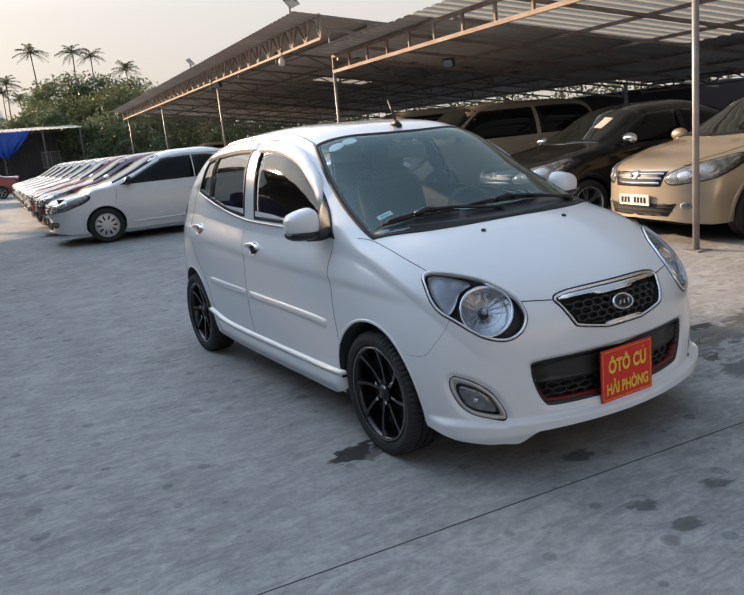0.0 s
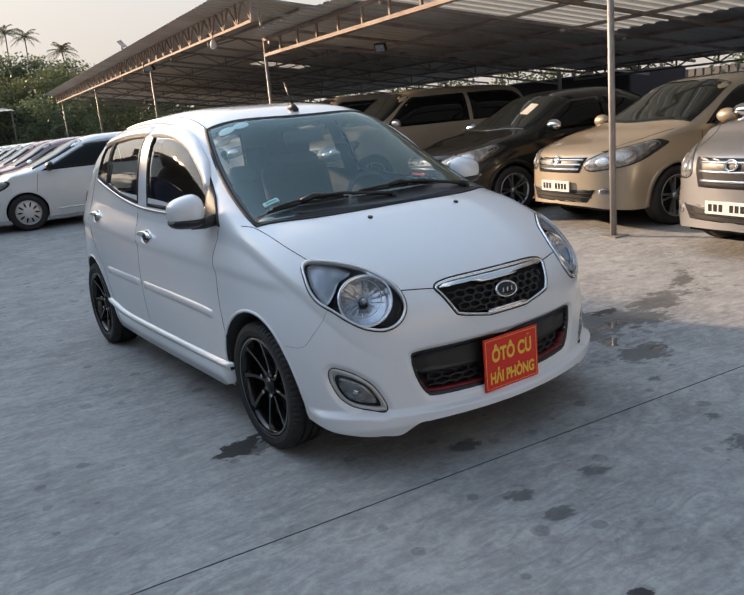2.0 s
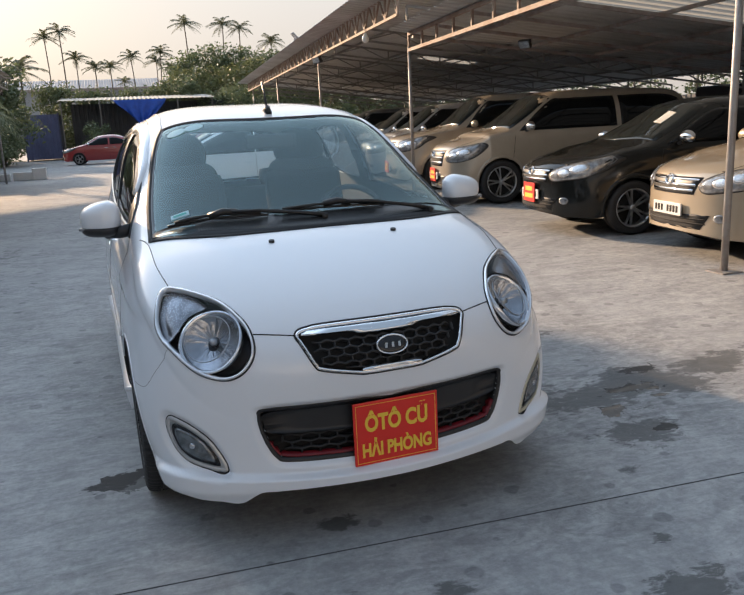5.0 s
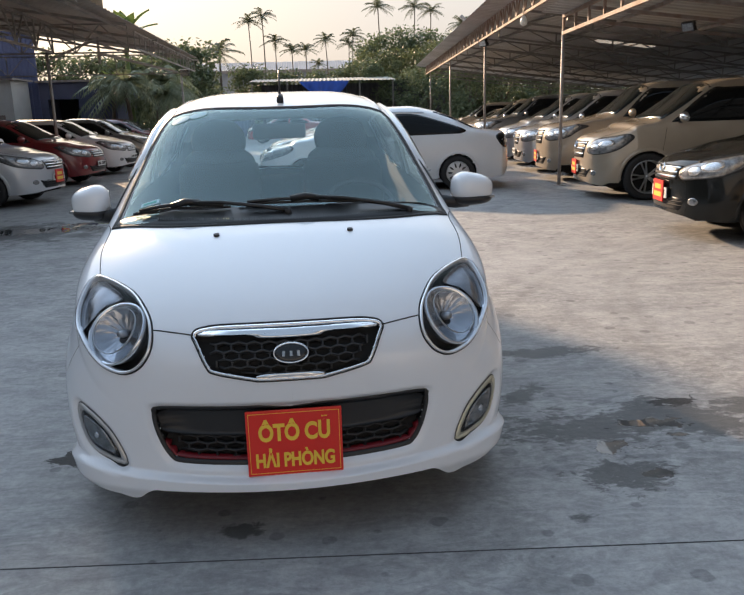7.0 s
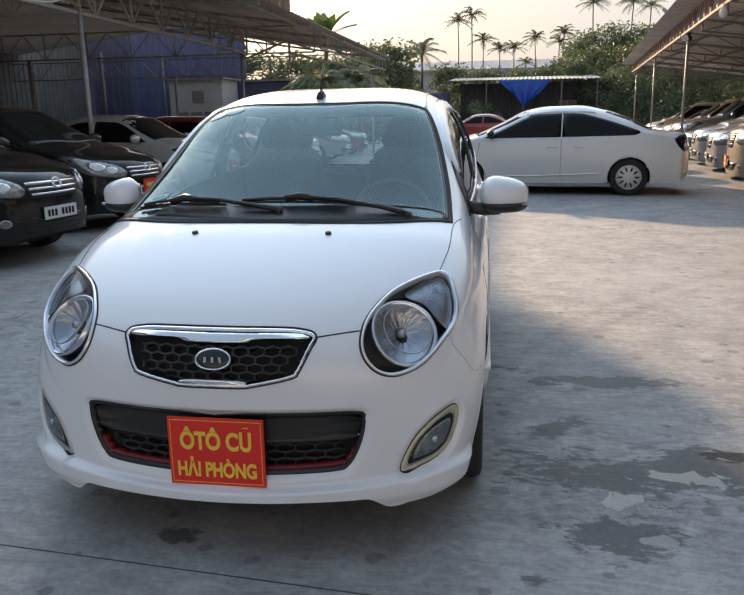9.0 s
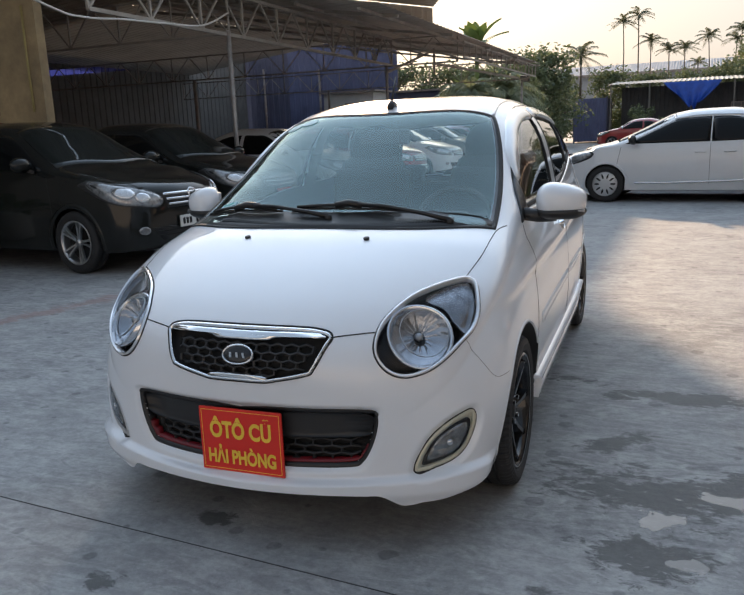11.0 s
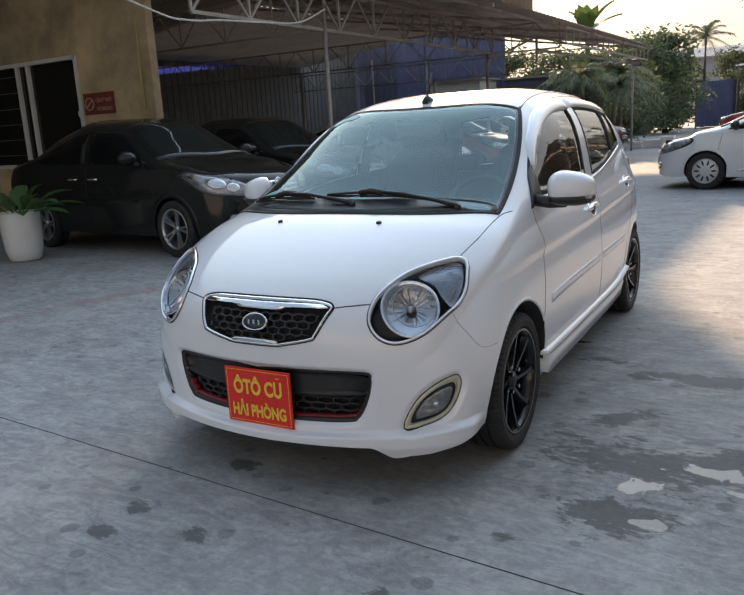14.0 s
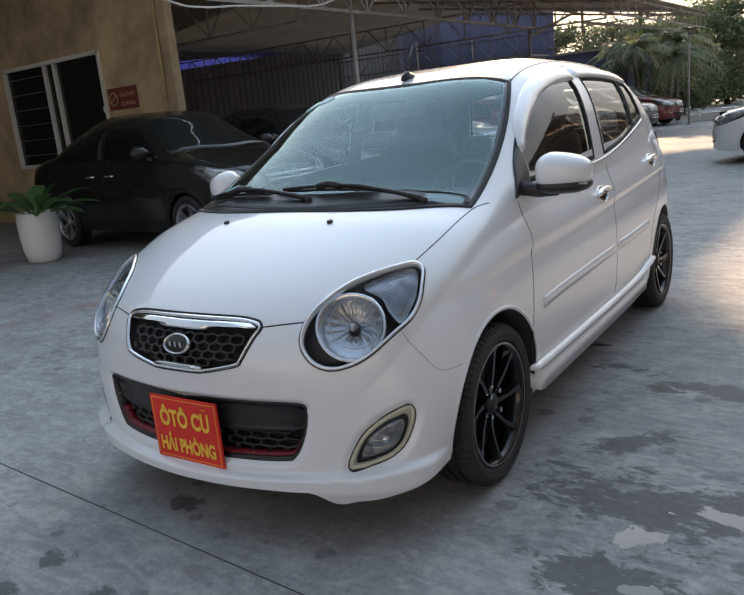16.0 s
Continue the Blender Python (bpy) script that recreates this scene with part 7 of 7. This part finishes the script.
    fd = [(0.375, 0.93), (0.366, 0.80), (0.322, 0.68), (0.275, 0.507), (0.26, 0.36), (0.34, 0.315), (1.31, 0.315), (1.345, 0.38), (1.352, 0.57), (1.39, 0.76), (1.47, 0.94), (1.46, 1.405), (1.2, 1.378), (0.84, 1.275), (0.67, 1.18), (0.48, 1.05)]
    rd = [(1.47, 0.94), (1.39, 0.76), (1.352, 0.57), (1.345, 0.38), (1.31, 0.315), (1.94, 0.315), (2.0, 0.40), (2.06, 0.55), (2.20, 0.66), (2.34, 0.80), (2.36, 1.0), (2.33, 1.12), (2.27, 1.30), (2.1, 1.36), (1.83, 1.405), (1.46, 1.405)]
    a = S.alive
    front_door = [S.pick(fd, M) for M in (SIDE, RIGHT)]
    rear_door = [S.pick(rd, M) & ~front_door[i] for i, M in enumerate((SIDE, RIGHT))]
    seam = [(-0.7, 0.0), (-0.7, 0.68), (-0.432, 0.668), (-0.395, 0.58), (-0.352, 0.52), (-0.255, 0.513), (-0.255, 0.0)]
    bump = (S.pick(seam, SIDE) | S.pick(seam, RIGHT) | (S.C[:, 0] > 0.44)) & ~bonnet
    top = (S.C[:, 2] > 1.28) & (np.abs(S.C[:, 1]) < 0.51) & (S.C[:, 0] < -0.7) & (S.C[:, 0] > -2.6)
    tailgate = (S.C[:, 0] < -2.55) & (np.abs(S.C[:, 1]) < 0.62) & ~top
    done = bonnet | bump | top | tailgate | front_door[0] | front_door[1] | rear_door[0] | rear_door[1]
    S.mesh("bonnet", a & bonnet, WHITE, car)
    S.mesh("front_bumper", a & bump & ~bonnet, WHITE, car)
    S.mesh("roof", a & top, WHITE, car)
    S.mesh("tailgate", a & tailgate, WHITE, car)
    for i in range(2):
        S.mesh("front_door", a & front_door[i] & ~top & ~bump, WHITE, car)
        S.mesh("rear_door", a & rear_door[i] & ~top, WHITE, car)
        s = S.C[:, 1] > 0 if i == 0 else S.C[:, 1] <= 0
        S.mesh("front_wing", a & ~done & s & (S.C[:, 0] > -0.9), WHITE, car)
        S.mesh("rear_wing", a & ~done & s & (S.C[:, 0] <= -0.9), WHITE, car)
    # dark lining inside the cabin
    V0 = S.V.copy()
    S.V = V0 - S.VN * 0.018
    cab = a & (S.C[:, 0] < -0.05) & (S.C[:, 2] > 0.62)
    S.mesh("headlining", cab & (S.C[:, 2] > 1.2), LINING, car)
    S.mesh("door_lining", cab & (S.C[:, 2] <= 1.2), CLOTH, car)
    S.V = V0
    # panel gaps
    G = lambda pts, M, n=30: both("panel_gap", S.band(spline(pts, n, False), M, 0.0017, 0.0017, 0.001, False), GASKET, car)
    G([(0.375, 0.93), (0.366, 0.80), (0.322, 0.68), (0.275, 0.507), (0.26, 0.37), (0.30, 0.325)], SIDE)
    G([(1.455, 0.955), (1.39, 0.76), (1.352, 0.57), (1.345, 0.38), (1.33, 0.33)], SIDE)
    G([(1.96, 0.34), (2.0, 0.40), (2.06, 0.55), (2.20, 0.66), (2.34, 0.80), (2.36, 1.0), (2.33, 1.12), (2.28, 1.28)], SIDE)
    G([(0.375, 0.93), (0.48, 1.05), (0.67, 1.185), (0.84, 1.285), (1.0, 1.345), (1.2, 1.388), (1.46, 1.408), (1.83, 1.412), (2.08, 1.39), (2.28, 1.33)], SIDE, 50)
    G([(-0.20, 0.692), (-0.098, 0.666), (0.10, 0.660), (0.256, 0.636)], TOP)
    G([(0.548, 0.428), (0.575, 0.36), (0.602, 0.285)], TOP, 12)
    both("panel_gap", S.band(spline([(-0.432, 0.668), (-0.395, 0.58), (-0.352, 0.52), (-0.255, 0.513)], 30, False), SIDE, 0.0009, 0.0009, 0.0007, False), SEAMGREY, car)
    G([(-0.86, 0.508), (-1.0, 0.493), (-1.2, 0.475), (-1.7, 0.46), (-2.3, 0.45)], TOP)
    both("roof_ditch", S.band(spline([(-0.88, 0.500), (-1.0, 0.490), (-1.2, 0.473), (-1.7, 0.458), (-2.3, 0.448)], 30, False), TOP, 0.007, 0.007, 0.004, False), GREY, car)
    # side mouldings and skirts
    both("side_moulding", S.band(spline([(0.375, 0.535), (0.6, 0.545), (1.33, 0.555)], 24, False), SIDE, 0.023, 0.023, 0.006, False), WHITE, car)
    both("side_moulding", S.band(spline([(1.365, 0.556), (1.7, 0.560), (1.98, 0.566)], 16, False), SIDE, 0.023, 0.023, 0.006, False), WHITE, car)
    both("side_skirt", S.band(spline([(0.30, 0.245), (0.6, 0.245), (1.4, 0.245), (1.95, 0.262)], 30, False), SIDE, 0.055, 0.052, 0.026, False, -0.02, taper=lambda s: min(1.0, 0.45 + 5.0 * s)), WHITE, car)
    both("skirt_strip", S.band(spline([(0.26, 0.318), (0.5, 0.310), (1.4, 0.308), (1.78, 0.318), (1.95, 0.345), (2.05, 0.365)], 36, False), SIDE, 0.010, 0.010, 0.026, False), WHITE, car)
    # headlights: a dark case sunk into the wing, a faceted bowl, a smoky side lamp, a clear cover
    disc = [(-0.062 + 0.100 * math.cos(a), -0.030 + 0.104 * math.sin(a)) for a in np.linspace(0, 2 * math.pi, 49)[:-1]]
    ring3 = [(-0.046 + 0.078 * math.cos(a), -0.020 + 0.082 * math.sin(a)) for a in np.linspace(0, 2 * math.pi, 41)[:-1]]
    side = spline([(-0.012, 0.092), (0.056, 0.126), (0.125, 0.144), (0.156, 0.130), (0.149, 0.066), (0.126, 0.010), (0.088, -0.042), (0.056, -0.004), (0.036, 0.048)], 54)
    ahead = Vector((0.88, 0.34, 0.33)).normalized()

    def bowl_bm(cu, cv, ru, rv, depth, rim, seg=64, rings=7):
        """Reflector bowl: flutes above, facets below, sunk behind its rim."""
        rnd_ = random.Random(4)
        edge = []
        for k in range(seg):
            a = 2 * math.pi * k / seg
            loc, nrm = S.hit(cu + ru * math.cos(a), cv + rv * math.sin(a), LAMPF)
            edge.append(loc + nrm * rim)
        c = sum(edge, Vector()) / seg
        bm = bmesh.new()
        grid = []
        for r_ in range(rings):
            k = 1 - r_ / rings
            row = []
            for i, e in enumerate(edge):
                jit = 0.0 if r_ == 0 else rnd_.uniform(-1, 1) * 0.0006 + (0.0009 if (i // 2) % 2 else -0.0009) * (1 if i < seg / 2 else 0.35)
                row.append(bm.verts.new(c + (e - c) * k - ahead * (depth * (1 - k ** 1.6) + jit)))
            grid.append(row)
        mid = bm.verts.new(c - ahead * depth)
        for A, B in zip(grid, grid[1:]):
            for i in range(seg):
                bm.faces.new((A[i], A[(i + 1) % seg], B[(i + 1) % seg], B[i]))
        for i in range(seg):
            bm.faces.new((grid[-1][i], grid[-1][(i + 1) % seg], mid))
        bmesh.ops.recalc_face_normals(bm, faces=bm.faces)
        return bm, c

    for sgn in (1, -1):
        flip = lambda b: b if sgn > 0 else mirrored(b)
        lamp = part("headlight", flip(S.patch(hl, LAMPF, -0.060, 6)), HOUSING, car, "round headlight with a pointed side lamp", True)

        def sub(n, bm, m, lab="", smooth=True):
            return part(n, flip(bm), m, lamp, lab, smooth)
        bm, bc = bowl_bm(-0.062, -0.030, 0.098, 0.102, 0.050, -0.006)
        sub("reflector", bm, REFLECT, "faceted silver reflector bowl", False)
        sub("reflector_ring", S.band(disc, LAMPF, 0.005, 0.004, 0.001, True, -0.040), CHROME, "bright ring round the bowl")
        sub("bowl_rim", S.band(ring3, LAMPF, 0.0013, 0.0013, -0.006, True, -0.012), ALLOY)
        tip_ = bc - ahead * 0.012
        sub("bulb_shield", tube_bm([bc - ahead * 0.048, bc - ahead * 0.03, tip_], 0.015, 14, taper=0.011), ALLOY)
        sub("side_lamp", S.patch(side, LAMPF, -0.016, 4, dome=0.006), AMBER, "smoky side lamp")
        sub("lamp_cover", S.patch(hl, LAMPF, 0.003, 7, dome=0.010), LENS, "clear lamp cover").visible_shadow = False
        sub("lamp_trim", S.band(hl, LAMPF, 0.0075, 0.001, 0.009, True, -0.010), LAMPTRIM, "pale chrome lamp surround")
        sub("lamp_gap", S.band(hl, LAMPF, -0.001, 0.007, 0.002), GASKET)
    # fog lamps
    fg = FOG
    fi = [(0.010 + (a - 0.010) * 0.80, -0.003 + (b + 0.003) * 0.78) for a, b in fg]
    for sgn in (1, -1):
        fog = part("fog_lamp", (lambda b: b if sgn > 0 else mirrored(b))(S.patch(fg, FOGF, 0.003, 4)), FOGTRIM2 if sgn > 0 else FOGTRIM, car, "almond-shaped fog lamp in a dull frame", True)
        bm = S.band(fg, FOGF, 0.012, 0.004, 0.007)
        part("fog_frame", bm if sgn > 0 else mirrored(bm), FOGTRIM2 if sgn > 0 else FOGTRIM, fog, "", True)
        bm = S.patch(fi, FOGF, 0.005, 4)
        part("fog_housing", bm if sgn > 0 else mirrored(bm), HOUSING, fog, "", True)
        bm = S.patch([(0.014 + (a - 0.014) * 0.66, -0.002 + (b + 0.002) * 0.62) for a, b in fg], FOGF, 0.0065, 4)
        part("fog_reflector", bm if sgn > 0 else mirrored(bm), FOGREFLECT, fog, "", True)
        spot_ = [(0.016 + 0.010 * math.cos(a), -0.004 + 0.010 * math.sin(a)) for a in np.linspace(0, 2 * math.pi, 17)[:-1]]
        bm = S.patch(spot_, FOGF, 0.0075, 3, dome=0.003)
        part("fog_bulb", bm if sgn > 0 else mirrored(bm), CHROME, fog, "", True)
        bm = S.patch([(0.010 + (a - 0.010) * 0.86, -0.003 + (b + 0.003) * 0.84) for a, b in fg], FOGF, 0.008, 4, dome=0.006)
        part("fog_cover", bm if sgn > 0 else mirrored(bm), LENS, fog, "", True).visible_shadow = False
        bm = S.band(fg, FOGF, -0.003, 0.008, 0.002)
        part("fog_gap", bm if sgn > 0 else mirrored(bm), GASKET, fog, "", True)
    # dealer board
    board = part("dealer_board", box_bm((0.684, -0.148, 0.243), (0.692, 0.150, 0.459), 0.002), SIGNRED, car, "red board with yellow lettering")
    bx = 0.693
    for lo, hi in (((bx - 0.001, -0.140, 0.251), (bx, 0.142, 0.2525)), ((bx - 0.001, -0.140, 0.4495), (bx, 0.142, 0.451)), ((bx - 0.001, -0.140, 0.251), (bx, -0.1385, 0.451)), ((bx - 0.001, 0.1405, 0.251), (bx, 0.142, 0.451))):
        part("border_line", box_bm(lo, hi), SIGNYELLOW, board)
    face = Matrix(((0, 0, 1, 0), (1, 0, 0, 0), (0, 1, 0, 0), (0, 0, 0, 1)))
    text_ob("lettering", "\u00d4T\u00d4 C\u0168", 0.222, 0.078, SIGNYELLOW, board, Matrix.Translation((bx, 0.001, 0.396)) @ face, 0.001, 0.04)
    text_ob("lettering", "H\u1ea2I PH\u00d2NG", 0.246, 0.066, SIGNYELLOW, board, Matrix.Translation((bx, 0.001, 0.303)) @ face, 0.001, 0.04)
    # mirrors
    for sgn in (1, -1):
        mir = new("door_mirror")
        mir.parent = car
        mir.location = (-0.50, 0.855 if sgn > 0 else -0.815, 1.005)
        mir.rotation_euler.z = radians(6 if sgn > 0 else -18)
        mir.scale = (1, 1, 1) if sgn > 0 else (1, 0.84, 1)      # one mirror is folded in a little
        bm = bmesh.new()
        bmesh.ops.create_uvsphere(bm, u_segments=28, v_segments=18, radius=1)
        for v in bm.verts:
            x, y, z = v.co
            y2 = math.copysign(abs(y) ** 0.72, y)
            z2 = math.copysign(abs(z) ** 0.72, z)
            v.co = (max(x, -0.35) * 0.085 + 0.012 * (1 - y2 * sgn), y2 * 0.100, z2 * 0.068 * (1 - (0.26 if z2 > 0 else 0.05) * max(-0.4, y2 * sgn)))
        shell = part("mirror_shell", bm, WHITE, mir, "", True)
        bm = bmesh.new()
        bmesh.ops.create_uvsphere(bm, u_segments=24, v_segments=12, radius=1)
        for v in bm.verts:
            x, y, z = v.co
            y2 = math.copysign(abs(y) ** 0.75, y)
            v.co = (max(x, -0.4) * 0.084 + 0.012 * (1 - y2 * sgn), y2 * 0.100, z * 0.033 - 0.047)
        part("mirror_underside", bm, BLACK, mir, "", True)
        part("mirror_arm", tube_bm([(0.02, -sgn * 0.02, -0.06), (0.03, -sgn * 0.09, -0.062), (0.05, -sgn * 0.15, -0.05)], 0.027, 10), BLACK, mir, "", True)
        part("turn_signal", box_bm((0.045, min(sgn * 0.03, sgn * 0.092), -0.046), (0.070, max(sgn * 0.03, sgn * 0.092), -0.034), 0.004), LAMP, mir)
        part("mirror_glass", box_bm((-0.034, -0.075, -0.04), (-0.029, 0.075, 0.045), 0.002), CHROME, mir)
    # door handles
    for hx, hz in ((-1.235, 0.826), (-2.16, 0.885)):
        cup = [(-hx + 0.064 * math.cos(a), hz - 0.004 + 0.034 * math.sin(a)) for a in np.linspace(0, 2 * math.pi, 25)[:-1]]
        both("handle_cup", S.patch(cup, SIDE, 0.0015, 3), GLOSSBLACK, car)
        both("cup_ring", S.band(cup, SIDE, 0.003, 0.003, 0.004), CHROME, car)
        both("door_handle", S.band(spline([(-hx - 0.085, hz - 0.006), (-hx - 0.04, hz + 0.010), (-hx + 0.04, hz + 0.012), (-hx + 0.085, hz - 0.002)], 16, False), SIDE, 0.008, 0.007, 0.026, False), CHROME, car, "chrome door handle")
    # tail lamps
    tl = spline([(-0.69, 1.00), (-0.60, 1.00), (-0.62, 0.80), (-0.63, 0.68), (-0.70, 0.68)], 40)
    both("tail_lamp", S.patch(tl, REAR, 0.006, 3), TAIL, car)
    # wipers
    def wiper(a, b, c0, label):
        w = new("wiper")
        w.parent = car
        q = lambda x, y, h: S.hit(x, y, TOP)[0] + S.hit(x, y, TOP)[1] * h
        n = 14
        blade = [q(a[0] + (b[0] - a[0]) * k / n, a[1] + (b[1] - a[1]) * k / n, 0.012) for k in range(n + 1)]
        part("wiper_blade", tube_bm(blade, 0.0055, 6), BLACK, w, "", True)
        mid = (a[0] * 0.45 + b[0] * 0.55, a[1] * 0.45 + b[1] * 0.55)
        spine = [q(a[0] + (b[0] - a[0]) * k / n, a[1] + (b[1] - a[1]) * k / n, 0.018 + 0.010 * math.sin(math.pi * k / n)) for k in range(1, n)]
        part("blade_spine", tube_bm(spine, 0.007, 6), BLACK, w, "", True)
        arm = [q(c0[0], c0[1], 0.012), q(c0[0] * 0.75 + mid[0] * 0.25, c0[1] * 0.75 + mid[1] * 0.25, 0.022), q(c0[0] * 0.35 + mid[0] * 0.65, c0[1] * 0.35 + mid[1] * 0.65, 0.034), q(mid[0], mid[1], 0.036)]
        part("wiper_arm", tube_bm(arm, 0.010, 6, taper=0.007), BLACK, w, "", True)
        part("wiper_pivot", tube_bm([q(c0[0], c0[1], -0.01), q(c0[0], c0[1], 0.018)], 0.014, 10), BLACK, w, "", True)
        part("wiper_joint", tube_bm([q(mid[0], mid[1] - 0.055, 0.026), q(mid[0], mid[1], 0.038), q(mid[0], mid[1] + 0.055, 0.026)], 0.014, 8), BLACK, w, "", True)
    wiper((-0.105, -0.17), (-0.105, 0.30), (-0.075, 0.50), "")
    wiper((-0.155, -0.58), (-0.090, -0.20), (-0.045, 0.02), "")
    # washer jets, antenna, stickers
    for y in (-0.243, 0.243):
        p, nrm = S.hit(0.132, y, TOP)
        P("washer_jet", tube_bm([p - nrm * 0.004, p + nrm * 0.007], 0.011, 12), BLACK)
    p, nrm = S.hit(-0.872, 0.012, TOP)
    ant = P("antenna", tube_bm([p + Vector((0.03, 0, -0.002)), p + Vector((0.0, 0, 0.022)), p + Vector((-0.045, 0, 0.010))], 0.016, 10), BLACK, "short black roof antenna")
    part("aerial_rod", tube_bm([p + Vector((-0.005, 0, 0.03)), p + Vector((-0.070, 0, 0.150))], 0.006, 8, taper=0.004), BLACK, ant, "", True)
    q = lambda pts, off: S.patch(pts, TOP, off, 2)
    rect = lambda x, y, hx, hy: spline([(x - hx, y - hy), (x - hx, y - hy), (x + hx, y - hy), (x + hx, y - hy), (x + hx, y + hy), (x + hx, y + hy), (x - hx, y + hy), (x - hx, y + hy)], 24)
    part("sticker", q(rect(-0.215, -0.525, 0.013, 0.036), 0.0035), STICKERW, screen, "small pale teal sticker")
    part("sticker", q(rect(-0.215, -0.525, 0.005, 0.026), 0.005), STICKER, screen)
    for y in (-0.445, -0.365):
        c = [(-0.755 + 0.028 * math.cos(a), y + 0.042 * math.sin(a)) for a in np.linspace(0, 2 * math.pi, 25)[:-1]]
        part("sticker", q(c, 0.0035), STICKERW, screen, "round inspection sticker")
    # cabin
    P("underbody", box_bm((-2.7, -0.46, 0.2), (0.45, 0.46, 0.45)), DARK)
    P("floor_pan", box_bm((-2.05, -0.74, 0.21), (-0.34, 0.74, 0.40)), DARK)
    P("engine_bay", box_bm((-0.02, -0.46, 0.3), (0.50, 0.46, 0.66)), DARK)
    d = box_bm((-0.52, -0.66, 0.60), (-0.16, 0.66, 0.90), 0.05)
    P("dashboard", d, DASH)
    P("instrument_hood", box_bm((-0.50, 0.20, 0.87), (-0.26, 0.52, 0.95), 0.04), DASH)
    for y in (0.35, -0.35):
        seat = part("front_seat", seat_bm(-1.36, y, 0.46), CLOTH, car, "dark fabric front seat", True)
    P("rear_bench", box_bm((-2.30, -0.62, 0.45), (-1.80, 0.62, 0.60), 0.05), CLOTH)
    bm = box_bm((-0.07, -0.62, 0), (0.07, 0.62, 0.42), 0.05)
    for y in (-0.36, 0.36):
        box_bm((-0.045, y - 0.10, 0.42), (0.045, y + 0.10, 0.54), 0.04, bm)
    bmesh.ops.transform(bm, matrix=Matrix.Translation((-2.22, 0, 0.55)) @ Matrix.Rotation(radians(-14), 4, "Y"), verts=bm.verts)
    P("rear_seat_back", bm, CLOTH)
    sw = new("steering_wheel")
    sw.parent = car
    sw.matrix_basis = Matrix.Translation((-0.66, 0.36, 0.88)) @ Matrix.Rotation(radians(62), 4, "Y")
    part("wheel_rim", tube_bm([(0.175 * math.cos(a), 0.175 * math.sin(a), 0) for a in np.linspace(0, 2 * math.pi, 33)[:-1]], 0.014, 8, closed=True), DASH, sw, "", True)
    part("wheel_hub", box_bm((-0.06, -0.07, -0.02), (0.06, 0.07, 0.03), 0.02), DASH, sw, "", True)
    for b in ((0.16, 0, 0), (-0.06, 0.165, 0), (-0.06, -0.165, 0)):
        part("wheel_spoke", beam_bm((0, 0, 0), b, 0.03, 0.015), DASH, sw)
    P("rear_view_mirror", box_bm((-0.80, -0.125, 1.24), (-0.775, 0.125, 1.31), 0.012), DASH)
    return car


hero = hero_car()
hero.matrix_basis = pose(2.176, 2.715, 0, 0, 0, -87.7)
tagged(hero, "small white hatchback with black alloy wheels and a red dealer board", "car")
